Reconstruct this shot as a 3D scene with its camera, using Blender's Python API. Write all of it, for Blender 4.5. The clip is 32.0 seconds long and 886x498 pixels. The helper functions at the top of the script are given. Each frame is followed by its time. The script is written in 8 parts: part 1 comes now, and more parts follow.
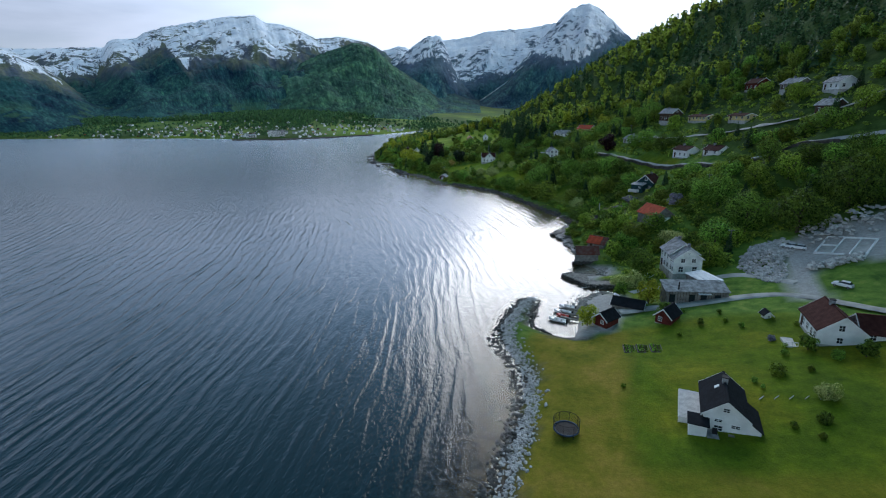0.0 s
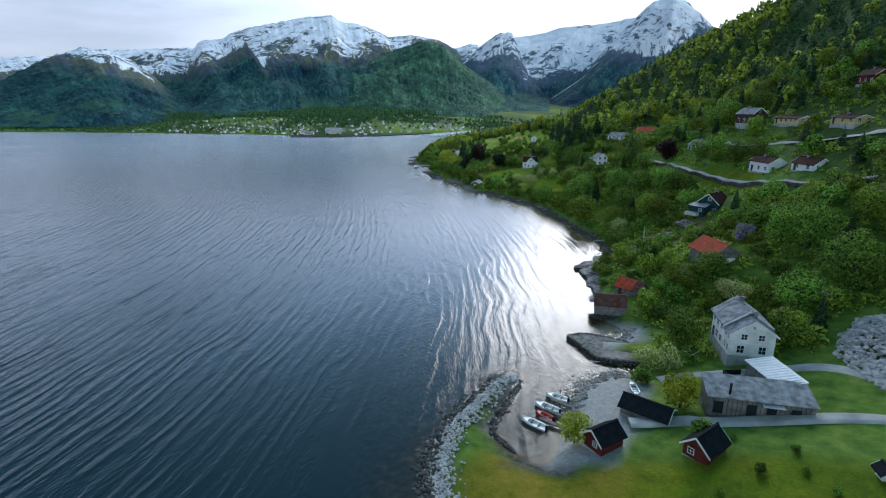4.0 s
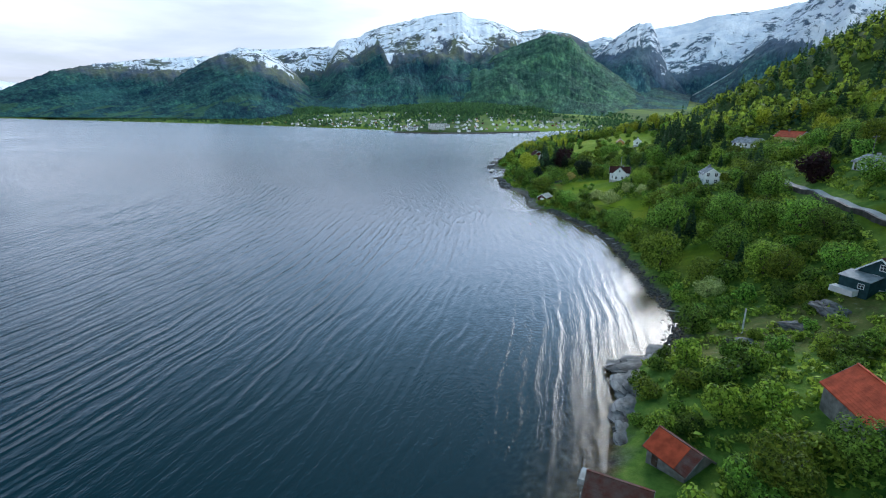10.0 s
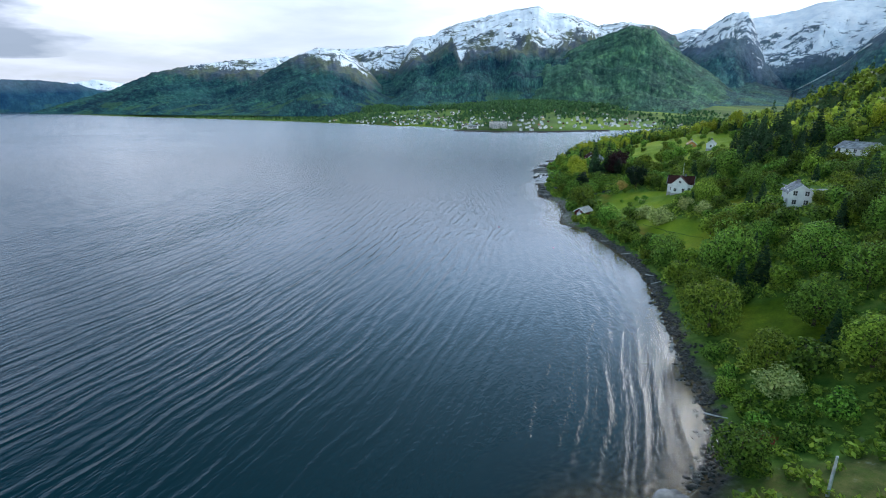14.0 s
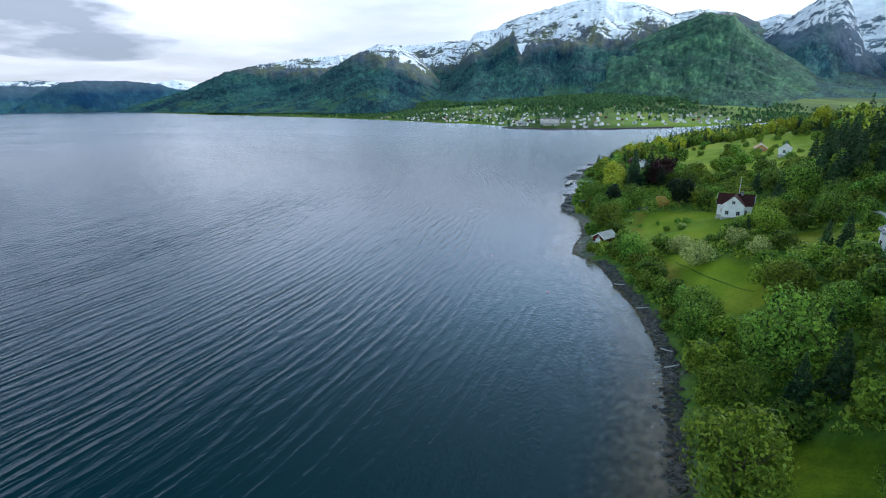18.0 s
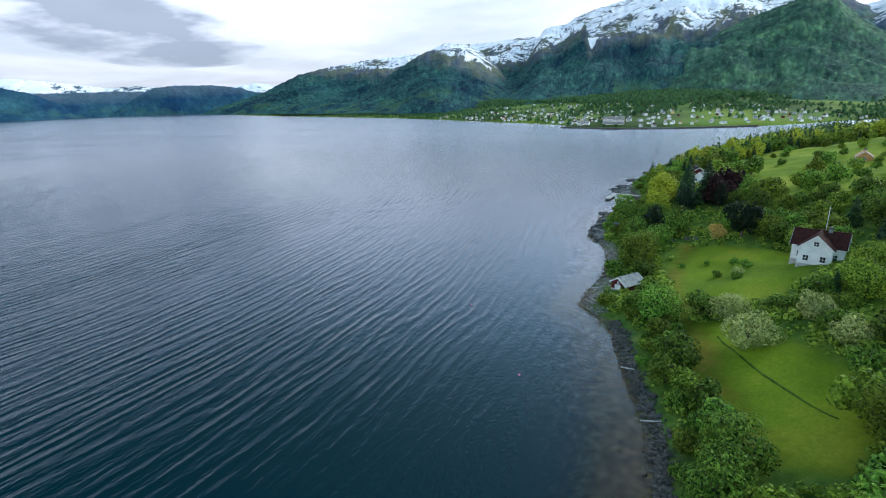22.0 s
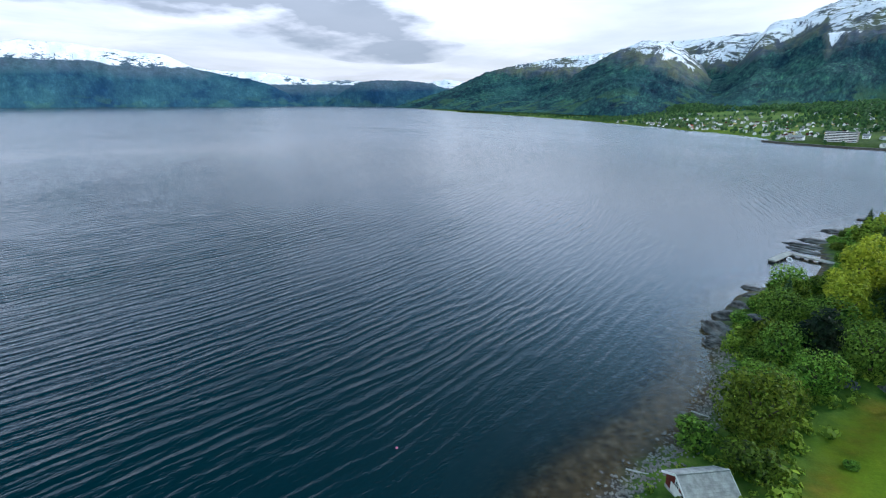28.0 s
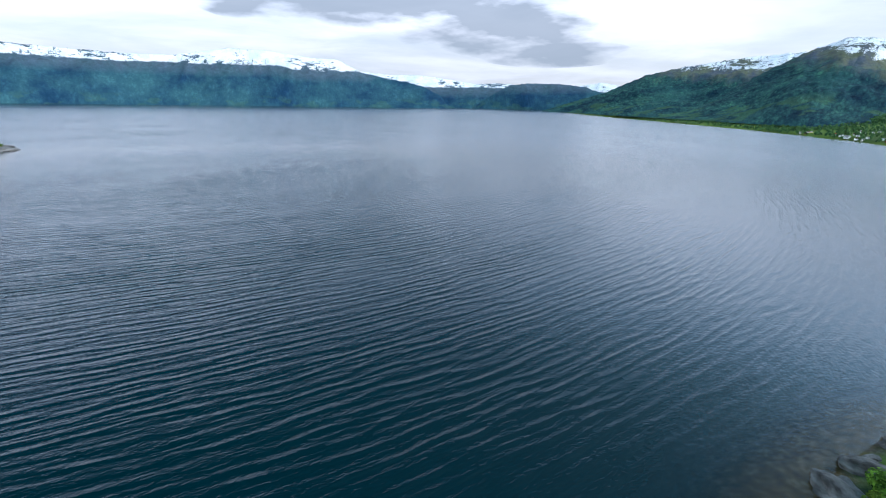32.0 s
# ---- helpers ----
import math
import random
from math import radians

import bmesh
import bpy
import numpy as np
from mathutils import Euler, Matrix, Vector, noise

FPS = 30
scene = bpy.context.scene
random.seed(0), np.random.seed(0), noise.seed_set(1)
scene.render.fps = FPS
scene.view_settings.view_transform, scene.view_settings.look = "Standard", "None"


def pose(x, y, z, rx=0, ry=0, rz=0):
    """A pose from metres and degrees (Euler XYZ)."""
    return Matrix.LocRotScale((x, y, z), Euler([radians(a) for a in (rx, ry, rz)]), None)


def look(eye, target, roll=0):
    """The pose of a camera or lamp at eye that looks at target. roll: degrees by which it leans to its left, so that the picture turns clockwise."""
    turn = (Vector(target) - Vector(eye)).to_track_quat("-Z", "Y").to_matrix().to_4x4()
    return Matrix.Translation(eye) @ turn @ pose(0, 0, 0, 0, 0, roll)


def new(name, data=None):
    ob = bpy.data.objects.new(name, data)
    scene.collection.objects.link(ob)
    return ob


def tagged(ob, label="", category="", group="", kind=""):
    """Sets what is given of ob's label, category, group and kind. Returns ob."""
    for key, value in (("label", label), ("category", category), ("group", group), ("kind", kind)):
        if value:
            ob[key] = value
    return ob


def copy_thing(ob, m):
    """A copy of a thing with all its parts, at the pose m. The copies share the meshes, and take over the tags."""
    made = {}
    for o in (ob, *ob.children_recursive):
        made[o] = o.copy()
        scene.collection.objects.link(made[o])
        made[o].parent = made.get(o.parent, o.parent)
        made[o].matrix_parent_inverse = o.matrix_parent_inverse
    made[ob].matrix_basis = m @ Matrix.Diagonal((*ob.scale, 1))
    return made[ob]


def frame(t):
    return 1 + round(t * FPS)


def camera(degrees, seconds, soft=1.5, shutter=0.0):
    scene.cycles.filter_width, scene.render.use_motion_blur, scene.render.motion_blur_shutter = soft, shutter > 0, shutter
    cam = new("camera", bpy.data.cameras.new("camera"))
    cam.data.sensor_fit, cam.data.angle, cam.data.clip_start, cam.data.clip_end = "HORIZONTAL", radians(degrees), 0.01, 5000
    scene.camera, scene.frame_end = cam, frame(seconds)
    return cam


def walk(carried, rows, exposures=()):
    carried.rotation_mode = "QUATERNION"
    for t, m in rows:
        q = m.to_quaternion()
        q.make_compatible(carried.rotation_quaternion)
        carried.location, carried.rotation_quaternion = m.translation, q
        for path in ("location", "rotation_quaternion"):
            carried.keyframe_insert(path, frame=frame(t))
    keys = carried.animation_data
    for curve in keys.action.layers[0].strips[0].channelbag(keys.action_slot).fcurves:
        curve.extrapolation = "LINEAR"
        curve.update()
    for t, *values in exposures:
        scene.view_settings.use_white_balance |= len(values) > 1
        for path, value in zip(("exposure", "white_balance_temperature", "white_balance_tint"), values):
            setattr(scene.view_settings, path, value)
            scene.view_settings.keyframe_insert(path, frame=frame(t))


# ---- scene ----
cam = camera(84.2, 32.0, 1.1)
PATH = [
    (0, (-3.292, -0.262, 53.558), (-4.137, 1.463, 53.004), -1.2),
    (1, (-2.255, 12.372, 53.175), (-3.143, 14.076, 52.618), -0.9),
    (2, (-1.53, 24.518, 53.032), (-2.463, 26.197, 52.473), -1.0),
    (3, (-0.133, 36.427, 52.873), (-1.14, 38.063, 52.316), -1.0),
    (6, (-0.58, 73.046, 52.468), (-1.755, 74.563, 51.905), -0.5),
    (7, (-2.067, 85.393, 51.827), (-3.283, 86.876, 51.26), -0.3),
    (8, (-3.468, 97.546, 51.349), (-4.76, 98.964, 50.785), 0.0),
    (9, (-5.275, 109.482, 51.137), (-6.654, 110.816, 50.573), -0.2),
    (10, (-7.409, 120.162, 51.112), (-8.841, 121.439, 50.548), -0.4),
    (11, (-9.961, 130.758, 51.018), (-11.438, 131.982, 50.454), -0.5),
    (12, (-12.983, 141.974, 50.966), (-14.505, 143.142, 50.4), -0.5),
    (13, (-16.705, 153.546, 50.547), (-18.271, 154.654, 49.979), -0.7),
    (14, (-20.794, 165.151, 49.901), (-22.398, 166.201, 49.331), -0.6),
    (16.5, (-33.138, 193.376, 49.999), (-34.813, 194.303, 49.419), -0.3),
    (17, (-35.534, 199.296, 50.248), (-37.223, 200.197, 49.669), -0.2),
    (18, (-40.332, 210.321, 50.764), (-42.053, 211.158, 50.181), -1.2),
    (19, (-45.443, 220.681, 51.552), (-47.19, 221.458, 50.967), -1.6),
    (20, (-51.434, 230.636, 51.458), (-53.208, 231.352, 50.874), -1.5),
    (21, (-57.905, 241.267, 51.311), (-59.706, 241.915, 50.727), -1.4),
    (22, (-65.158, 251.682, 50.849), (-66.98, 252.269, 50.269), -2.1),
    (23, (-72.763, 261.528, 50.246), (-74.609, 262.038, 49.668), -2.3),
    (24, (-80.504, 270.411, 50.37), (-82.375, 270.82, 49.792), -1.6),
    (24.5, (-84.351, 274.69, 50.419), (-86.23, 275.048, 49.835), -1.3),
    (26.5, (-99.83, 292.231, 50.826), (-101.742, 292.343, 50.251), -0.9),
    (27, (-103.702, 296.306, 50.763), (-105.617, 296.355, 50.19), -0.6),
    (28, (-111.971, 303.724, 50.64), (-113.886, 303.643, 50.067), -0.0),
    (29, (-120.28, 310.476, 50.505), (-122.185, 310.261, 49.937), 0.2),
    (30, (-129.188, 316.655, 50.791), (-131.075, 316.31, 50.225), 0.4),
    (31, (-138.177, 322.648, 50.881), (-140.035, 322.169, 50.317), 0.7),
    (32, (-147.136, 328.846, 50.903), (-148.948, 328.218, 50.338), 0.9),
]
walk(cam, [(t, look(eye, target, roll)) for t, eye, target, roll in PATH], [(0, -0.57, 5520, 15), (3, -0.36, 5530, 15), (6, -0.08, 5610, 15), (9, 0.07, 5650, 15), (13, 0.15, 5700, 15), (32, 0.2, 5760, 15)])

# ---------------------------------------------------------------- world, sun
SUN_AZ, SUN_EL = 11.0, 27.0          # degrees to the left of +y, degrees up
sun = new("sun", bpy.data.lights.new("sun", "SUN"))
sun.data.energy, sun.data.angle, sun.data.color = 2.2, radians(32), (1.0, 0.9, 0.72)
sa, se = radians(SUN_AZ), radians(SUN_EL)
SUN_DIR = Vector((-math.sin(sa) * math.cos(se), math.cos(sa) * math.cos(se), math.sin(se)))
sun.matrix_world = look((0, 0, 0), -SUN_DIR)

world = bpy.data.worlds.new("world")
scene.world = world
world.use_nodes = True
wn, wl = world.node_tree.nodes, world.node_tree.links
wn.clear()


def wnode(kind, **values):
    n = wn.new(kind)
    for key, value in values.items():
        setattr(n, key, value)
    return n


def build_sky():
    """A bright broken overcast: a clear Nishita sky under layered procedural cloud."""
    out, bg = wnode("ShaderNodeOutputWorld"), wnode("ShaderNodeBackground")
    sky = wnode("ShaderNodeTexSky", sky_type="NISHITA", sun_disc=False, sun_elevation=se, sun_rotation=-sa,
                altitude=50, air_density=1.0, dust_density=1.5)
    coord, sep = wnode("ShaderNodeTexCoord"), wnode("ShaderNodeSeparateXYZ")
    wl.new(coord.outputs["Generated"], sep.inputs[0])

    def math_node(op, a, b=None, clamp=False):
        n = wnode("ShaderNodeMath", operation=op, use_clamp=clamp)
        for k, v in enumerate((a, b)):
            if v is None:
                continue
            if isinstance(v, (int, float)):
                n.inputs[k].default_value = v
            else:
                wl.new(v, n.inputs[k])
        return n.outputs[0]

    # cloud sheet: direction projected on a flat layer
    up = math_node("MAXIMUM", sep.outputs[2], 0.0)
    up = math_node("ADD", up, 0.09)
    px, py = math_node("DIVIDE", sep.outputs[0], up), math_node("DIVIDE", sep.outputs[1], up)
    comb = wnode("ShaderNodeCombineXYZ")
    wl.new(px, comb.inputs[0]), wl.new(py, comb.inputs[1])
    n1 = wnode("ShaderNodeTexNoise")
    n1.inputs["Scale"].default_value, n1.inputs["Detail"].default_value, n1.inputs["Roughness"].default_value = 0.55, 7.0, 0.55
    n1.inputs["Distortion"].default_value = 0.3
    wl.new(comb.outputs[0], n1.inputs["Vector"])
    n2 = wnode("ShaderNodeTexNoise")
    n2.inputs["Scale"].default_value, n2.inputs["Detail"].default_value, n2.inputs["Roughness"].default_value = 6.0, 5.0, 0.52
    squash = wnode("ShaderNodeMapping")
    squash.inputs["Scale"].default_value = (1.0, 1.0, 4.2)
    wl.new(coord.outputs["Generated"], squash.inputs["Vector"])
    wl.new(squash.outputs[0], n2.inputs["Vector"])
    # the one heavy grey bank low in the west
    bank = None
    for az, el, wa, we in ((104, 7.8, 13.0, 3.2), (113, 10.8, 20.0, 3.6), (98, 5.4, 9.0, 1.5), (124, 9.4, 11.0, 2.2), (58, 13.0, 18, 2.6), (93, 12.5, 9, 1.6)):
        a, e = radians(az), radians(el)
        dx = math_node("SUBTRACT", math_node("ARCTAN2", math_node("MULTIPLY", sep.outputs[0], -1.0), sep.outputs[1]), a)
        dz = math_node("SUBTRACT", sep.outputs[2], math.sin(e))
        q = math_node("ADD", math_node("POWER", math_node("ABSOLUTE", math_node("MULTIPLY", dx, 1 / radians(wa))), 2.0),
                      math_node("POWER", math_node("ABSOLUTE", math_node("MULTIPLY", dz, 1 / radians(we))), 2.0))
        b = math_node("SUBTRACT", 1.0, q, True)
        bank = b if bank is None else math_node("MAXIMUM", bank, b)
    ragged = math_node("MULTIPLY", math_node("SUBTRACT", n2.outputs[0], 0.5), math_node("MULTIPLY", bank, 9.0, True))
    bank = math_node("ADD", bank, math_node("MULTIPLY", ragged, 3.4))
    bank = math_node("MULTIPLY", math_node("SUBTRACT", bank, 0.12), 1.6, True)
    # a thin grey veil over the snow mountain
    vx = math_node("SUBTRACT", math_node("ARCTAN2", math_node("MULTIPLY", sep.outputs[0], -1.0), sep.outputs[1]), radians(66))
    vq = math_node("ADD", math_node("POWER", math_node("ABSOLUTE", math_node("MULTIPLY", vx, 1 / radians(24))), 2.0),
                   math_node("POWER", math_node("ABSOLUTE", math_node("MULTIPLY", math_node("SUBTRACT", sep.outputs[2], 0.19), 1 / 0.11)), 2.0))
    veil = math_node("MULTIPLY", math_node("SUBTRACT", 1.0, vq, True), math_node("ADD", math_node("MULTIPLY", n2.outputs[0], 0.8), 0.1))
    bank = math_node("MAXIMUM", bank, math_node("MULTIPLY", veil, 1.15, True))
    # cloud brightness: brighter towards the veiled sun, streaked by thicker and thinner cloud
    dot = wnode("ShaderNodeVectorMath", operation="DOT_PRODUCT")
    dot.inputs[1].default_value = SUN_DIR
    wl.new(coord.outputs["Generated"], dot.inputs[0])
    glow = math_node("POWER", math_node("MAXIMUM", dot.outputs["Value"], 0.0), 4.2)
    shade = math_node("ADD", math_node("MULTIPLY", math_node("SUBTRACT", n1.outputs[0], 0.5), 3.6), 4.9)
    shade = math_node("ADD", shade, math_node("MULTIPLY", math_node("SUBTRACT", n2.outputs[0], 0.5), 1.3))
    low = math_node("POWER", math_node("SUBTRACT", 1.0, math_node("MAXIMUM", sep.outputs[2], 0.0)), 1.2)
    # thin cloud, brightest some way up, thinning out overhead
    hump = math_node("POWER", 2.718, math_node("MULTIPLY", math_node("POWER", math_node("ABSOLUTE", math_node("DIVIDE", math_node("SUBTRACT", sep.outputs[2], 0.28), 0.15)), 2.0), -1.0))
    shade = math_node("MULTIPLY", shade, math_node("ADD", math_node("ADD", math_node("MULTIPLY", low, 0.9), 0.08), math_node("MULTIPLY", hump, 1.6)))
    # unseen brighter sky, added behind the views to light the walls facing them
    away = math_node("MAXIMUM", math_node("SUBTRACT", math_node("MULTIPLY", sep.outputs[0], 0.92), math_node("MULTIPLY", sep.outputs[1], 0.39)), 0.0)
    shade = math_node("MULTIPLY", shade, math_node("ADD", math_node("MULTIPLY", away, 2.0), 1.0))
    # out of view, the high sky is brightened north-west and dulled south-west for the water
    high = math_node("MULTIPLY", math_node("SUBTRACT", sep.outputs[2], 0.24), 4.0, True)
    thin, thick = wnode("ShaderNodeVectorMath", operation="DOT_PRODUCT"), wnode("ShaderNodeVectorMath", operation="DOT_PRODUCT")
    thin.inputs[1].default_value, thick.inputs[1].default_value = (-0.53, 0.5, 0.68), (-0.55, -0.7, 0.45)
    wl.new(coord.outputs["Generated"], thin.inputs[0]), wl.new(coord.outputs["Generated"], thick.inputs[0])
    gap = math_node("MULTIPLY", high, math_node("POWER", math_node("MAXIMUM", thin.outputs["Value"], 0.0), 5.0))
    pall = math_node("MULTIPLY", high, math_node("POWER", math_node("MAXIMUM", thick.outputs["Value"], 0.0), 2.0))
    shade = math_node("MULTIPLY", shade, math_node("SUBTRACT", 1.0, math_node("MULTIPLY", pall, 0.85)))
    bright = math_node("ADD", shade, math_node("MULTIPLY", glow, 4.5))
    veiled = math_node("ADD", math_node("MULTIPLY", gap, 4.8), math_node("MULTIPLY", glow, 5.0))
    white = wnode("ShaderNodeMixRGB", blend_type="MULTIPLY")
    white.inputs[0].default_value, white.inputs[1].default_value = 1.0, (0.97, 1.0, 1.03, 1)
    wl.new(bright, white.inputs[2])
    tint = wnode("ShaderNodeMixRGB")
    tint.inputs[1].default_value, tint.inputs[2].default_value = (0.96, 1.0, 1.04, 1), (0.66, 0.89, 1.2, 1)
    wl.new(math_node("MULTIPLY", math_node("SUBTRACT", sep.outputs[2], 0.14), 3.0, True), tint.inputs[0])
    deep = wnode("ShaderNodeMixRGB")
    deep.inputs[2].default_value = (0.1, 0.73, 1.14, 1)
    wl.new(math_node("MULTIPLY", math_node("SUBTRACT", sep.outputs[2], 0.27), 3.2, True), deep.inputs[0])
    wl.new(tint.outputs[0], deep.inputs[1])
    wl.new(deep.outputs[0], white.inputs[1])
    lit = wnode("ShaderNodeMixRGB", blend_type="ADD")
    lit.inputs[0].default_value = 1.0
    sunlit = wnode("ShaderNodeMixRGB", blend_type="MULTIPLY")
    sunlit.inputs[0].default_value, sunlit.inputs[1].default_value = 1.0, (0.8, 0.94, 1.0, 1)
    wl.new(veiled, sunlit.inputs[2]), wl.new(white.outputs[0], lit.inputs[1]), wl.new(sunlit.outputs[0], lit.inputs[2])
    cover = wnode("ShaderNodeMapRange", interpolation_type="SMOOTHSTEP")
    cover.inputs["From Min"].default_value, cover.inputs["From Max"].default_value = 0.32, 0.6
    cover.inputs["To Min"].default_value, cover.inputs["To Max"].default_value = 0.62, 0.97
    wl.new(n1.outputs[0], cover.inputs["Value"])
    # that added sky is tinted warm, for the white walls
    warm = wnode("ShaderNodeMixRGB", blend_type="MULTIPLY")
    warm.inputs[2].default_value = (1.14, 1.0, 0.82, 1)
    wl.new(math_node("MULTIPLY", away, 1.6, True), warm.inputs[0])
    wl.new(lit.outputs[0], warm.inputs[1])
    mix = wnode("ShaderNodeMixRGB")
    wl.new(cover.outputs[0], mix.inputs[0])
    wl.new(sky.outputs[0], mix.inputs[1]), wl.new(warm.outputs[0], mix.inputs[2])
    grey = wnode("ShaderNodeMixRGB")
    grey.inputs[2].default_value = (2.3, 2.72, 3.1, 1)
    wl.new(math_node("MULTIPLY", bank, 0.85), grey.inputs[0])
    wl.new(mix.outputs[0], grey.inputs[1])
    wl.new(grey.outputs[0], bg.inputs[0])
    bg.inputs[1].default_value = 0.145
    wl.new(bg.outputs[0], out.inputs[0])


build_sky()

# ---------------------------------------------------------------- the lie of the land
SHORE = [(160, -900), (60, -400), (12, -80), (-10, 0), (-19, 40), (-22, 55), (-24, 63), (-25, 77), (-28, 88), (-34, 96), (-40, 104),
         (-41.5, 111), (-41.5, 126), (-39, 131), (-37, 130), (-35, 118), (-34, 111), (-28, 108.5), (-22, 108), (-22.5, 113),
         (-23.5, 120), (-25.5, 128), (-25, 134), (-22.5, 140.5), (-17.5, 142.6), (-16.4, 145.6), (-18.0, 148.6), (-25.5, 146.6), (-33.0, 152.2), (-31, 154.2), (-23.5, 157), (-25, 164), (-30, 166), (-33, 170),
         (-36, 178), (-40, 186), (-45, 196), (-50.5, 207), (-47, 214), (-46.5, 222), (-51, 236), (-64, 249), (-82, 269), (-100, 288),
         (-118, 301), (-132, 308), (-146, 316), (-153, 318.5), (-163, 318.5), (-170, 326), (-179.5, 338), (-197, 352), (-215, 359.5),
         (-225, 366), (-240, 379)]
SHORE_B = [(-247, 390), (-250, 402), (-257, 411), (-267, 420), (-280, 428), (-291, 435), (-302, 445), (-335, 493), (-380, 575), (-420, 660), (-452, 750),
           (-455, 830), (-420, 930), (-300, 1060), (-100, 1250), (300, 1600), (5200, 3200), (5200, -900)]
NEAR_LAND = np.array(SHORE + SHORE_B, float)
FAR_LAND = np.array([(-560, 1750), (-575, 1250), (-590, 1000), (-602, 900), (-648, 795), (-700, 745), (-770, 712), (-800, 706), (-815, 716),
                     (-880, 745), (-980, 742), (-1100, 712), (-1300, 690), (-1700, 620), (-2300, 430), (-3000, 170), (-3700, -60),
                     (-4300, -255), (-4420, -120), (-4700, 900), (-4700, 4700), (-400, 4700)], float)
PROFILE_D = np.array([0, 4, 12, 25, 36, 50, 75, 110, 165, 250, 330, 700, 5000.0])
PROFILE_U = np.array([-400, 60, 110, 165, 210, 260, 340, 420, 520, 600, 800, 1500.0])
PROFILE_Z = np.array([
    [0, 2.0, 2.8, 4.0, 5.0, 7, 12, 24, 60, 120, 170, 260, 300],
    [0, 2.0, 2.8, 4.0, 5.0, 7, 12, 24, 60, 120, 170, 260, 300],
    [0, 1.6, 2.4, 4.0, 6.0, 9, 15, 28, 65, 125, 175, 260, 300],
    [0, 1.3, 2.4, 5.5, 9.0, 14, 25, 46, 85, 140, 190, 270, 300],
    [0, 1.6, 5.0, 9.0, 13., 20, 34, 58, 98, 155, 200, 280, 300],
    [0, 1.6, 4.5, 10., 15.5, 27, 40, 65, 105, 160, 205, 280, 300],
    [0, 1.3, 3.0, 9.0, 17., 24, 36, 58, 96, 150, 195, 270, 300],
    [0, 0.8, 1.6, 3.8, 7.0, 11, 20, 38, 72, 136, 192, 300, 330],
    [0, 1.3, 3.0, 6.0, 9.0, 12, 18, 26, 43, 112, 168, 280, 330],
    [0, 1.3, 3.0, 6.0, 9.0, 12, 17, 25, 39, 103, 150, 250, 330],
    [0, 1.0, 2.0, 4.0, 6.0, 8, 10, 14, 25, 40, 60, 90, 300],
    [0, 1.0, 2.0, 4.0, 6.0, 8, 10, 14, 25, 40, 60, 90, 300]])


def signed_distance(px, py, poly):
    """Distance to a closed outline, positive inside."""
    best = np.full(px.shape, 1e18)
    inside = np.zeros(px.shape, bool)
    for (ax, ay), (bx, by) in zip(poly, np.roll(poly, -1, 0)):
        ex, ey = bx - ax, by - ay
        t = np.clip(((px - ax) * ex + (py - ay) * ey) / (ex * ex + ey * ey), 0, 1)
        best = np.minimum(best, (px - ax - t * ex) ** 2 + (py - ay - t * ey) ** 2)
        with np.errstate(divide="ignore", invalid="ignore"):
            inside ^= ((ay > py) != (by > py)) & (px < ex * (py - ay) / (ey if ey else 1e-9) + ax)
    return np.where(inside, 1, -1) * np.sqrt(best)


def wobble(px, py):
    return (0.5 * np.sin(px * 0.131 + 1.3 * np.sin(py * 0.071)) + 0.5 * np.sin(py * 0.157 + 1.1 * np.sin(px * 0.093 + 2))
            + 0.35 * np.sin(px * 0.41 + py * 0.23) + 0.3 * np.sin(py * 0.47 - px * 0.29 + 1))


def height(px, py):
    """The ground's height; below zero it is the sea bed."""
    px, py = np.asarray(px, float), np.asarray(py, float)
    d = signed_distance(px, py, NEAR_LAND)
    f = signed_distance(px, py, FAR_LAND)
    u = np.clip(py - 0.35 * px, -399, 1499)
    k = np.clip(np.searchsorted(PROFILE_U, u) - 1, 0, len(PROFILE_U) - 2)
    w = (u - PROFILE_U[k]) / (PROFILE_U[k + 1] - PROFILE_U[k])
    w = w * w * (3 - 2 * w)
    rows = np.array([np.interp(d, PROFILE_D, z) for z in PROFILE_Z])
    flat = rows.reshape(len(PROFILE_U), -1)
    idx = np.arange(flat.shape[1])
    z = (flat[k.ravel(), idx] * (1 - w.ravel()) + flat[k.ravel() + 1, idx] * w.ravel()).reshape(px.shape)
    z = z + wobble(px, py) * np.clip((d - 4) / 30, 0, 1) * np.clip((u - 140) / 40, 0.12, 1) * 0.8
    flats = 1 - 0.7 * np.exp(-((px + 183) ** 2 + (py - 335) ** 2) / 900.0) - 0.5 * np.exp(-((px + 28) ** 2 + (py - 159) ** 2) / 60.0) - 0.3 * np.exp(-((px + 105) ** 2 + (py - 290) ** 2) / 3600.0)
    flats = flats + 5.0 * np.exp(-((px + 46) ** 2 + (py - 124) ** 2) / 420.0)
    bed = np.where(d > -9, -np.clip(-d, 0, 99) * 0.19 * flats, np.minimum(np.maximum((d + 9) * 0.6, -26.0) - 1.7, -1.7 * np.minimum(flats, 4.0)))
    town = np.interp(f, [0, 15, 120, 320, 700, 1500, 5000], [0, 3, 12, 33, 55, 80, 100])
    return np.where(d > 0, z, np.where(f > 0, town, bed))
# ---- end of land

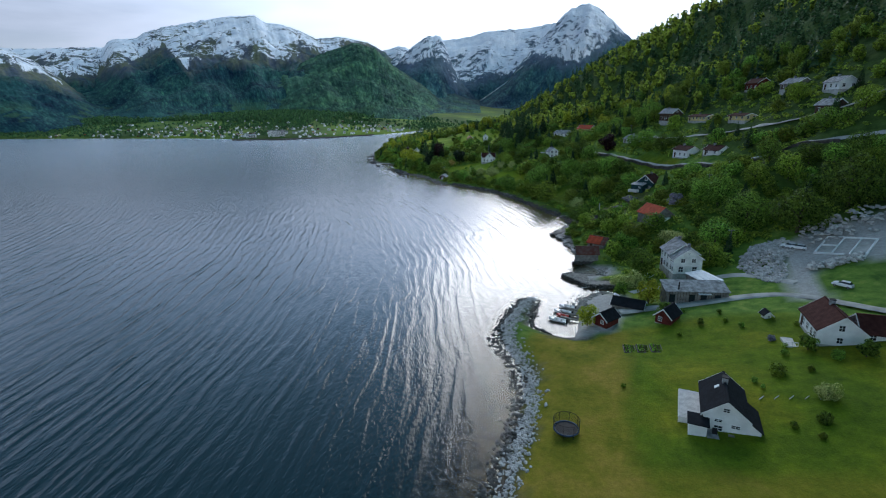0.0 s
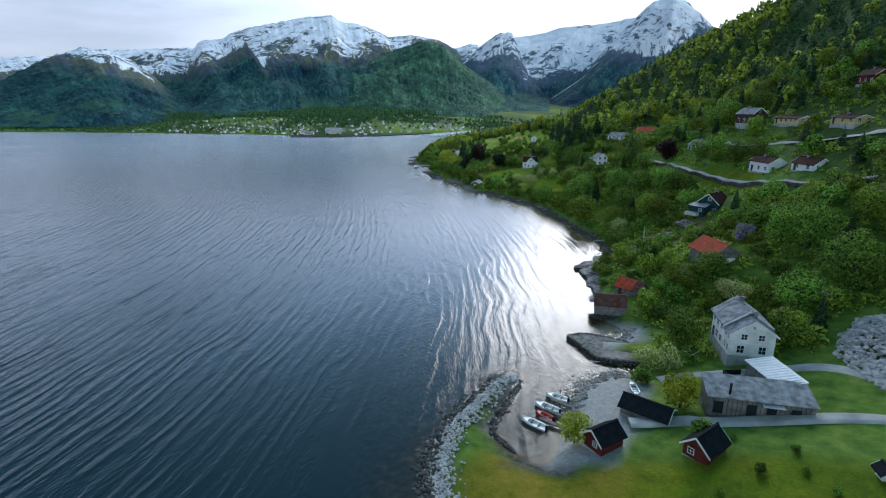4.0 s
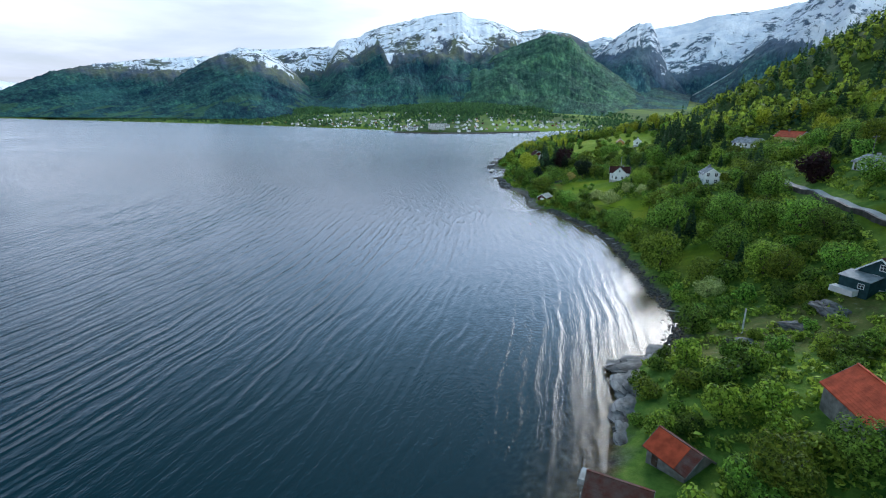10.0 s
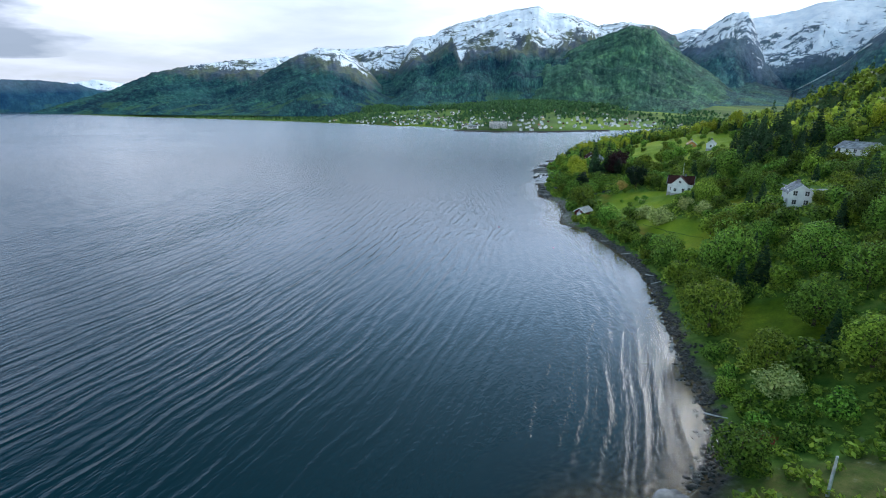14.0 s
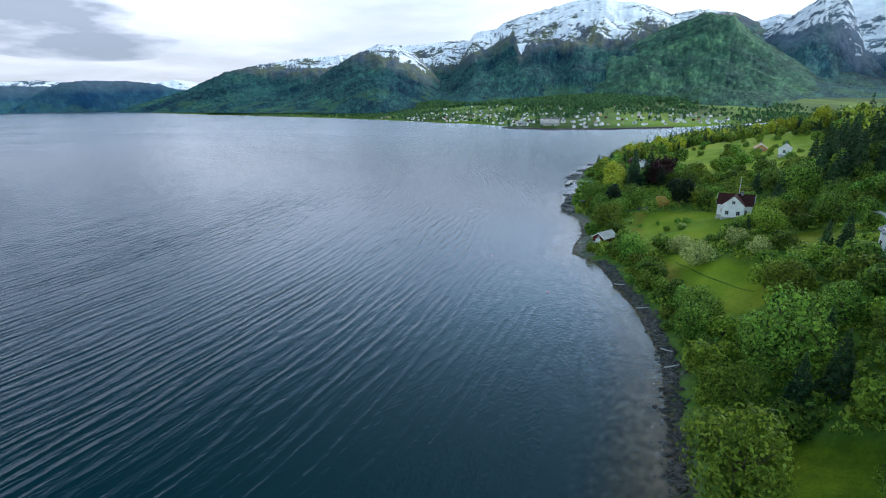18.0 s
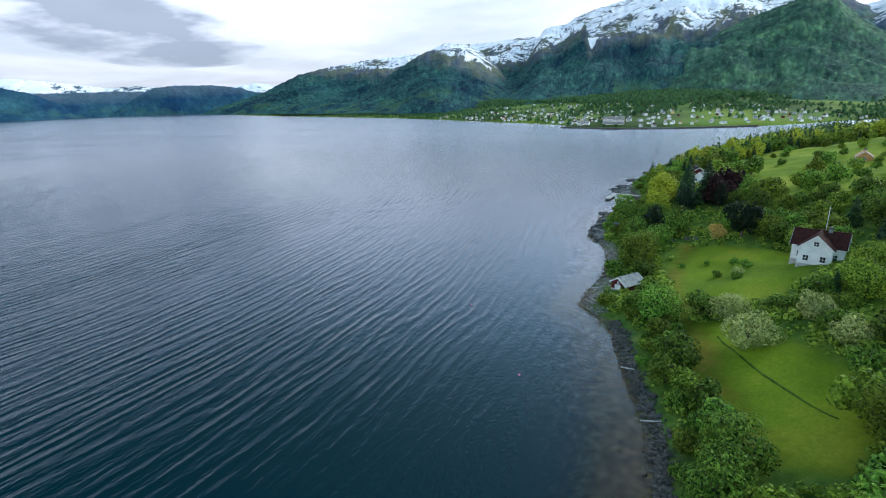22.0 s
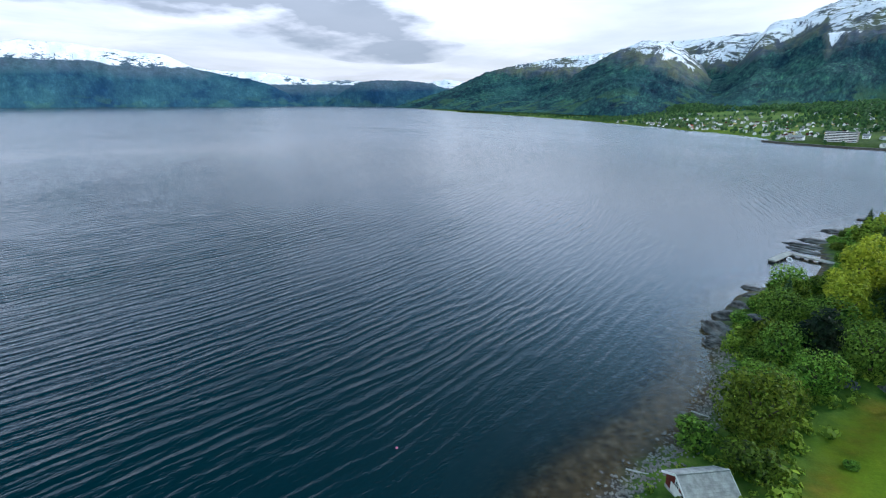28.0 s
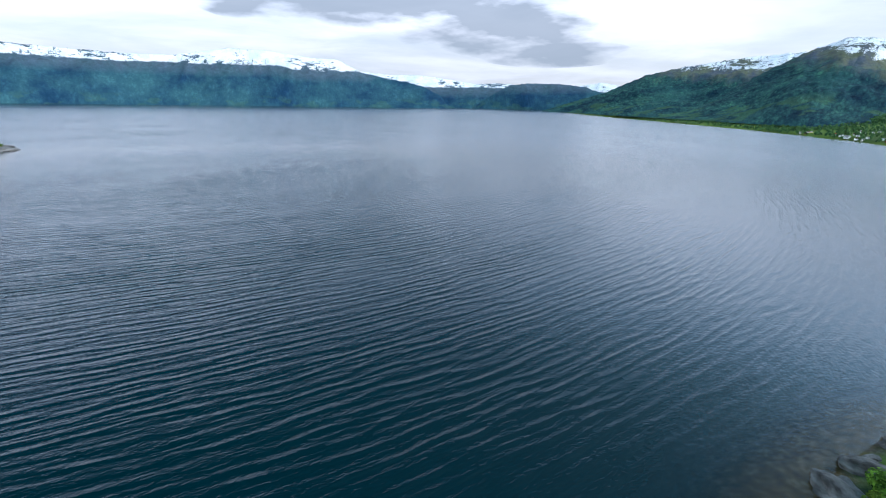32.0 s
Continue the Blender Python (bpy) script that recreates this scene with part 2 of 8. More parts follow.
# ---------------------------------------------------------------- materials
def material(name, base, rough=0.8, vary=0.25, scale=1.0, fine=12.0, bump=0.3, metal=0.0, second=None, random_hue=0.0, spec=0.12):
    """A surface with stains at two scales and a fine relief; second: a colour that shows through in patches."""
    m = bpy.data.materials.new(name)
    m.use_nodes = True
    n, l = m.node_tree.nodes, m.node_tree.links
    b = n["Principled BSDF"]
    b.inputs["Roughness"].default_value, b.inputs["Metallic"].default_value = rough, metal
    b.inputs["Specular IOR Level"].default_value = spec
    tc = n.new("ShaderNodeTexCoord")
    big, small = n.new("ShaderNodeTexNoise"), n.new("ShaderNodeTexNoise")
    for t, s, d in ((big, scale, 5.0), (small, fine, 4.0)):
        t.inputs["Scale"].default_value, t.inputs["Detail"].default_value = s, d
        l.new(tc.outputs["Object"], t.inputs["Vector"])
    ramp = n.new("ShaderNodeValToRGB")
    ramp.color_ramp.elements[0].position, ramp.color_ramp.elements[1].position = 0.35, 0.65
    ramp.color_ramp.elements[0].color = (*[c * (1 - vary) for c in base], 1)
    ramp.color_ramp.elements[1].color = (*(second or [min(1, c * (1 + vary)) for c in base]), 1)
    l.new(big.outputs[0], ramp.inputs[0])
    mul = n.new("ShaderNodeMixRGB")
    mul.blend_type, mul.inputs[0].default_value = "MULTIPLY", 0.5
    mr = n.new("ShaderNodeMapRange")
    mr.inputs["From Min"].default_value, mr.inputs["From Max"].default_value = 0.25, 0.75
    mr.inputs["To Min"].default_value, mr.inputs["To Max"].default_value = 1 - vary * 1.2, 1 + vary * 0.5
    l.new(small.outputs[0], mr.inputs[0])
    l.new(ramp.outputs[0], mul.inputs[1]), l.new(mr.outputs[0], mul.inputs[2])
    top = mul.outputs[0]
    if random_hue:
        info, hsv = n.new("ShaderNodeObjectInfo"), n.new("ShaderNodeHueSaturation")
        for key, a, c in (("Hue", 0.5 - 0.03 * random_hue, 0.5 + 0.025 * random_hue), ("Value", 1 - 0.45 * random_hue, 1 + 0.45 * random_hue)):
            r = n.new("ShaderNodeMapRange")
            r.inputs["To Min"].default_value, r.inputs["To Max"].default_value = a, c
            l.new(info.outputs["Random"], r.inputs[0])
            l.new(r.outputs[0], hsv.inputs[key])
        l.new(top, hsv.inputs["Color"])
        top = hsv.outputs[0]
    l.new(top, b.inputs["Base Color"])
    if bump:
        bp = n.new("ShaderNodeBump")
        bp.inputs["Strength"].default_value, bp.inputs["Distance"].default_value = bump, 0.05
        l.new(small.outputs[0], bp.inputs["Height"]), l.new(bp.outputs[0], b.inputs["Normal"])
    return m


def leaf_material(name, dark, light, random_hue=0.6, island=0.5):
    """Foliage: each leaf clump differs a little, each tree differs more; some light passes through."""
    m = bpy.data.materials.new(name)
    m.use_nodes = True
    n, l = m.node_tree.nodes, m.node_tree.links
    b = n["Principled BSDF"]
    b.inputs["Roughness"].default_value, b.inputs["Specular IOR Level"].default_value = 0.55, 0.12
    geo, info = n.new("ShaderNodeNewGeometry"), n.new("ShaderNodeObjectInfo")
    ramp = n.new("ShaderNodeValToRGB")
    ramp.color_ramp.elements[0].color, ramp.color_ramp.elements[1].color = (*dark, 1), (*light, 1)
    l.new(geo.outputs["Random Per Island"], ramp.inputs[0])
    hsv = n.new("ShaderNodeHueSaturation")
    for key, a, c in (("Hue", 0.5 - 0.006 * random_hue, 0.5 + 0.018 * random_hue), ("Value", 1 - 0.55 * random_hue, 1 + 0.5 * random_hue)):
        r = n.new("ShaderNodeMapRange")
        r.inputs["To Min"].default_value, r.inputs["To Max"].default_value = a, c
        l.new(info.outputs["Random"], r.inputs[0]), l.new(r.outputs[0], hsv.inputs[key])
    l.new(ramp.outputs[0], hsv.inputs["Color"])
    l.new(hsv.outputs[0], b.inputs["Base Color"])
    tr = n.new("ShaderNodeBsdfTranslucent")
    mix = n.new("ShaderNodeMixShader")
    mix.inputs[0].default_value = 0.42
    l.new(hsv.outputs[0], tr.inputs[0])
    l.new(b.outputs[0], mix.inputs[1]), l.new(tr.outputs[0], mix.inputs[2])
    l.new(mix.outputs[0], n["Material Output"].inputs[0])
    return m


M = {
    "white": material("white_paint", (0.78, 0.78, 0.76), 0.55, 0.08, 0.6, 9, 0.15),
    "offwhite": material("weathered_white_paint", (0.76, 0.76, 0.72), 0.7, 0.16, 0.5, 7, 0.25),
    "yellow": material("yellow_paint", (0.62, 0.5, 0.22), 0.6, 0.1),
    "red": material("falu_red_boards", (0.12, 0.026, 0.02), 0.75, 0.25),
    "blue": material("dark_green_blue_boards", (0.02, 0.05, 0.055), 0.7, 0.25),
    "grey_wood": material("weathered_grey_wood", (0.2, 0.19, 0.17), 0.85, 0.35, 0.8, 14, 0.4),
    "brown_wood": material("brown_stained_wood", (0.08, 0.05, 0.035), 0.75, 0.3),
    "ochre": material("ochre_paint", (0.55, 0.27, 0.1), 0.65, 0.15),
    "slate": material("grey_slate", (0.28, 0.285, 0.29), 0.75, 0.4, 0.9, 9, 0.4, spec=0.06),
    "black_roof": material("black_roof_tiles", (0.016, 0.018, 0.022), 0.8, 0.2, spec=0.04),
    "brown_roof": material("brown_roof_tiles", (0.058, 0.022, 0.018), 0.8, 0.25, spec=0.05),
    "orange_roof": material("orange_clay_tiles", (0.44, 0.075, 0.03), 0.75, 0.25),
    "rust_roof": material("rusty_sheet_metal", (0.22, 0.065, 0.04), 0.7, 0.4, 0.8, 8, 0.2, second=(0.15, 0.09, 0.075)),
    "grey_roof": material("grey_roof_sheets", (0.3, 0.31, 0.31), 0.6, 0.2),
    "lichen_roof": material("lichened_slate", (0.36, 0.36, 0.34), 0.8, 0.25, 1.2, 9, 0.3),
    "white_metal": material("white_sheet_metal", (0.72, 0.74, 0.76), 0.4, 0.08),
    "stone": material("grey_fjord_stone", (0.29, 0.265, 0.235), 0.85, 0.35, 0.7, 9, 0.5, random_hue=0.5),
    "pale_stone": material("pale_blasted_stone", (0.5, 0.48, 0.45), 0.85, 0.3, 0.7, 9, 0.5, random_hue=0.5),
    "dark_stone": material("wet_dark_stone", (0.075, 0.07, 0.062), 0.5, 0.4, 0.8, 9, 0.5, random_hue=0.5),
    "bedrock": material("shore_bedrock", (0.075, 0.07, 0.066), 0.65, 0.5, 0.9, 6, 0.9, second=(0.27, 0.26, 0.248)),
    "gravel": material("pale_gravel", (0.44, 0.42, 0.385), 0.95, 0.25, 0.3, 14, 0.5),
    "asphalt": material("worn_asphalt", (0.36, 0.36, 0.35), 0.9, 0.15, 0.3, 12, 0.2),
    "ditch": material("weedy_ditch", (0.075, 0.13, 0.014), 0.95, 0.4, 0.4, 8, 0.4),
    "town_white": material("dull_white_town_paint", (0.74, 0.74, 0.73), 0.7, 0.15, random_hue=0.5),
    "concrete": material("concrete", (0.42, 0.41, 0.38), 0.85, 0.2, 0.8, 12, 0.3),
    "deck": material("pale_deck_boards", (0.55, 0.53, 0.5), 0.7, 0.15),
    "bark": material("bark", (0.11, 0.085, 0.065), 0.9, 0.35, 2, 18, 0.6),
    "driftwood": material("bleached_driftwood", (0.55, 0.53, 0.5), 0.8, 0.2, 2, 14, 0.3),
    "black": material("black_rubber", (0.02, 0.02, 0.022), 0.6, 0.2),
    "steel": material("galvanised_steel", (0.5, 0.5, 0.5), 0.4, 0.1, metal=0.8),
    "boat_white": material("white_gelcoat", (0.8, 0.8, 0.8), 0.25, 0.05, bump=0.05, spec=0.5),
    "boat_red": material("red_gelcoat", (0.5, 0.03, 0.03), 0.3, 0.1, bump=0.05, spec=0.5),
    "pink": material("pink_buoy_plastic", (0.85, 0.25, 0.4), 0.4, 0.08, bump=0.05),
    "soil": material("dark_soil", (0.06, 0.045, 0.03), 0.95, 0.3),
    "flower": material("purple_flowers", (0.3, 0.08, 0.28), 0.8, 0.3),
    "red_soil": material("red_boards_on_ground", (0.25, 0.035, 0.025), 0.8, 0.3),
}
glass = bpy.data.materials.new("window_glass")
glass.use_nodes = True
glass.node_tree.nodes["Principled BSDF"].inputs["Base Color"].default_value = (0.015, 0.02, 0.025, 1)
glass.node_tree.nodes["Principled BSDF"].inputs["Roughness"].default_value = 0.06
M["glass"] = glass
LEAF = {
    "mid": leaf_material("broad_leaves", (0.014, 0.036, 0.007), (0.3, 0.47, 0.06), 0.9),
    "light": leaf_material("fresh_spring_leaves", (0.04, 0.075, 0.008), (0.36, 0.46, 0.05), 0.7),
    "dark": leaf_material("spruce_needles", (0.014, 0.034, 0.014), (0.08, 0.145, 0.055), 0.5),
    "copper": leaf_material("copper_beech_leaves", (0.02, 0.01, 0.012), (0.05, 0.022, 0.024), 0.3),
    "grey": leaf_material("grey_green_leaves", (0.16, 0.23, 0.05), (0.66, 0.68, 0.26), 0.4),
    "gold": leaf_material("golden_leaves", (0.36, 0.25, 0.06), (0.75, 0.55, 0.18), 0.15),
    "forest": leaf_material("mixed_forest_leaves", (0.024, 0.052, 0.01), (0.5, 0.61, 0.07), 0.0),
    "scrub": leaf_material("herbs_and_scrub", (0.05, 0.11, 0.014), (0.5, 0.63, 0.08), 0.0),
    "town": leaf_material("garden_trees", (0.030, 0.083, 0.038), (0.105, 0.210, 0.068), 0.0),
    "lilac": leaf_material("lilac_blossom", (0.09, 0.11, 0.12), (0.36, 0.34, 0.44), 0.2),
    "pine": leaf_material("black_pine_needles", (0.007, 0.015, 0.009), (0.032, 0.055, 0.027), 0.3),
    "lime": leaf_material("lime_yellow_leaves", (0.14, 0.18, 0.01), (0.52, 0.55, 0.045), 0.4),
}


def ground_material():
    m = bpy.data.materials.new("grass_and_rock_ground")
    m.use_nodes = True
    n, l = m.node_tree.nodes, m.node_tree.links
    b = n["Principled BSDF"]
    b.inputs["Roughness"].default_value, b.inputs["Specular IOR Level"].default_value = 0.95, 0.1
    tc = n.new("ShaderNodeTexCoord")

    def tex(scale, detail=5.0, rough=0.6):
        t = n.new("ShaderNodeTexNoise")
        t.inputs["Scale"].default_value, t.inputs["Detail"].default_value, t.inputs["Roughness"].default_value = scale, detail, rough
        l.new(tc.outputs["Object"], t.inputs["Vector"])
        return t.outputs[0]

    def ramp(source, *stops):
        r = n.new("ShaderNodeValToRGB")
        while len(r.color_ramp.elements) < len(stops):
            r.color_ramp.elements.new(0.5)
        for e, (p, c) in zip(r.color_ramp.elements, stops):
            e.position, e.color = p, (*c, 1)
        l.new(source, r.inputs[0])
        return r.outputs[0]

    def mix(f, a, c, kind="MIX"):
        x = n.new("ShaderNodeMixRGB")
        x.blend_type = kind
        if isinstance(f, float):
            x.inputs[0].default_value = f
        else:
            l.new(f, x.inputs[0])
        l.new(a, x.inputs[1]), l.new(c, x.inputs[2])
        return x.outputs[0]

    def attribute(name):
        a = n.new("ShaderNodeAttribute")
        a.attribute_name = name
        return a.outputs["Fac"]

    wild = ramp(tex(0.35), (0.3, (0.055, 0.12, 0.018)), (0.55, (0.14, 0.23, 0.032)), (0.75, (0.25, 0.29, 0.06)))
    lawn = ramp(tex(0.032, 6, 0.6), (0.3, (0.054, 0.116, 0.005)), (0.48, (0.138, 0.205, 0.007)), (0.68, (0.3, 0.28, 0.017)))
    lawn = mix(0.55, lawn, ramp(tex(2.2), (0.25, (0.5, 0.5, 0.45)), (0.75, (1.3, 1.25, 1.1))), "MULTIPLY")
    mown, turn = n.new("ShaderNodeTexWave"), n.new("ShaderNodeMapping")
    turn.inputs["Rotation"].default_value = (0, 0, radians(72))
    for key, value in (("Scale", 0.11), ("Distortion", 2.5), ("Detail", 3.0), ("Detail Scale", 1.5)):
        mown.inputs[key].default_value = value
    l.new(tc.outputs["Object"], turn.inputs[0]), l.new(turn.outputs[0], mown.inputs["Vector"])
    lawn = mix(0.2, lawn, ramp(mown.outputs["Fac"], (0.2, (0.72, 0.78, 0.72)), (0.8, (1.15, 1.12, 1.1))), "MULTIPLY")
    lawn = mix(0.8, lawn, ramp(tex(0.3, 8, 0.75), (0.32, (0.4, 0.46, 0.5)), (0.68, (1.2, 1.12, 1.0))), "MULTIPLY")
    straw = ramp(tex(0.11, 7, 0.7), (0.32, (0.1, 0.13, 0.006)), (0.5, (0.22, 0.2, 0.016)), (0.68, (0.33, 0.24, 0.04)))
    straw = mix(0.6, straw, ramp(tex(1.1, 6, 0.75), (0.3, (0.55, 0.55, 0.5)), (0.7, (1.25, 1.2, 1.15))), "MULTIPLY")
    lawn = mix(attribute("dry"), lawn, straw)
    rock = ramp(tex(0.8, 8, 0.7), (0.3, (0.03, 0.026, 0.024)), (0.5, (0.085, 0.075, 0.07)), (0.7, (0.2, 0.185, 0.17)))
    bed = ramp(tex(0.7, 8, 0.75), (0.36, (0.035, 0.024, 0.009)), (0.52, (0.115, 0.075, 0.026)), (0.66, (0.24, 0.185, 0.11)))
    gravel = ramp(tex(1.3, 8, 0.7), (0.3, (0.32, 0.3, 0.28)), (0.7, (0.54, 0.515, 0.475)))
    fresh = ramp(tex(0.05, 6, 0.6), (0.3, (0.13, 0.215, 0.01)), (0.52, (0.23, 0.315, 0.014)), (0.72, (0.37, 0.375, 0.028)))
    fresh = mix(0.5, fresh, ramp(tex(1.6), (0.25, (0.6, 0.6, 0.55)), (0.75, (1.25, 1.2, 1.1))), "MULTIPLY")
    c = mix(attribute("fresh"), mix(attribute("lawn"), wild, lawn), fresh)
    c = mix(attribute("woodland"), c, ramp(tex(0.3), (0.35, (0.03, 0.06, 0.012)), (0.65, (0.075, 0.12, 0.024))))
    heath = ramp(tex(0.5, 8, 0.7), (0.3, (0.05, 0.085, 0.015)), (0.48, (0.11, 0.07, 0.035)), (0.6, (0.19, 0.11, 0.06)), (0.7, (0.36, 0.33, 0.3)))
    c = mix(attribute("heath"), c, heath)
    c = mix(attribute("rock"), c, rock)
    c = mix(attribute("bed"), c, bed)
    c = mix(attribute("gravel"), c, gravel)
    c = mix(0.45, c, ramp(tex(9.0, 3), (0.3, (0.55, 0.55, 0.55)), (0.7, (1.25, 1.25, 1.25))), "MULTIPLY")
    l.new(c, b.inputs["Base Color"])
    bp = n.new("ShaderNodeBump")
    bp.inputs["Strength"].default_value, bp.inputs["Distance"].default_value = 0.7, 0.25
    l.new(tex(3.0, 6, 0.7), bp.inputs["Height"]), l.new(bp.outputs[0], b.inputs["Normal"])
    return m


def water_material():
    """Sea water: glossy by Fresnel over a body that hides the bed the deeper it is."""
    m = bpy.data.materials.new("fjord_water")
    m.use_nodes = True
    n, l = m.node_tree.nodes, m.node_tree.links
    n.remove(n["Principled BSDF"])
    tc = n.new("ShaderNodeTexCoord")

    def calc(op, a, c):
        x = n.new("ShaderNodeMath")
        x.operation = op
        for k, v in enumerate((a, c)):
            if isinstance(v, float):
                x.inputs[k].default_value = v
            else:
                l.new(v, x.inputs[k])
        return x.outputs[0]

    # the crests bend in wide arcs round a point out on the fjord: the distance from it, and the way along the crest
    split, polar = n.new("ShaderNodeSeparateXYZ"), n.new("ShaderNodeCombineXYZ")
    l.new(tc.outputs["Object"], split.inputs[0])
    dx, dy = calc("ADD", split.outputs[0], 564.0), calc("ADD", split.outputs[1], 145.0)
    l.new(calc("POWER", calc("ADD", calc("ADD", calc("MULTIPLY", dx, dx), calc("MULTIPLY", dy, dy)), 14000.0), 0.5), polar.inputs[0])
    l.new(calc("SUBTRACT", calc("MULTIPLY", dy, 0.84), calc("MULTIPLY", dx, 0.54)), polar.inputs[1])

    def tex(scale, stretch, detail=3.0, dist=0.0):
        mp, t = n.new("ShaderNodeMapping"), n.new("ShaderNodeTexNoise")
        mp.inputs["Scale"].default_value = (1, stretch, 1)
        t.inputs["Scale"].default_value, t.inputs["Detail"].default_value, t.inputs["Distortion"].default_value = scale, detail, dist
        l.new(polar.outputs[0], mp.inputs[0]), l.new(mp.outputs[0], t.inputs["Vector"])
        return t.outputs[0]

    def bands(period, stretch, distortion):
        mp, t = n.new("ShaderNodeMapping"), n.new("ShaderNodeTexWave")
        mp.inputs["Scale"].default_value = (1, stretch, 1)
        for key, value in (("Scale", 0.314 / period), ("Distortion", distortion), ("Detail", 2.0), ("Detail Scale", period * 0.2), ("Detail Roughness", 0.6)):
            t.inputs[key].default_value = value
        l.new(polar.outputs[0], mp.inputs[0]), l.new(mp.outputs[0], t.inputs["Vector"])
        return calc("POWER", t.outputs["Fac"], 1.9)

    patch = calc("MULTIPLY", tex(0.03, 0.5, 3.0), 1.8)
    crest = calc("MULTIPLY", calc("ADD", calc("MULTIPLY", bands(3.6, 0.42, 10.0), 0.7), calc("MULTIPLY", bands(2.2, 0.45, 9.0), 0.36)), patch)
    swell = calc("ADD", crest, calc("ADD", calc("MULTIPLY", tex(0.36, 0.23, 2.0, 0.5), 1.25), calc("MULTIPLY", tex(0.95, 0.28, 2.0, 0.4), 0.7)))
    chop = tex(2.2, 0.4, 2.0, 0.3)
    ripple = tex(6.0, 0.6, 1.0)
    gust = calc("ADD", calc("MULTIPLY", tex(0.011, 0.4, 4.0), 1.7), 0.1)
    open_sea = n.new("ShaderNodeAttribute")
    open_sea.attribute_name = "open"
    swell = calc("MULTIPLY", swell, open_sea.outputs["Fac"])
    h = calc("ADD", swell, calc("ADD", calc("MULTIPLY", chop, 0.55), calc("MULTIPLY", ripple, 0.085)))
    h = calc("MULTIPLY", h, gust)
    bp = n.new("ShaderNodeBump")
    bp.inputs["Strength"].default_value, bp.inputs["Distance"].default_value = 1.0, 0.15
    l.new(h, bp.inputs["Height"])
    gl, df, tr = n.new("ShaderNodeBsdfGlossy"), n.new("ShaderNodeBsdfDiffuse"), n.new("ShaderNodeBsdfTransparent")
    far = n.new("ShaderNodeAttribute")
    far.attribute_name = "far"
    l.new(calc("ADD", calc("MULTIPLY", far.outputs["Fac"], 0.08), 0.12), gl.inputs["Roughness"])
    gl.inputs["Color"].default_value = (1, 1, 1, 1)
    df.inputs["Color"].default_value = (0.0001, 0.0175, 0.024, 1)
    tr.inputs["Color"].default_value = (0.9, 0.86, 0.74, 1)
    fr = n.new("ShaderNodeLayerWeight")
    fr.inputs["Blend"].default_value = 0.5
    gloss = calc("ADD", calc("MULTIPLY", calc("POWER", fr.outputs["Facing"], 4.7), 0.97), 0.012)
    gloss = calc("MULTIPLY", gloss, calc("SUBTRACT", 1.0, calc("MULTIPLY", far.outputs["Fac"], 0.12)))
    for s in (gl, df):
        l.new(bp.outputs[0], s.inputs["Normal"])
    l.new(bp.outputs[0], fr.inputs["Normal"])
    murk = n.new("ShaderNodeAttribute")
    murk.attribute_name = "murk"
    body, top = n.new("ShaderNodeMixShader"), n.new("ShaderNodeMixShader")
    l.new(murk.outputs["Fac"], body.inputs[0]), l.new(tr.outputs[0], body.inputs[1]), l.new(df.outputs[0], body.inputs[2])
    l.new(gloss, top.inputs[0]), l.new(body.outputs[0], top.inputs[1]), l.new(gl.outputs[0], top.inputs[2])
    l.new(top.outputs[0], n["Material Output"].inputs[0])
    return m


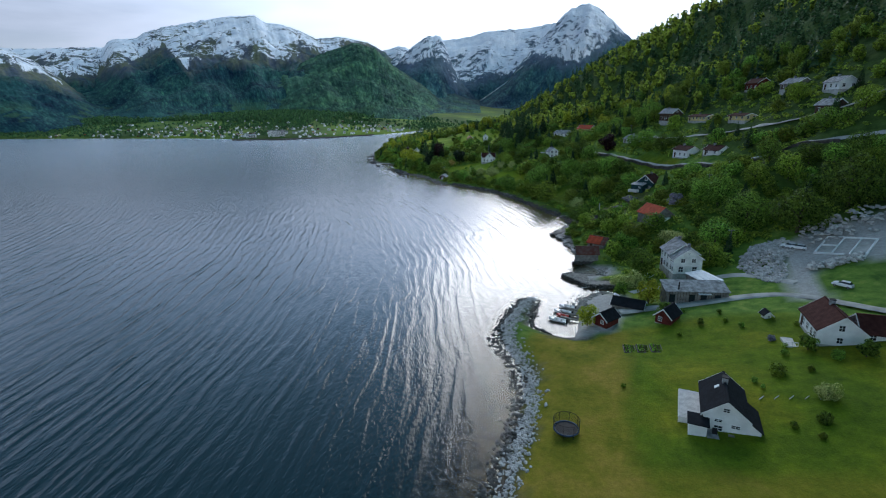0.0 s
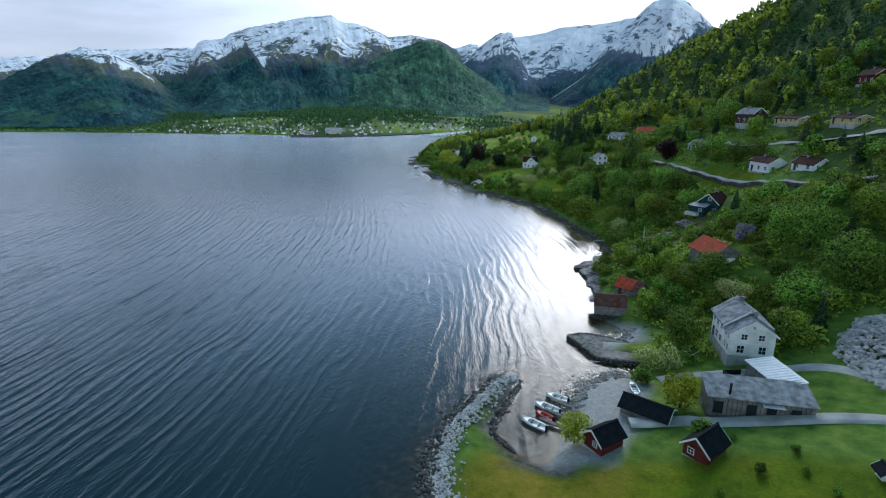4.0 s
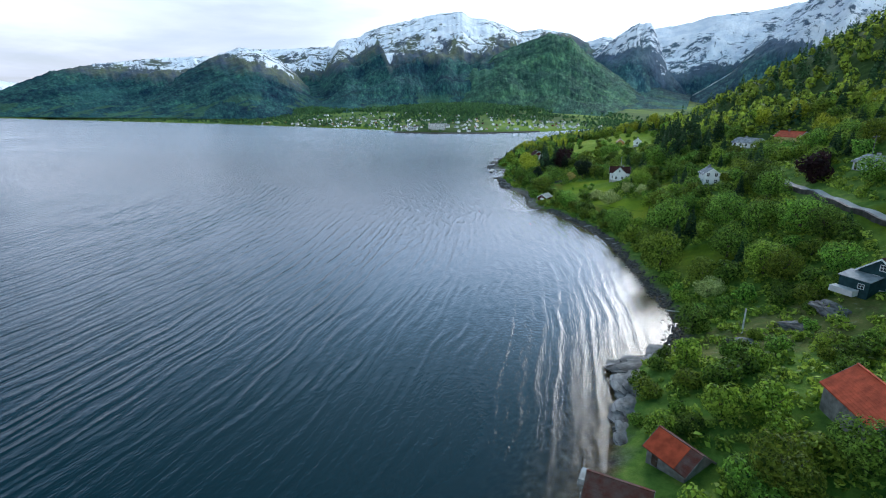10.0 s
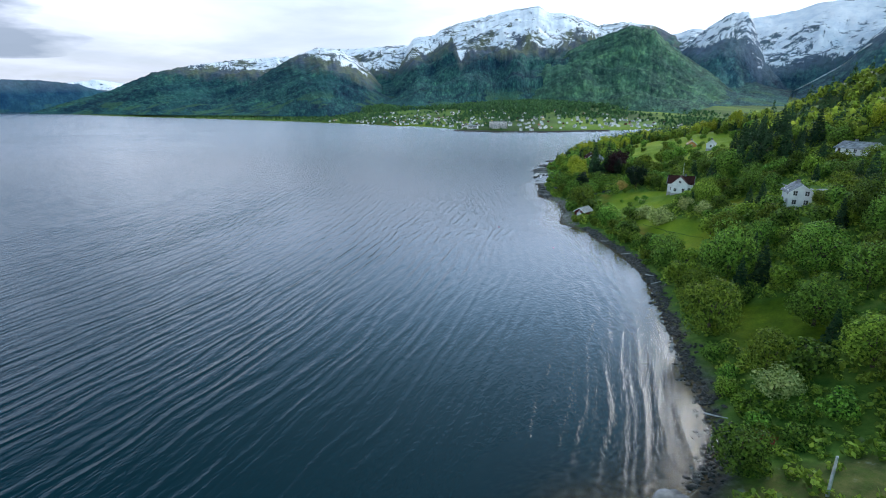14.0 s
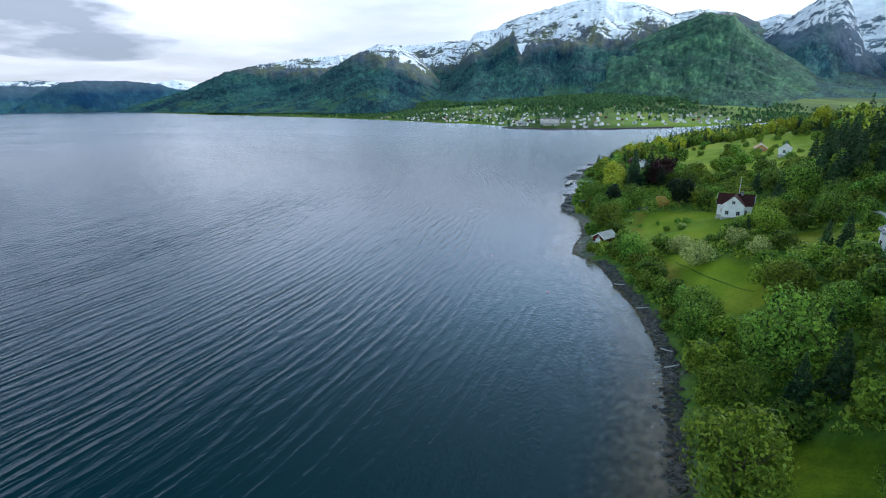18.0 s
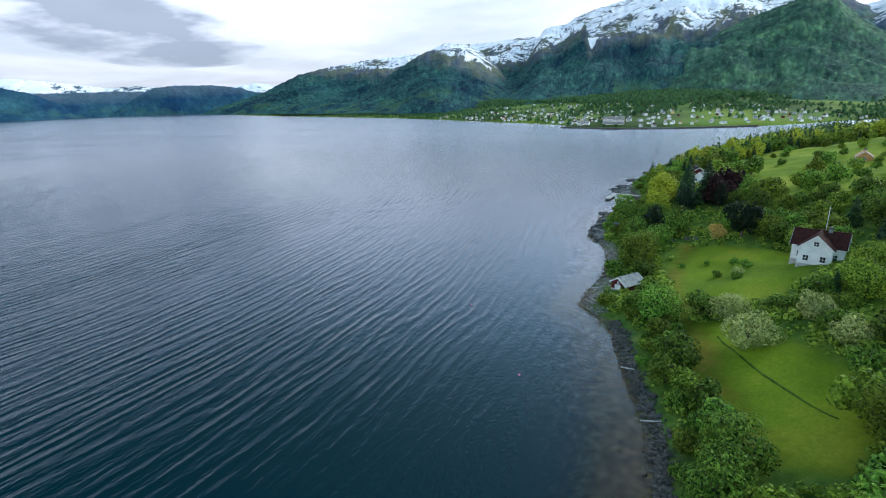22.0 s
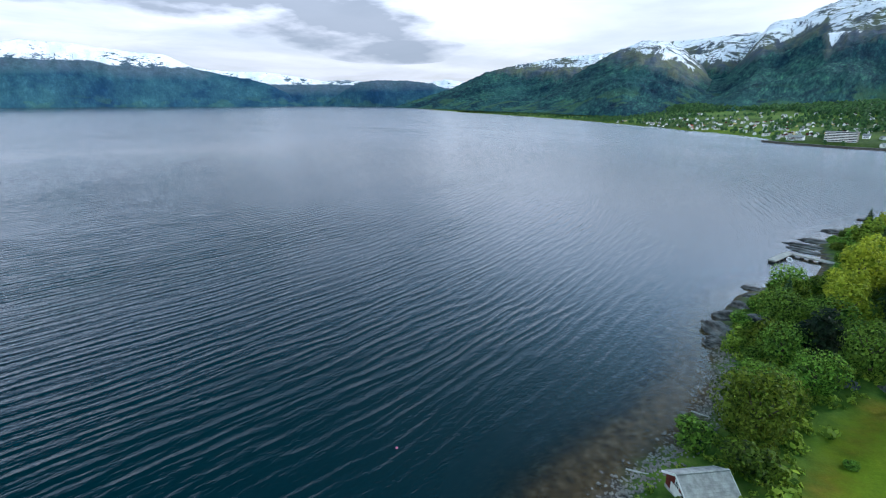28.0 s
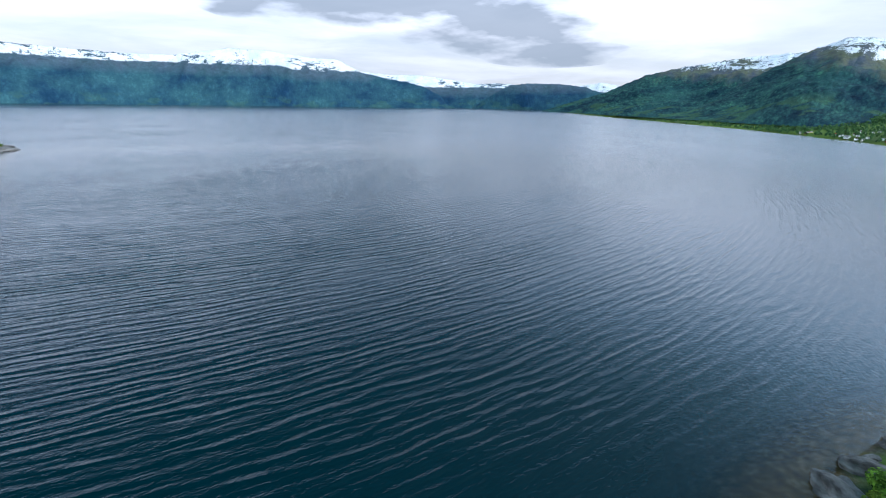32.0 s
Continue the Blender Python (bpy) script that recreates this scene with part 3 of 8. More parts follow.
def mountain_material(name, low, high, heath, rock, relief=14.0, fields=1.0, ragged=150.0, dapple=0.6, grain=0.6, ledges=1.0):
    """Wooded slopes, then heath and crag, then snow above the line that the snow attribute tells (metres above it)."""
    m = bpy.data.materials.new(name)
    m.use_nodes = True
    n, l = m.node_tree.nodes, m.node_tree.links
    b = n["Principled BSDF"]
    b.inputs["Roughness"].default_value, b.inputs["Specular IOR Level"].default_value = 0.95, 0.05
    tc, sepn, geo, over = n.new("ShaderNodeTexCoord"), n.new("ShaderNodeSeparateXYZ"), n.new("ShaderNodeNewGeometry"), n.new("ShaderNodeAttribute")
    over.attribute_name = "snow"
    sep = n.new("ShaderNodeSeparateXYZ")
    l.new(tc.outputs["Object"], sep.inputs[0]), l.new(geo.outputs["Normal"], sepn.inputs[0])

    def tex(scale, detail=8.0, rough=0.65, squash=1.0):
        t, mp = n.new("ShaderNodeTexNoise"), n.new("ShaderNodeMapping")
        mp.inputs["Scale"].default_value = (1, 1, squash)
        t.inputs["Scale"].default_value, t.inputs["Detail"].default_value, t.inputs["Roughness"].default_value = scale, detail, rough
        l.new(tc.outputs["Object"], mp.inputs[0]), l.new(mp.outputs[0], t.inputs["Vector"])
        return t.outputs[0]

    def calc(op, a, c, clamp=False):
        x = n.new("ShaderNodeMath")
        x.operation, x.use_clamp = op, clamp
        for k, v in enumerate((a, c)):
            if isinstance(v, (int, float)):
                x.inputs[k].default_value = v
            else:
                l.new(v, x.inputs[k])
        return x.outputs[0]

    def ramp(source, *stops):
        r = n.new("ShaderNodeValToRGB")
        while len(r.color_ramp.elements) < len(stops):
            r.color_ramp.elements.new(0.5)
        for e, (p, c) in zip(r.color_ramp.elements, stops):
            e.position, e.color = p, (*c, 1)
        l.new(source, r.inputs[0])
        return r.outputs[0]

    def mix(f, a, c, kind="MIX"):
        x = n.new("ShaderNodeMixRGB")
        x.blend_type = kind
        if isinstance(f, float):
            x.inputs[0].default_value = f
        else:
            l.new(f, x.inputs[0])
        l.new(a, x.inputs[1]), l.new(c, x.inputs[2])
        return x.outputs[0]

    lie = n.new("ShaderNodeAttribute")
    lie.attribute_name = "lie"

    def drawn(scale, along, down, detail=8.0, rough=0.7):
        """Noise laid out along the slope: how long its marks are along the contour and down the fall line."""
        t, mp = n.new("ShaderNodeTexNoise"), n.new("ShaderNodeMapping")
        mp.inputs["Scale"].default_value = (1 / along, 1 / down, 1)
        t.inputs["Scale"].default_value, t.inputs["Detail"].default_value, t.inputs["Roughness"].default_value = scale, detail, rough
        l.new(lie.outputs["Vector"], mp.inputs[0]), l.new(mp.outputs[0], t.inputs["Vector"])
        return t.outputs[0]

    # single crowns, each its own green
    crowns = n.new("ShaderNodeTexVoronoi")
    crowns.inputs["Scale"].default_value = 1.0
    lay = n.new("ShaderNodeMapping")
    lay.inputs["Scale"].default_value = (8.0, 4.6, 1.0)
    l.new(lie.outputs["Vector"], lay.inputs[0]), l.new(lay.outputs[0], crowns.inputs["Vector"])
    single = n.new("ShaderNodeSeparateColor")
    l.new(crowns.outputs["Color"], single.inputs[0])
    woods = ramp(drawn(1.8, 1.0, 1.3, 10, 0.8), (0.36, [c * dapple for c in low]), (0.5, [(a + c) * 0.45 for a, c in zip(low, high)]), (0.64, [c * 1.15 for c in high]))
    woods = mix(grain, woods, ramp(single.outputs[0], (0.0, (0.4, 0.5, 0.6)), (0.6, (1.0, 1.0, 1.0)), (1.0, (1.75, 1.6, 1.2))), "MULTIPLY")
    # crown centres lighter, gaps between them darker: tree shade put into the colour
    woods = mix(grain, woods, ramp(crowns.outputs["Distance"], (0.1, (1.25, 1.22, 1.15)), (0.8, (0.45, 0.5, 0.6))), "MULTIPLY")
    # broad patches, from darker and bluer to lighter and warmer
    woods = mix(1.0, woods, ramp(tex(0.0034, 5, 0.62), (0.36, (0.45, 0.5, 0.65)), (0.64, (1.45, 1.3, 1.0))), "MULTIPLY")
    # tongues of lighter leafwood running down the fall line
    woods = mix(calc("MULTIPLY", calc("SUBTRACT", drawn(0.5, 2.6, 3.4, 8, 0.75), 0.5), 5.0 * grain, True), woods, ramp(tex(0.05, 8, 0.8), (0.35, [c * 0.75 for c in high]), (0.65, [c * 1.25 + 0.004 for c in high])))
    # farm fields and clearings low on the slope
    field = calc("MULTIPLY", calc("SUBTRACT", tex(0.008, 4, 0.5, 2.0), 0.55), 22.0, True)
    field = calc("MULTIPLY", field, calc("DIVIDE", calc("SUBTRACT", 105.0, sep.outputs[2]), 40.0, True))
    woods = mix(calc("MULTIPLY", field, fields), woods, ramp(tex(0.05), (0.35, (0.05, 0.13, 0.05)), (0.65, (0.11, 0.19, 0.065))))
    crag = ramp(tex(0.022, 9, 0.75), (0.35, [c * 0.6 for c in rock]), (0.65, [c * 1.2 for c in rock]))
    bare = mix(calc("MULTIPLY", calc("SUBTRACT", drawn(1.0, 1.4, 3.5, 8), 0.42), 6.0, True), crag, ramp(tex(0.03, 9, 0.75), (0.35, [c * 0.55 for c in heath]), (0.65, [c * 1.15 for c in heath])))
    edge = calc("ADD", calc("ADD", over.outputs["Fac"], 6.0), calc("MULTIPLY", calc("SUBTRACT", drawn(1.3, 0.7, 2.6, 10, 0.75), 0.5), ragged * 1.5))
    tree_line = calc("DIVIDE", calc("ADD", edge, 95.0), 70.0, True)
    snow = calc("DIVIDE", edge, 9.0, True)
    # rock ledges that the snow leaves bare: dashes along the contour, ribs down the fall line; fewer higher up
    height_gain = calc("MULTIPLY", over.outputs["Fac"], 0.0004)
    ledge = calc("MULTIPLY", calc("SUBTRACT", calc("ADD", drawn(2.6, 1.5, 0.9, 10, 0.75), height_gain), calc("ADD", calc("MULTIPLY", drawn(0.45, 1.2, 1.0, 5, 0.6), 0.75), 0.11 - 0.02 / ledges)), 24.0, True)
    rib = calc("MULTIPLY", calc("SUBTRACT", calc("ADD", drawn(1.6, 0.6, 2.4, 9, 0.72), height_gain), 0.45 - 0.03 / ledges), 22.0, True)
    upright = calc("MULTIPLY", calc("SUBTRACT", sepn.outputs[2], calc("ADD", calc("MULTIPLY", tex(0.02, 6), 0.5), 0.37 * ledges - 0.45)), 9.0, True)
    snow = calc("MULTIPLY", calc("MULTIPLY", snow, ledge), calc("MULTIPLY", rib, upright))
    white = ramp(tex(0.01), (0.3, (0.62, 0.67, 0.75)), (0.6, (0.88, 0.89, 0.92)))
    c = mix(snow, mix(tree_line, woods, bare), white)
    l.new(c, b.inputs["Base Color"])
    bp = n.new("ShaderNodeBump")
    bp.inputs["Strength"].default_value, bp.inputs["Distance"].default_value = 1.0, relief
    l.new(calc("SUBTRACT", tex(0.03, 9, 0.75), calc("MULTIPLY", crowns.outputs["Distance"], 0.3)), bp.inputs["Height"]), l.new(bp.outputs[0], b.inputs["Normal"])
    return m


# ---------------------------------------------------------------- mesh helpers
def link_mesh(name, bm, mat, parent=None, label="", smooth=False):
    me = bpy.data.meshes.new(name)
    bm.to_mesh(me)
    bm.free()
    me.materials.append(mat)
    if smooth:
        me.polygons.foreach_set("use_smooth", [True] * len(me.polygons))
    ob = new(name, me)
    ob.parent = parent
    if label:
        tagged(ob, label)
    return ob


def part(name, bm, mat, parent, label="", smooth=False):
    return link_mesh(name, bm, mat, parent, label, smooth)


def mesh_from(name, verts, faces, mat, smooth=False):
    me = bpy.data.meshes.new(name)
    me.from_pydata(verts, [], faces)
    me.materials.append(mat)
    if smooth:
        me.polygons.foreach_set("use_smooth", [True] * len(me.polygons))
    me.update()
    return me


def box(x0, y0, z0, x1, y1, z1, bevel=0.0, bm=None):
    own = bm is None
    bm = bm or bmesh.new()
    r = bmesh.ops.create_cube(bm, size=1)
    for v in r["verts"]:
        v.co = Vector(((x0 + x1) / 2 + v.co.x * (x1 - x0), (y0 + y1) / 2 + v.co.y * (y1 - y0), (z0 + z1) / 2 + v.co.z * (z1 - z0)))
    if bevel and own:
        bmesh.ops.bevel(bm, geom=bm.edges[:], offset=bevel, segments=1, affect="EDGES")
    return bm


def prism(points, z0, z1, bm=None):
    """An upright prism over a flat outline."""
    bm = bm or bmesh.new()
    lo, hi = [bm.verts.new((x, y, z0)) for x, y in points], [bm.verts.new((x, y, z1)) for x, y in points]
    k = len(points)
    bm.faces.new(lo[::-1]), bm.faces.new(hi)
    for i in range(k):
        bm.faces.new((lo[i], lo[(i + 1) % k], hi[(i + 1) % k], hi[i]))
    return bm


def tube(points, radii, sides=6, bm=None):
    """A tapered tube through points."""
    bm = bm or bmesh.new()
    rings = []
    for i, (p, r) in enumerate(zip(points, radii)):
        p = Vector(p)
        way = (Vector(points[min(i + 1, len(points) - 1)]) - Vector(points[max(i - 1, 0)])).normalized()
        q = way.to_track_quat("Z", "Y")
        rings.append([bm.verts.new(p + q @ Vector((r * math.cos(2 * math.pi * k / sides), r * math.sin(2 * math.pi * k / sides), 0))) for k in range(sides)])
    for a, b in zip(rings, rings[1:]):
        for k in range(sides):
            bm.faces.new((a[k], a[(k + 1) % sides], b[(k + 1) % sides], b[k]))
    bm.faces.new(rings[0][::-1]), bm.faces.new(rings[-1])
    return bm


def ground_at(x, y):
    return float(height(np.array([x]), np.array([y]))[0])


def in_poly(px, py, poly):
    return signed_distance(np.asarray(px, float), np.asarray(py, float), np.array(poly, float))


# ---------------------------------------------------------------- ground, sea, mountains
LAWNS = {
    "meadow": [(-21, 40), (-23, 62), (-24, 76), (-27, 88), (-32, 98), (-31, 106), (-20, 106), (-14, 112), (-4, 117), (6, 123), (20, 125), (27, 122), (45, 112), (60, 95), (70, 20), (20, -120)],
    "pier_grass": [(-25, 148.5), (-19.5, 149), (-15, 151), (-17, 155), (-22.5, 153.5)],
    "barn_yard": [(-11, 137), (-13, 145), (-5, 146), (-4, 138)],
    "house_lawn": [(-150, 337), (-163, 348), (-176, 358), (-183, 369), (-168, 375), (-150, 373), (-138, 363), (-136, 351), (-140, 341)],
    "field": [(-142, 328), (-124, 314.5), (-106, 306), (-96, 311), (-99, 326), (-118, 331), (-134, 335)],
    "lower_clearing": [(-62, 262), (-74, 276), (-60, 284), (-48, 270), (-52, 258)],
    "green_slope": [(-205, 430), (-185, 410), (-160, 420), (-150, 460), (-190, 520), (-250, 560), (-280, 520), (-240, 460)],
    "upper_lawn": [(-96, 350), (-110, 362), (-120, 352), (-108, 340)],
    "road_bank": [(-8, 252), (-20, 266), (-30, 280), (-22, 284), (-4, 262)],
}
HEATH = [(-46, 214), (-44, 226), (-40, 234), (-30, 243), (-20, 244), (-12, 238), (-16, 228), (-26, 220), (-36, 210)]
GRAVELS = [[(-22, 108), (-14, 112), (-12, 125), (-14, 138), (-23, 140), (-26, 134), (-24, 120)], [(-34.5, 151.8), (-25.7, 145.3), (-24.5, 148.5), (-22.5, 154), (-23.5, 157), (-31, 154.5)],
           [(24, 133), (23.5, 146), (25, 156), (25.5, 166), (30, 171), (60, 176), (62, 158), (44, 152), (36, 155.5), (31, 151), (29.5, 143), (31, 134)], [(-23, 155), (-24, 166), (-20, 164), (-19, 156)], [(-33, 152.5), (-24, 155), (-22, 160), (-24, 165.5), (-30, 164.5), (-34, 158)], [(-33.5, 112), (-24, 110), (-24, 120), (-26.5, 129), (-30, 137), (-36.5, 130)]]

TRODDEN = [(-104, 308), (-124.4, 319.5), (-145, 333.5), (-158, 343), (-170, 355), (-182, 371)]


def rise(r):
    """Far off, all is drawn nearer than it is: its level climbs a little towards the eye's."""
    return 20.0 * np.clip((r - 1500) / 2800, 0, 1.1) ** 2


def build_ground():
    xs = np.concatenate([-np.geomspace(4950, 480, 62)[:-1], np.arange(-480, 110, 2.4), np.geomspace(112, 5150, 40)])
    ys = np.concatenate([-np.geomspace(4900, 80, 24)[:-1], np.arange(-80, 560, 2.4), np.geomspace(562, 4900, 62)])
    gx, gy = np.meshgrid(xs, ys)
    z = height(gx, gy)
    d, f = signed_distance(gx, gy, NEAR_LAND), signed_distance(gx, gy, FAR_LAND)
    z = z + np.where(f > 0, rise(np.hypot(gx + 60, gy - 190)), 0)
    w, h = len(xs), len(ys)
    verts = np.stack([gx, gy, z], -1).reshape(-1, 3)
    i = np.arange((h - 1) * w).reshape(h - 1, w)[:, :-1].ravel()
    me = mesh_from("ground", verts.tolist(), np.stack([i, i + 1, i + w + 1, i + w], -1).tolist(), ground_material(), True)
    lawn = np.zeros(gx.shape)
    fresh = np.zeros(gx.shape)
    for key, poly in LAWNS.items():
        inside = np.clip(in_poly(gx, gy, poly) / 3 + 0.6, 0, 1)
        lawn = np.maximum(lawn, inside)
        if key not in ("meadow", "road_bank", "upper_lawn", "lower_clearing"):
            fresh = np.maximum(fresh, inside)
    fresh = np.where(f > 0, np.clip(0.1 + wobble(gx * 0.17 + 40, gy * 0.17), 0, 0.5) * np.clip((gx + 1500) / 500, 0, 1), fresh)
    gravel = np.zeros(gx.shape)
    for poly in GRAVELS:
        gravel = np.maximum(gravel, np.clip(in_poly(gx, gy, poly) / 2 + 0.5, 0, 1))
    dry = np.clip((-7.0 - 0.15 * (gy - 78) - 0.6 * wobble(gx, gy) - gx) / 2.0 + 0.5, 0, 1) * np.clip(in_poly(gx, gy, LAWNS["meadow"]) / 2 + 0.5, 0, 1)
    dry = np.maximum(dry, 0.75 * np.clip((66 + 0.25 * gx + 1.2 * wobble(gx * 0.6, gy * 0.6) - gy) / 3, 0, 1) * np.clip((gx + 9) / 3, 0, 1) * (gx < 40))
    trodden = np.full(gx.shape, 99.0)               # the soft path along the villa's lawn
    for (ax, ay), (bx, by) in zip(TRODDEN, TRODDEN[1:]):
        t = np.clip(((gx - ax) * (bx - ax) + (gy - ay) * (by - ay)) / ((bx - ax) ** 2 + (by - ay) ** 2), 0, 1)
        trodden = np.minimum(trodden, np.hypot(gx - ax - t * (bx - ax), gy - ay - t * (by - ay)))
    trodden = np.clip((3.2 + wobble(gx, gy) - trodden) / 2.2, 0, 1)
    dry, lawn, fresh = np.maximum(dry, trodden), np.maximum(lawn, trodden), fresh * (1 - trodden)
    rock = np.clip((2.9 + wobble(gx * 2, gy * 2) * 1.3 - d) / 1.6, 0, 1) * (d > -30)
    bed = np.clip((0.6 - d) / 1.2, 0, 1) * (f < 0)
    for name, values in (("lawn", lawn), ("dry", dry), ("fresh", fresh), ("heath", np.clip(in_poly(gx, gy, HEATH) / 4 + 0.4 + wobble(gx * 1.6, gy * 1.6) * 0.6, 0, 0.55)), ("woodland", np.where(f > 0, np.clip(0.4 + wobble(gx * 0.11, gy * 0.11) * 0.7 + np.clip((f - 300) / 300, 0, 0.6), 0, 1), np.clip((d - np.where(gx > 0, 56, 76)) / 14, 0, 1) * (1 - fresh) * (1 - lawn))), ("gravel", gravel), ("rock", rock), ("bed", bed)):
        me.attributes.new(name, "FLOAT", "POINT").data.foreach_set("value", values.ravel().astype(np.float32))
    tagged(new("ground", me), "grassy hillside ground falling to a rocky fjord shore", "ground", kind="structure")


def build_water():
    xs = np.concatenate([-np.geomspace(4950, 420, 34)[:-1], np.arange(-420, 60, 3.0), np.geomspace(62, 5150, 16)])
    ys = np.concatenate([-np.geomspace(4900, 80, 16)[:-1], np.arange(-80, 560, 3.0), np.geomspace(563, 4900, 30)])
    gx, gy = np.meshgrid(xs, ys)
    z = rise(np.hypot(gx + 60, gy - 190))
    d = signed_distance(gx, gy, NEAR_LAND)
    w, h = len(xs), len(ys)
    i = np.arange((h - 1) * w).reshape(h - 1, w)[:, :-1].ravel()
    me = mesh_from("water", np.stack([gx, gy, z], -1).reshape(-1, 3).tolist(), np.stack([i, i + 1, i + w + 1, i + w], -1).tolist(), water_material(), True)
    murk = 1 - np.exp(np.minimum(height(gx, gy), 0) / 2.0)
    me.attributes.new("murk", "FLOAT", "POINT").data.foreach_set("value", murk.ravel().astype(np.float32))
    open_sea = np.clip(0.4 + np.clip(-d, 0, 999) / 110.0, 0.4, 1.0)
    me.attributes.new("open", "FLOAT", "POINT").data.foreach_set("value", open_sea.ravel().astype(np.float32))
    far = np.clip((np.hypot(gx + 60, gy - 190) - 150) / 700, 0, 1) ** 0.7
    me.attributes.new("far", "FLOAT", "POINT").data.foreach_set("value", far.ravel().astype(np.float32))
    tagged(new("water", me), "dark teal fjord water with long wind ripples", "water", kind="structure")


def mountain(name, label, silhouette, r_ridge, base, snow_line, mat, rough=0.2, seed=0, steps=260, shape=1.1, base_z=12):
    """A range seen across the water: bearings and ridge heights, the ridge's distance, the foot's distances and the snow's edge."""
    def pairs(flat):
        p = np.array(flat, float).reshape(-1, 2)
        return p[np.argsort(p[:, 0])].T

    az, top = pairs(silhouette)
    b_az, b_r = pairs(base)
    s_az, s_z = pairs(snow_line)
    angles = np.linspace(az[0], az[-1], int(steps * 1.25))
    steps = len(angles)
    rows = np.concatenate([np.linspace(0, 1, 80), np.array([1.05, 1.12])])

    def at(a, s):
        zt, rb = np.interp(a, az, top), np.interp(a, b_az, b_r)
        zt += 7 * noise.fractal(Vector((a * 1.7, seed, 0)), 0.8, 2.1, 4) * min(1, max(zt, 0) / 150)
        r = rb + (r_ridge - rb) * s
        if s <= 1:
            z = base_z + (zt - base_z) * s ** shape
            gx_, gy_ = -math.sin(radians(a)) * r, math.cos(radians(a)) * r
            gully = noise.ridged_multi_fractal(Vector((gx_ * 0.0015 + seed, gy_ * 0.0015, seed + 3)), 0.9, 2.1, 6, 1.0, 2.0) - 1.1
            z += rough * 1.6 * (zt - base_z) * gully * (4 * s * (1 - s)) ** 0.8 * 0.6
            # ribs and gullies down the fall line
            bend = 1.6 * noise.noise(Vector((a * 0.11, s * 2.3, seed + 9)))
            rib = noise.ridged_multi_fractal(Vector((a * 0.2 * r_ridge / 4000 + bend * 0.35, s * 0.9, seed + 17)), 0.8, 2.2, 6, 1.0, 2.0) - 1.2
            z += 0.035 * (zt - base_z) * rib * min(1.0, 4 * s) * min(1.0, 0.12 + 2.2 * (1 - s))
        else:
            z = zt - (s - 1) * zt * 2.2
        t = radians(a)
        return (-60 - math.sin(t) * r, 190 + math.cos(t) * r, z)

    verts, snow, lie = [], [], []
    for a in angles:
        line = np.interp(a, s_az, s_z)
        for s in rows:
            verts.append(at(a, s))
            out = math.hypot(verts[-1][0] + 60, verts[-1][1] - 190)
            lie += [radians(a) * r_ridge / 100, s * (r_ridge - np.interp(a, b_az, b_r)) / 160 + verts[-1][2] / 160, seed]
            snow.append((verts[-1][2] - 51) * r_ridge / out + 51 - line)
    w = len(rows)
    faces = [(i * w + j, i * w + j + 1, (i + 1) * w + j + 1, (i + 1) * w + j) for i in range(steps - 1) for j in range(w - 1)]
    me = mesh_from(name, verts, faces, mat, True)
    me.attributes.new("snow", "FLOAT", "POINT").data.foreach_set("value", np.array(snow, np.float32))
    me.attributes.new("lie", "FLOAT_VECTOR", "POINT").data.foreach_set("vector", np.array(lie, np.float32))
    tagged(new(name, me), label, "mountain", kind="structure")
    return at


def white_stream(name, label, at, course, wide):
    """A narrow fall of white water lying on a slope: bearings and heights along it."""
    verts = []
    pts = np.array(course, float).reshape(-1, 2)
    for k, q in enumerate(np.linspace(0, len(pts) - 1, 26)):
        a, z = np.interp(q, np.arange(len(pts)), pts[:, 0]), np.interp(q, np.arange(len(pts)), pts[:, 1])
        lo, hi = 0.0, 1.0
        for _ in range(24):
            mid = (lo + hi) / 2
            lo, hi = (mid, hi) if at(a, mid)[2] < z else (lo, mid)
        x, y, z = at(a, lo)
        h = wide * (0.6 + 0.5 * math.sin(k * 1.9) ** 2)
        side = Vector((math.cos(radians(a)), math.sin(radians(a)), 0)) * h
        toward = Vector((math.sin(radians(a)), -math.cos(radians(a)), 0.6)) * 6
        c = Vector((x, y, z)) + toward
        verts += [c - side, c + toward * 0.3, c + side]
    faces = [f for k in range(25) for f in ((k * 3, k * 3 + 1, k * 3 + 4, k * 3 + 3), (k * 3 + 1, k * 3 + 2, k * 3 + 5, k * 3 + 4))]
    tagged(new(name, mesh_from(name, [tuple(v) for v in verts], faces, M["foam"], True)), label, "waterfall", kind="structure")


build_ground()
build_water()
M["foam"] = material("white_water", (0.75, 0.78, 0.8), 0.6, 0.15, 0.05, 0.5, 0.2)
# the woods' blue-teal is aerial haze put into the base colours
HAZED_FOREST_LOW, HAZED_FOREST_HIGH = (0.011, 0.052, 0.096), (0.048, 0.145, 0.125)
HAZED_FAR_LOW, HAZED_FAR_HIGH = (0.024, 0.08, 0.14), (0.036, 0.108, 0.165)
# its rock is paler and bluer too, for the same haze
SLOPES = mountain_material("snowy_mountain", HAZED_FOREST_LOW, HAZED_FOREST_HIGH, (0.15, 0.165, 0.105), (0.085, 0.105, 0.14), 4.5, 0.45)
# valley slopes lightened towards blue: the haze is in the colours
HAZE_BLUE_SLOPES = mountain_material("snow_valley_slopes", (0.045, 0.115, 0.17), (0.085, 0.2, 0.22), (0.12, 0.17, 0.2), (0.13, 0.17, 0.23), 9.0, 0.0)
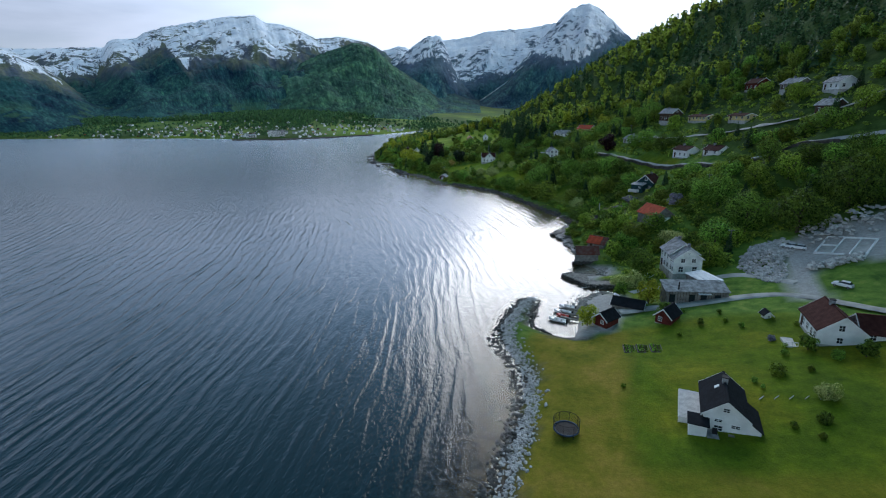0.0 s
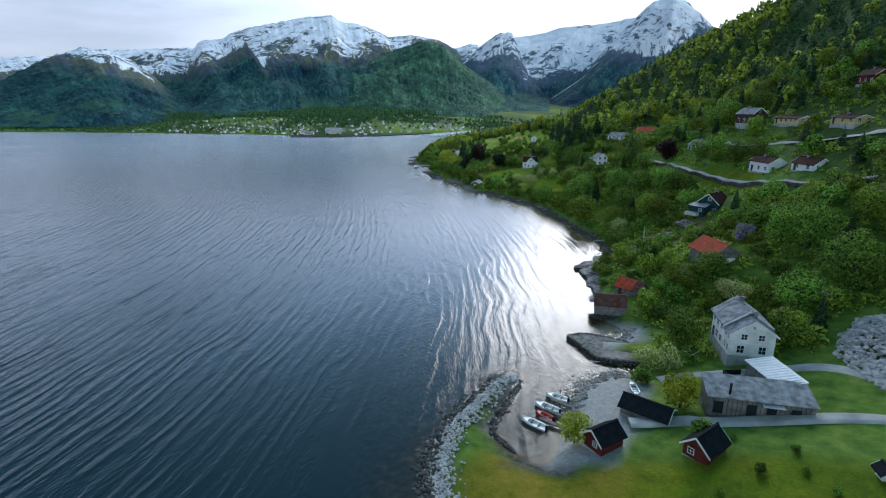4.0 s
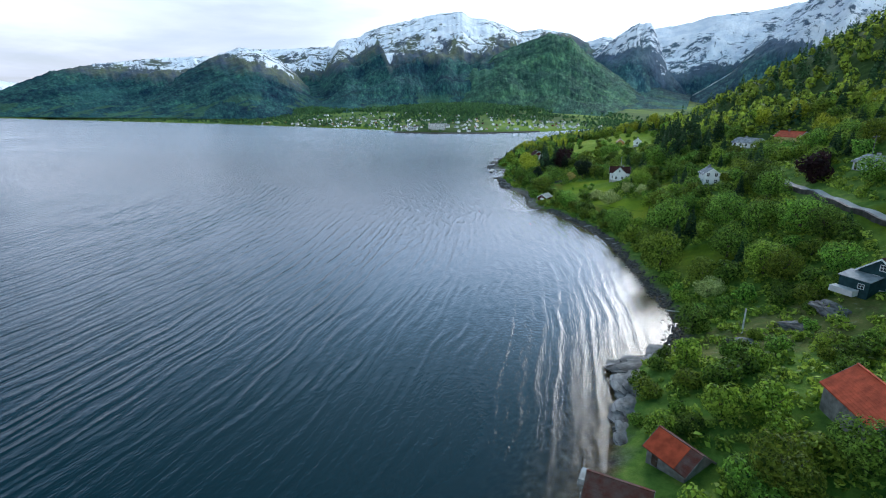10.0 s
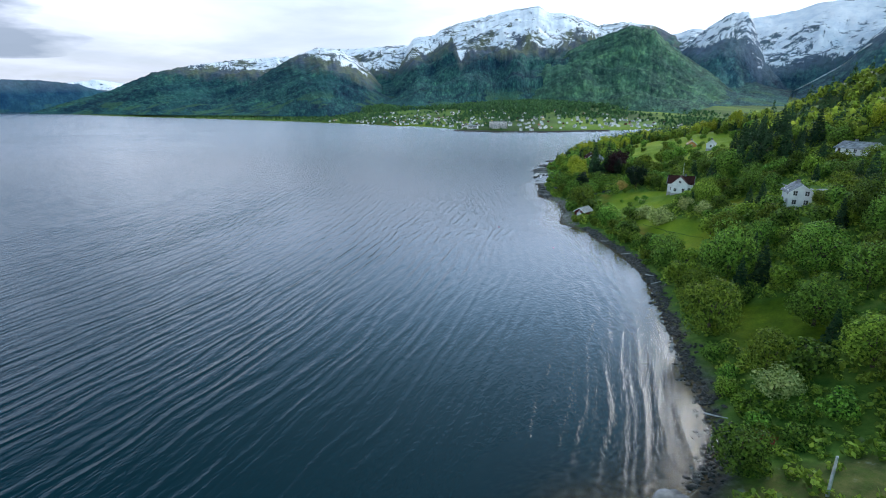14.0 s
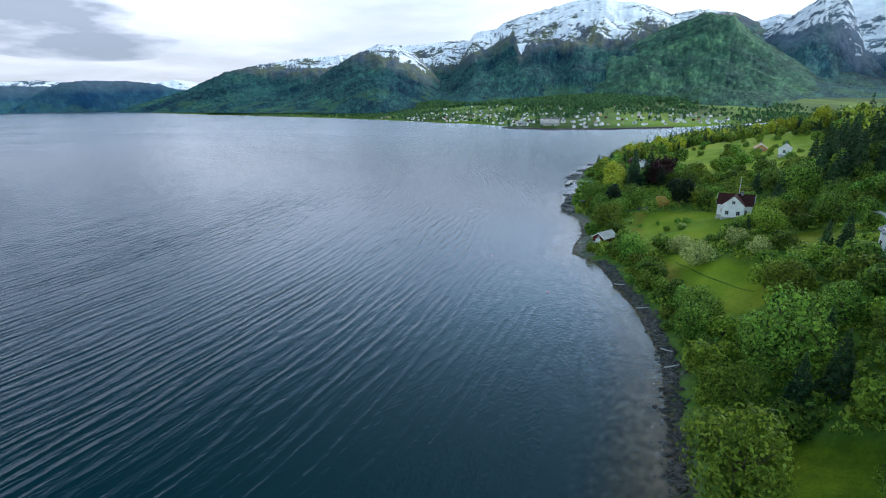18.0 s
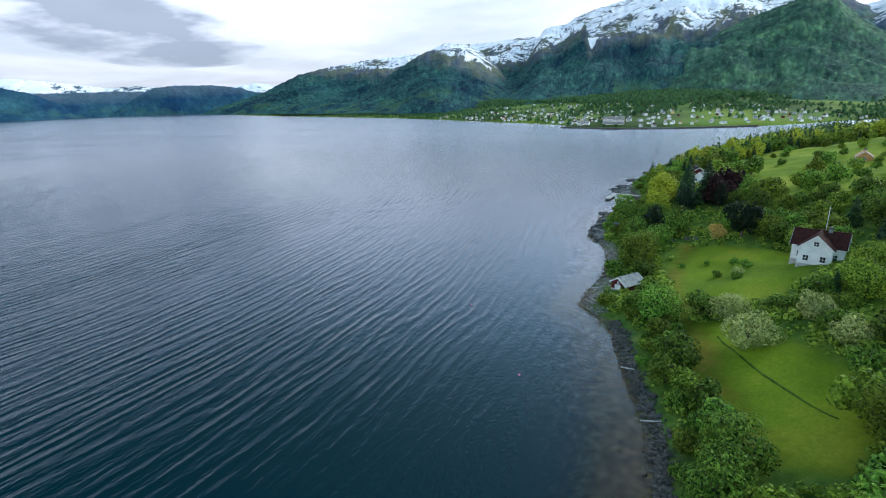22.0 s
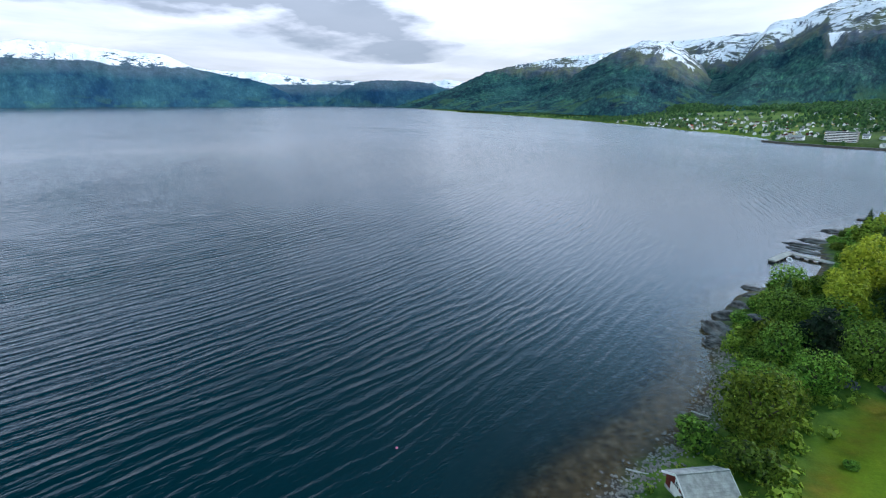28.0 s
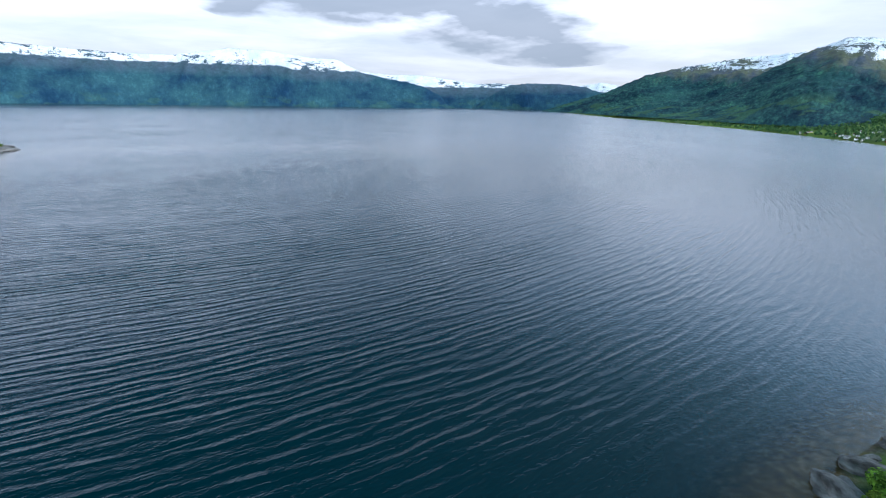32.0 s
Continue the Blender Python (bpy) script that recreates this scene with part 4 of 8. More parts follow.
# farthest range: woods, heath and rock all coloured blue to stand for distance haze
FAR_SLOPES = mountain_material("far_mountain", HAZED_FAR_LOW, HAZED_FAR_HIGH, (0.07, 0.12, 0.15), (0.085, 0.125, 0.17), 4.0, 0.2, 26.0, 0.9, 0.12, 0.35)
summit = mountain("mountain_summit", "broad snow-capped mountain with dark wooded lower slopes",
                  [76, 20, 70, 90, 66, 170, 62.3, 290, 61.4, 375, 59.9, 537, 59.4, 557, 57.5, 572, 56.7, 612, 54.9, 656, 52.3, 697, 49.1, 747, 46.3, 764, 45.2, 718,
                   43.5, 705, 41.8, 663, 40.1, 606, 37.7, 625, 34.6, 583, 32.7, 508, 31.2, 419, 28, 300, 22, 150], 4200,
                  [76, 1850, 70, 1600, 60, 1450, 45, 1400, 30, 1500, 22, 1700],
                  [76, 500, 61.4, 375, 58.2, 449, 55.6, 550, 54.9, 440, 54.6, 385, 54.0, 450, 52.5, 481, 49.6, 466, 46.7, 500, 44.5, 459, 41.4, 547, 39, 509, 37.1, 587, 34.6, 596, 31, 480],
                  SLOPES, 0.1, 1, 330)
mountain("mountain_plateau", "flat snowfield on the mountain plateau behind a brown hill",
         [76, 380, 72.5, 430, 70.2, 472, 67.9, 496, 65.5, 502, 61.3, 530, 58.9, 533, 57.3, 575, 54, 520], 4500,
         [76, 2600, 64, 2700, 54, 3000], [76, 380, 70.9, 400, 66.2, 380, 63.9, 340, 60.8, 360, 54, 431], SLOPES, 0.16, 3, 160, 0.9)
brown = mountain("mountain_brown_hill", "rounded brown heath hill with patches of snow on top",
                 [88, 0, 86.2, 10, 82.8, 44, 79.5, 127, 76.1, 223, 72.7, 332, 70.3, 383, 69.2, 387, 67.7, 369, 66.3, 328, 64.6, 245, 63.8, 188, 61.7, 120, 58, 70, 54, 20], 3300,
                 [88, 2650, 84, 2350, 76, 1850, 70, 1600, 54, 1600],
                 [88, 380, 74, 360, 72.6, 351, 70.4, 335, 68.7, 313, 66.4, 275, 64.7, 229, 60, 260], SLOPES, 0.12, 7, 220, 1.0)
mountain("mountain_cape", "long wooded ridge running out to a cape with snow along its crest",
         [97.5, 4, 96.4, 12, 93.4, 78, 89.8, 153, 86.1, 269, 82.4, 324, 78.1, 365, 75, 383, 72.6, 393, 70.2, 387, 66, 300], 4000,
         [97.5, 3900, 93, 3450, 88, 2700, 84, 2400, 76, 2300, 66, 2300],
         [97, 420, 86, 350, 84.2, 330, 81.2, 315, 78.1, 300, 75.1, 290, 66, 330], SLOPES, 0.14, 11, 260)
# the spur's greens are lightened and blued a little to paint in haze
mountain("mountain_spur", "green wooded mountain spur falling to the fjord mouth",
         [52, 60, 49, 130, 46.6, 197, 40.9, 308, 36.8, 362, 34.4, 335, 32.1, 252, 28.9, 164, 26.4, 76, 24.4, 8], 2400,
         [52, 1650, 45, 1500, 36, 1300, 30, 1350, 24, 2000], [52, 900, 24, 900],
         mountain_material("wooded_spur", (0.03, 0.092, 0.085), (0.095, 0.21, 0.13), (0.06, 0.1, 0.04), (0.1, 0.1, 0.09), 8.0, 0.3), 0.26, 5, 200, 1.0, 10)
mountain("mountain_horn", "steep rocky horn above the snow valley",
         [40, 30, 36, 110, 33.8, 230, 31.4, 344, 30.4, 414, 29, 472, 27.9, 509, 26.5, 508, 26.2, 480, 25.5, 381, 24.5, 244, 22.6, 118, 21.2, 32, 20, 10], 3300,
         [40, 2500, 28, 2400, 22, 2900, 20, 3100], [40, 390, 31.4, 369, 30.1, 335, 28.4, 390, 26.8, 372, 25.8, 300, 24.9, 238, 20, 200], HAZE_BLUE_SLOPES, 0.2, 9, 140, 1.2)
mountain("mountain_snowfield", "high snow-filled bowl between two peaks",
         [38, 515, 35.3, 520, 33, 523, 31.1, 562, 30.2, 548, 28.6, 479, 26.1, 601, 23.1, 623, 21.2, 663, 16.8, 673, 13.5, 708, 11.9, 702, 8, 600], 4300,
         [38, 2900, 28, 2900, 22, 3250, 8, 2900], [38, 330, 34.1, 340, 30.2, 400, 25.1, 250, 22.5, 290, 18.6, 330, 16.1, 370, 8, 380], HAZE_BLUE_SLOPES, 0.1, 13, 170, 0.9)
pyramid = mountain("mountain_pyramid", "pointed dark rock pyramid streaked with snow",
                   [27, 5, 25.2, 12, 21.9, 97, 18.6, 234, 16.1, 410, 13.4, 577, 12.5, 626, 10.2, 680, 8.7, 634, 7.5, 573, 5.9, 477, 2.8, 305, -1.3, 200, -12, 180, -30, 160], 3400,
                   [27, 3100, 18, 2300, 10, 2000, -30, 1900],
                   [27, 330, 18.6, 300, 16.1, 390, 13.6, 385, 12.3, 356, 10.5, 344, 8.7, 408, 7.1, 488, -30, 520], HAZE_BLUE_SLOPES, 0.3, 15, 200, 1.1)
mountain("mountain_far_shore", "distant wooded mountain in painted haze blue with a snowy plateau",
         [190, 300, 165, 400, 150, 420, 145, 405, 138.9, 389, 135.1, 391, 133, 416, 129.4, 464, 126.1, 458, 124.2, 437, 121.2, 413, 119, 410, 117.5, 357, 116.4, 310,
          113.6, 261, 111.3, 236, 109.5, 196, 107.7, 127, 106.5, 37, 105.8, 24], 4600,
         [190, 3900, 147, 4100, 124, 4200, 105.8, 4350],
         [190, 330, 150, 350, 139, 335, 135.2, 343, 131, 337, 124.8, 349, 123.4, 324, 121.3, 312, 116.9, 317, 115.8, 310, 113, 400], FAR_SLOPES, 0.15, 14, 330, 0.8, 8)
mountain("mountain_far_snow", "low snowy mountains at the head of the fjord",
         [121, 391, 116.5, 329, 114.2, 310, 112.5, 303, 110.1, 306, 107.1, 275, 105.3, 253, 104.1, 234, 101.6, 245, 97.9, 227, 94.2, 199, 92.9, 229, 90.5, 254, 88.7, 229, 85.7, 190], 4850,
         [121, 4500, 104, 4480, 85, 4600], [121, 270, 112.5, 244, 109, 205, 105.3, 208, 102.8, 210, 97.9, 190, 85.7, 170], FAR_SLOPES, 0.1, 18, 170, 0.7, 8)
mountain("mountain_far_head", "distant flat-topped headland in painted haze blue closing the fjord",
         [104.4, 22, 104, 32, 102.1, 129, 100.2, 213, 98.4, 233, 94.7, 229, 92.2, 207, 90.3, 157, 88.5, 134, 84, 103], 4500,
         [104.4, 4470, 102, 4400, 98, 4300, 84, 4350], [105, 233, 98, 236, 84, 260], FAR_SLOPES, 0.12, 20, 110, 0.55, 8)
white_stream("waterfall", "thin white waterfall down the gully beside the brown hill", summit, [63.9, 300, 64.4, 268, 63.9, 220, 63.6, 200, 63.9, 172], 5.5)
white_stream("valley_stream", "white snow-fed stream falling out of the snow valley", pyramid, [17.0, 285, 18.6, 215, 20.5, 140, 21.9, 90], 5.5)

# ---------------------------------------------------------------- houses
HOUSES = []          # x, y and reach, kept free of trees
WINDOW_MESHES = {}


def window_meshes(w, h, trim):
    key = (round(w, 2), round(h, 2), trim)
    if key not in WINDOW_MESHES:
        bm = bmesh.new()
        t = 0.09
        xs = [-w / 2 - t, -w / 2, -0.03, 0.03, w / 2, w / 2 + t]
        zs = [-h / 2 - t, -h / 2, -0.03, 0.03, h / 2, h / 2 + t]
        grid = [[[bm.verts.new((a, y, c)) for c in zs] for a in xs] for y in (-0.07, 0.02)]
        solid = {(a, c) for a in range(5) for c in range(5)} - {(a, c) for a in (1, 3) for c in (1, 3)}
        for a, c in solid:
            for k, g in enumerate(grid):
                f = [g[a][c], g[a + 1][c], g[a + 1][c + 1], g[a][c + 1]]
                bm.faces.new(f if k == 0 else f[::-1])
            for (da, dc), (p, q) in (((-1, 0), ((0, 1), (0, 0))), ((1, 0), ((1, 0), (1, 1))), ((0, -1), ((0, 0), (1, 0))), ((0, 1), ((1, 1), (0, 1)))):
                if (a + da, c + dc) not in solid:
                    v = [grid[k][a + o[0]][c + o[1]] for k, o in ((0, p), (0, q), (1, q), (1, p))]
                    bm.faces.new(v[::-1])
        frame_me = bpy.data.meshes.new("window")
        bm.to_mesh(frame_me), bm.free()
        frame_me.materials.append(M[trim])
        bm = box(-w / 2, -0.025, -h / 2, w / 2, 0.02, h / 2)
        pane_me = bpy.data.meshes.new("pane")
        bm.to_mesh(pane_me), bm.free()
        pane_me.materials.append(M["glass"])
        WINDOW_MESHES[key] = (frame_me, pane_me)
    return WINDOW_MESHES[key]


def add_window(root, side, along, z, w, h, W, L, trim):
    """A window on one side (s, n: gable ends; w, e: eave sides) of a house W wide and L long."""
    frame_me, pane_me = window_meshes(w, h, trim)
    m = {"s": pose(along, -L / 2, z), "n": pose(along, L / 2, z, 0, 0, 180), "w": pose(-W / 2, along, z, 0, 0, -90), "e": pose(W / 2, along, z, 0, 0, 90)}[side]
    ob = new("window", frame_me)
    ob.parent, ob.matrix_basis = root, m
    pane = new("pane", pane_me)
    pane.parent = ob


def gable_body(W, L, wall, roof, z0=-2.6):
    bm = bmesh.new()
    lo = [(-W / 2, z0), (W / 2, z0), (W / 2, wall), (0, wall + roof), (-W / 2, wall)]
    a, b = [bm.verts.new((x, -L / 2, z)) for x, z in lo], [bm.verts.new((x, L / 2, z)) for x, z in lo]
    bm.faces.new(a), bm.faces.new(b[::-1])
    for i in range(5):
        bm.faces.new((a[i], b[i], b[(i + 1) % 5], a[(i + 1) % 5]))
    bmesh.ops.recalc_face_normals(bm, faces=bm.faces[:])
    return bm


def roof_slab(W, L, wall, roof, sign, eave=0.45, thick=0.16, lift=0.03):
    """One slope of a gable roof, with its overhang."""
    k = roof / (W / 2)
    x1, z1 = sign * (W / 2 + eave), wall - eave * k + lift
    bm = bmesh.new()
    pts = [(0, wall + roof + lift), (x1, z1), (x1, z1 + thick * 1.1), (0, wall + roof + lift + thick * 1.25)]
    a, b = [bm.verts.new((x, -L / 2 - eave, z)) for x, z in pts], [bm.verts.new((x, L / 2 + eave, z)) for x, z in pts]
    bm.faces.new(a), bm.faces.new(b[::-1])
    for i in range(4):
        bm.faces.new((a[i], b[i], b[(i + 1) % 4], a[(i + 1) % 4]))
    bmesh.ops.recalc_face_normals(bm, faces=bm.faces[:])
    return bm


def ribbed_sheet(W, L, wall, roof, sign, eave=0.45, step=0.42, lift=0.2):
    """The stepped outer skin of one slope: a single sheet that rises a little at each course."""
    bm = bmesh.new()
    k = roof / (W / 2)
    count = max(2, int((W / 2 + eave) / step * 1.2))
    rows, reach = [], (W / 2 + eave)
    for i in range(count):
        for x, up in ((reach * i / count + 0.01, 0.0), (reach * (i + 1) / count - 0.005, 0.035)):
            rows.append([bm.verts.new((sign * x, y, wall + roof - x * k + lift + up)) for y in (-L / 2 - eave + 0.02, L / 2 + eave - 0.02)])
    for a, b in zip(rows, rows[1:]):
        bm.faces.new((a[0], b[0], b[1], a[1]) if sign > 0 else (a[1], b[1], b[0], a[0]))
    return bm


def bargeboards(W, L, wall, roof, end, eave=0.45):
    bm = bmesh.new()
    k = roof / (W / 2)
    y = end * (L / 2 + eave + 0.03)
    for sign in (-1, 1):
        x1, z1 = sign * (W / 2 + eave), wall - eave * k
        v = [bm.verts.new((x, y + dy, z)) for dy in (-0.03, 0.03) for x, z in ((0, wall + roof - 0.1), (x1, z1 - 0.1), (x1, z1 + 0.24), (0, wall + roof + 0.26))]
        for f in ((0, 1, 2, 3), (7, 6, 5, 4), (0, 4, 5, 1), (1, 5, 6, 2), (2, 6, 7, 3), (3, 7, 4, 0)):
            bm.faces.new([v[i] for i in f])
    bmesh.ops.recalc_face_normals(bm, faces=bm.faces[:])
    return bm


def gable_house(name, label, x, y, z, rot, W, L, wall, roof, wall_m, roof_m, windows=None, trim="white", chimney=True, door=True, category="house", found=0.5, ribs=True):
    root = new(name)
    root.matrix_basis = pose(x, y, z, 0, 0, rot)
    tagged(root, label, category)
    HOUSES.append((x, y, max(W, L) * 0.62 + 1))
    part("wall", gable_body(W, L, wall, roof), M[wall_m], root)
    if found:
        part("foundation", box(-W / 2 - 0.06, -L / 2 - 0.06, -2.8, W / 2 + 0.06, L / 2 + 0.06, found), M["concrete"], root, "grey plastered foundation wall")
    for sign in (-1, 1):
        slope = part("roof_slope", roof_slab(W, L, wall, roof, sign), M[roof_m], root)
        if ribs:
            part("roof_covering", ribbed_sheet(W, L, wall, roof, sign), M[roof_m], slope)
    part("ridge_cap", box(-0.16, -L / 2 - 0.47, wall + roof + 0.1, 0.16, L / 2 + 0.47, wall + roof + 0.3), M[roof_m], root)
    for end in (-1, 1):
        part("bargeboard", bargeboards(W, L, wall, roof, end), M[trim], root)
    if chimney:
        stack = part("chimney", box(-0.4, L * 0.12, wall + roof * 0.6, 0.4, L * 0.12 + 0.75, wall + roof + 1.0), M["slate"], root, "grey brick chimney")
        part("chimney_cap", box(-0.5, L * 0.12 - 0.1, wall + roof + 1.0, 0.5, L * 0.12 + 0.85, wall + roof + 1.14), M["black"], stack)
    if windows is None:
        windows = []
        floors = [1.7 + found * 0.5] + ([4.3 + found * 0.4] if wall > 4.6 else [])
        for zf in floors:
            for side, span in (("s", W), ("n", W), ("w", L), ("e", L)):
                k = max(1, int(span / 2.9))
                windows += [(side, (i - (k - 1) / 2) * span / k, zf, 1.0, 1.25) for i in range(k)]
        if roof > 2.2:
            windows += [("s", 0, wall + roof * 0.35, 0.9, 1.0), ("n", 0, wall + roof * 0.35, 0.9, 1.0)]
    for w in windows:
        add_window(root, *w, W, L, trim)
    if door:
        d = part("door", box(-W / 2 - 0.08, L * 0.5 - 1.9, found, -W / 2 + 0.02, L * 0.5 - 0.95, found + 2.05), M["brown_wood"], root, "dark wooden front door")
        part("door_handle", box(-W / 2 - 0.13, L * 0.5 - 1.8, found + 1.0, -W / 2 - 0.08, L * 0.5 - 1.68, found + 1.05), M["steel"], d)
    return root


def lean_to(root, x0, y0, x1, y1, low, high, wall_m, roof_m, name="annex", along="y"):
    """A lower box with a single-slope roof built on to a house; high at x1 or y1."""
    bm = bmesh.new()
    v = []
    for zz in (-1.2, None):
        for px, py in ((x0, y0), (x1, y0), (x1, y1), (x0, y1)):
            t = (py - y0) / (y1 - y0) if along == "y" else (px - x0) / (x1 - x0)
            v.append(bm.verts.new((px, py, zz if zz is not None else low + (high - low) * t)))
    for f in ((3, 2, 1, 0), (4, 5, 6, 7), (0, 1, 5, 4), (1, 2, 6, 5), (2, 3, 7, 6), (3, 0, 4, 7)):
        bm.faces.new([v[i] for i in f])
    body = part(name, bm, M[wall_m], root)
    bm = bmesh.new()
    v, o = [], 0.3
    for dz in (0.03, 0.17):
        for px, py in ((x0 - o, y0 - o), (x1 + o, y0 - o), (x1 + o, y1 + o), (x0 - o, y1 + o)):
            t = (py - y0) / (y1 - y0) if along == "y" else (px - x0) / (x1 - x0)
            v.append(bm.verts.new((px, py, low + (high - low) * t + dz)))
    for f in ((3, 2, 1, 0), (4, 5, 6, 7), (0, 1, 5, 4), (1, 2, 6, 5), (2, 3, 7, 6), (3, 0, 4, 7)):
        bm.faces.new([v[i] for i in f])
    part("roof", bm, M[roof_m], body)
    return body


# the white house with the black roof, in the meadow
h = gable_house("house", "small white wooden house with a steep black roof in a meadow", 6.5, 80.9, 4.3, 1, 6.0, 9.0, 3.2, 2.4, "white", "black_roof",
                [("s", -0.9, 2.2, 1.0, 0.45), ("s", 1.5, 1.6, 1.1, 0.5), ("s", 0.0, 4.15, 0.8, 0.6), ("s", -0.8, 0.9, 1.1, 0.8), ("w", 0, 1.6, 1.2, 1.1), ("n", 0, 1.8, 1, 1.2)])
lean_to(h, 2.96, -4.46, 4.9, 1.4, 3.0, 1.55, "white", "black_roof", "side_wing", "x")
lean_to(h, -4.9, -6.4, -2.4, -4.2, 1.9, 2.2, "white", "black_roof", "porch")
part("roof_window", box(-1.5, 0.6, 4.42, -0.7, 1.3, 4.52), M["white_metal"], h, "white-framed skylight").matrix_basis = Matrix.Translation((-1.1, 0, 4.98)) @ Matrix.Rotation(math.atan2(-2.4, 3.0), 4, "Y") @ Matrix.Translation((1.1, 0, -4.42))
deck = part("terrace", box(-6.3, -3.4, -0.9, -3.05, 5.4, 0.75), M["white"], h, "pale wooden terrace deck with white sides")
for k in range(22):
    part("deck_board", box(-6.28, -3.36 + k * 0.4, 0.755, -3.08, -3.0 + k * 0.4, 0.785), M["deck"], deck)
part("patio", box(-2.3, -6.6, -0.6, 6.3, -4.56, 0.3), M["slate"], h, "grey paved patio strip")
part("bench", box(0.6, -5.6, 0.1, 3.2, -5.0, 0.55), M["grey_wood"], h, "long grey outdoor bench")
part("grill", box(-1.6, -5.5, 0.1, -0.9, -4.9, 1.0), M["black"], h, "black garden grill")

# the long white house with brown roofs
h = gable_house("house", "large white wooden house with brown tiled roof beside the gravel road", 26.6, 113.6, 7.9, 6, 7.4, 10.6, 3.4, 2.9, "white", "brown_roof",
                [("s", -0.2, 1.6, 0.9, 1.1), ("s", -0.2, 4.1, 0.9, 1.1), ("w", -3.6, 1.7, 1, 1.3), ("w", -1.8, 1.7, 1, 1.3), ("w", 0.6, 1.7, 1, 1.3), ("w", 3, 1.7, 1, 1.3)])
wing = gable_house("house_wing", "white wooden house wing with dark brown tiled roof", 35.0, 113.4, 8.6, 96, 6.6, 9.6, 2.7, 2.3, "white", "brown_roof", chimney=False, door=False)
h2 = new("terrace")
h2.matrix_basis = pose(20.4, 109.6, 6.9, 0, 0, 6)
tagged(h2, "low white-railed terrace beside a white house", "terrace")
part("floor", box(-2, -2, -1.2, 2, 2, 0.35), M["deck"], h2)
for k in range(5):
    part("rail_post", box(-2 + k * 0.98, -2.0, 0.35, -1.9 + k * 0.98, -1.9, 1.15), M["white"], h2)
part("rail", box(-2, -2.03, 1.1, 2, -1.87, 1.2), M["white"], h2)
part("panel", box(-2, -2.1, -0.6, 2, -2.04, 0.4), M["white"], h2)

# play house, sheds, barn
gable_house("playhouse", "little white playhouse with a dark roof on the lawn", 17.0, 122.0, 6.7, 20, 1.3, 1.55, 1.25, 0.55, "white", "black_roof",
            [("s", 0.15, 0.75, 0.4, 0.4), ("w", 0, 0.75, 0.4, 0.4)], chimney=False, door=False, category="playhouse", found=0.1, ribs=False)
gable_house("boat_shed", "small red boat shed with a black roof by the harbour", -16.2, 115.8, 1.7, -28, 3.6, 4.6, 2.3, 1.4, "red", "black_roof",
            [("s", 0.5, 1.5, 0.7, 0.8)], chimney=False, category="shed", found=0.2)
gable_house("shed", "red wooden shed with a dark slate roof on the meadow", -2.8, 120.0, 3.2, -22, 3.7, 5.0, 2.2, 1.7, "red", "black_roof",
            [("s", -0.7, 1.3, 0.8, 0.9)], chimney=False, category="shed", found=0.2)
gable_house("boathouse", "low dark-roofed boathouse behind the harbour", -12.2, 126.8, 2.2, 84, 4.2, 7.4, 1.6, 1.2, "grey_wood", "black_roof", [], chimney=False, door=False, category="boathouse", found=0.2)

barn = new("barn")
barn.matrix_basis = pose(2.5, 135.2, 4.4, 0, 0, 19)
tagged(barn, "long low grey timber barn with a grey slate roof", "barn")
HOUSES.append((-1, 133, 6)), HOUSES.append((7, 134, 6))
lean_to(barn, -7.6, -2.9, 7.6, 2.0, 2.9, 4.1, "grey_wood", "slate", "wall")
for k in range(22):
    part("wall_board", box(-7.45 + k * 0.68, -2.96, -0.4, -7.39 + k * 0.68, -2.9, 2.85), M["brown_wood"], barn)
part("flue", tube([(-4.4, -2.2, 2.0), (-4.4, -2.2, 5.2)], [0.18, 0.18], 8), M["black"], barn, "black stove flue pipe")
part("canopy", box(0.2, -3.7, 2.35, 3.2, -2.9, 2.5), M["white_metal"], barn, "white canopy over the entrance")
for px in (-6.0, -1.2, 1.6, 5.0):
    part("door", box(px - 0.7, -2.99, 0.0, px + 0.7, -2.9, 2.1), M["glass"], barn, "dark glazed opening")
garage = new("garage")
garage.matrix_basis = pose(4.9, 142.2, 5.2, 0, 0, 35)
tagged(garage, "outbuilding with a white corrugated metal roof behind the barn", "garage")
HOUSES.append((4.4, 141.6, 6))
lean_to(garage, -2.2, -4.2, 2.2, 4.2, 2.9, 3.4, "grey_wood", "white_metal", "wall", "x")
for k in range(12):
    part("roof_rib", box(-2.45, -4.2 + k * 0.74, 3.1, 2.45, -4.14 + k * 0.74, 3.18), M["white_metal"], garage).matrix_basis = Matrix.Rotation(math.atan2(-0.5, 4.4), 4, "Y") @ Matrix.Translation((0, 0, 0.2))
terr = new("roof_terrace")
terr.matrix_basis = pose(0.4, 140.6, 4.6, 0, 0, 35)
tagged(terr, "dark fenced terrace beside the white-roofed outbuilding", "terrace")
part("floor", box(-1.6, -3, -1.2, 1.6, 3, 0.8), M["slate"], terr)
for a in ((-1.7, -3, -1.6, 3), (-1.7, 2.9, 1.6, 3), (-1.7, -3, 1.6, -2.9)):
    part("fence", box(a[0], a[1], 0.8, a[2], a[3], 1.8), M["black"], terr)
part("bench", box(-0.3, -2, 0.8, 0.3, 1.6, 1.25), M["deck"], terr)

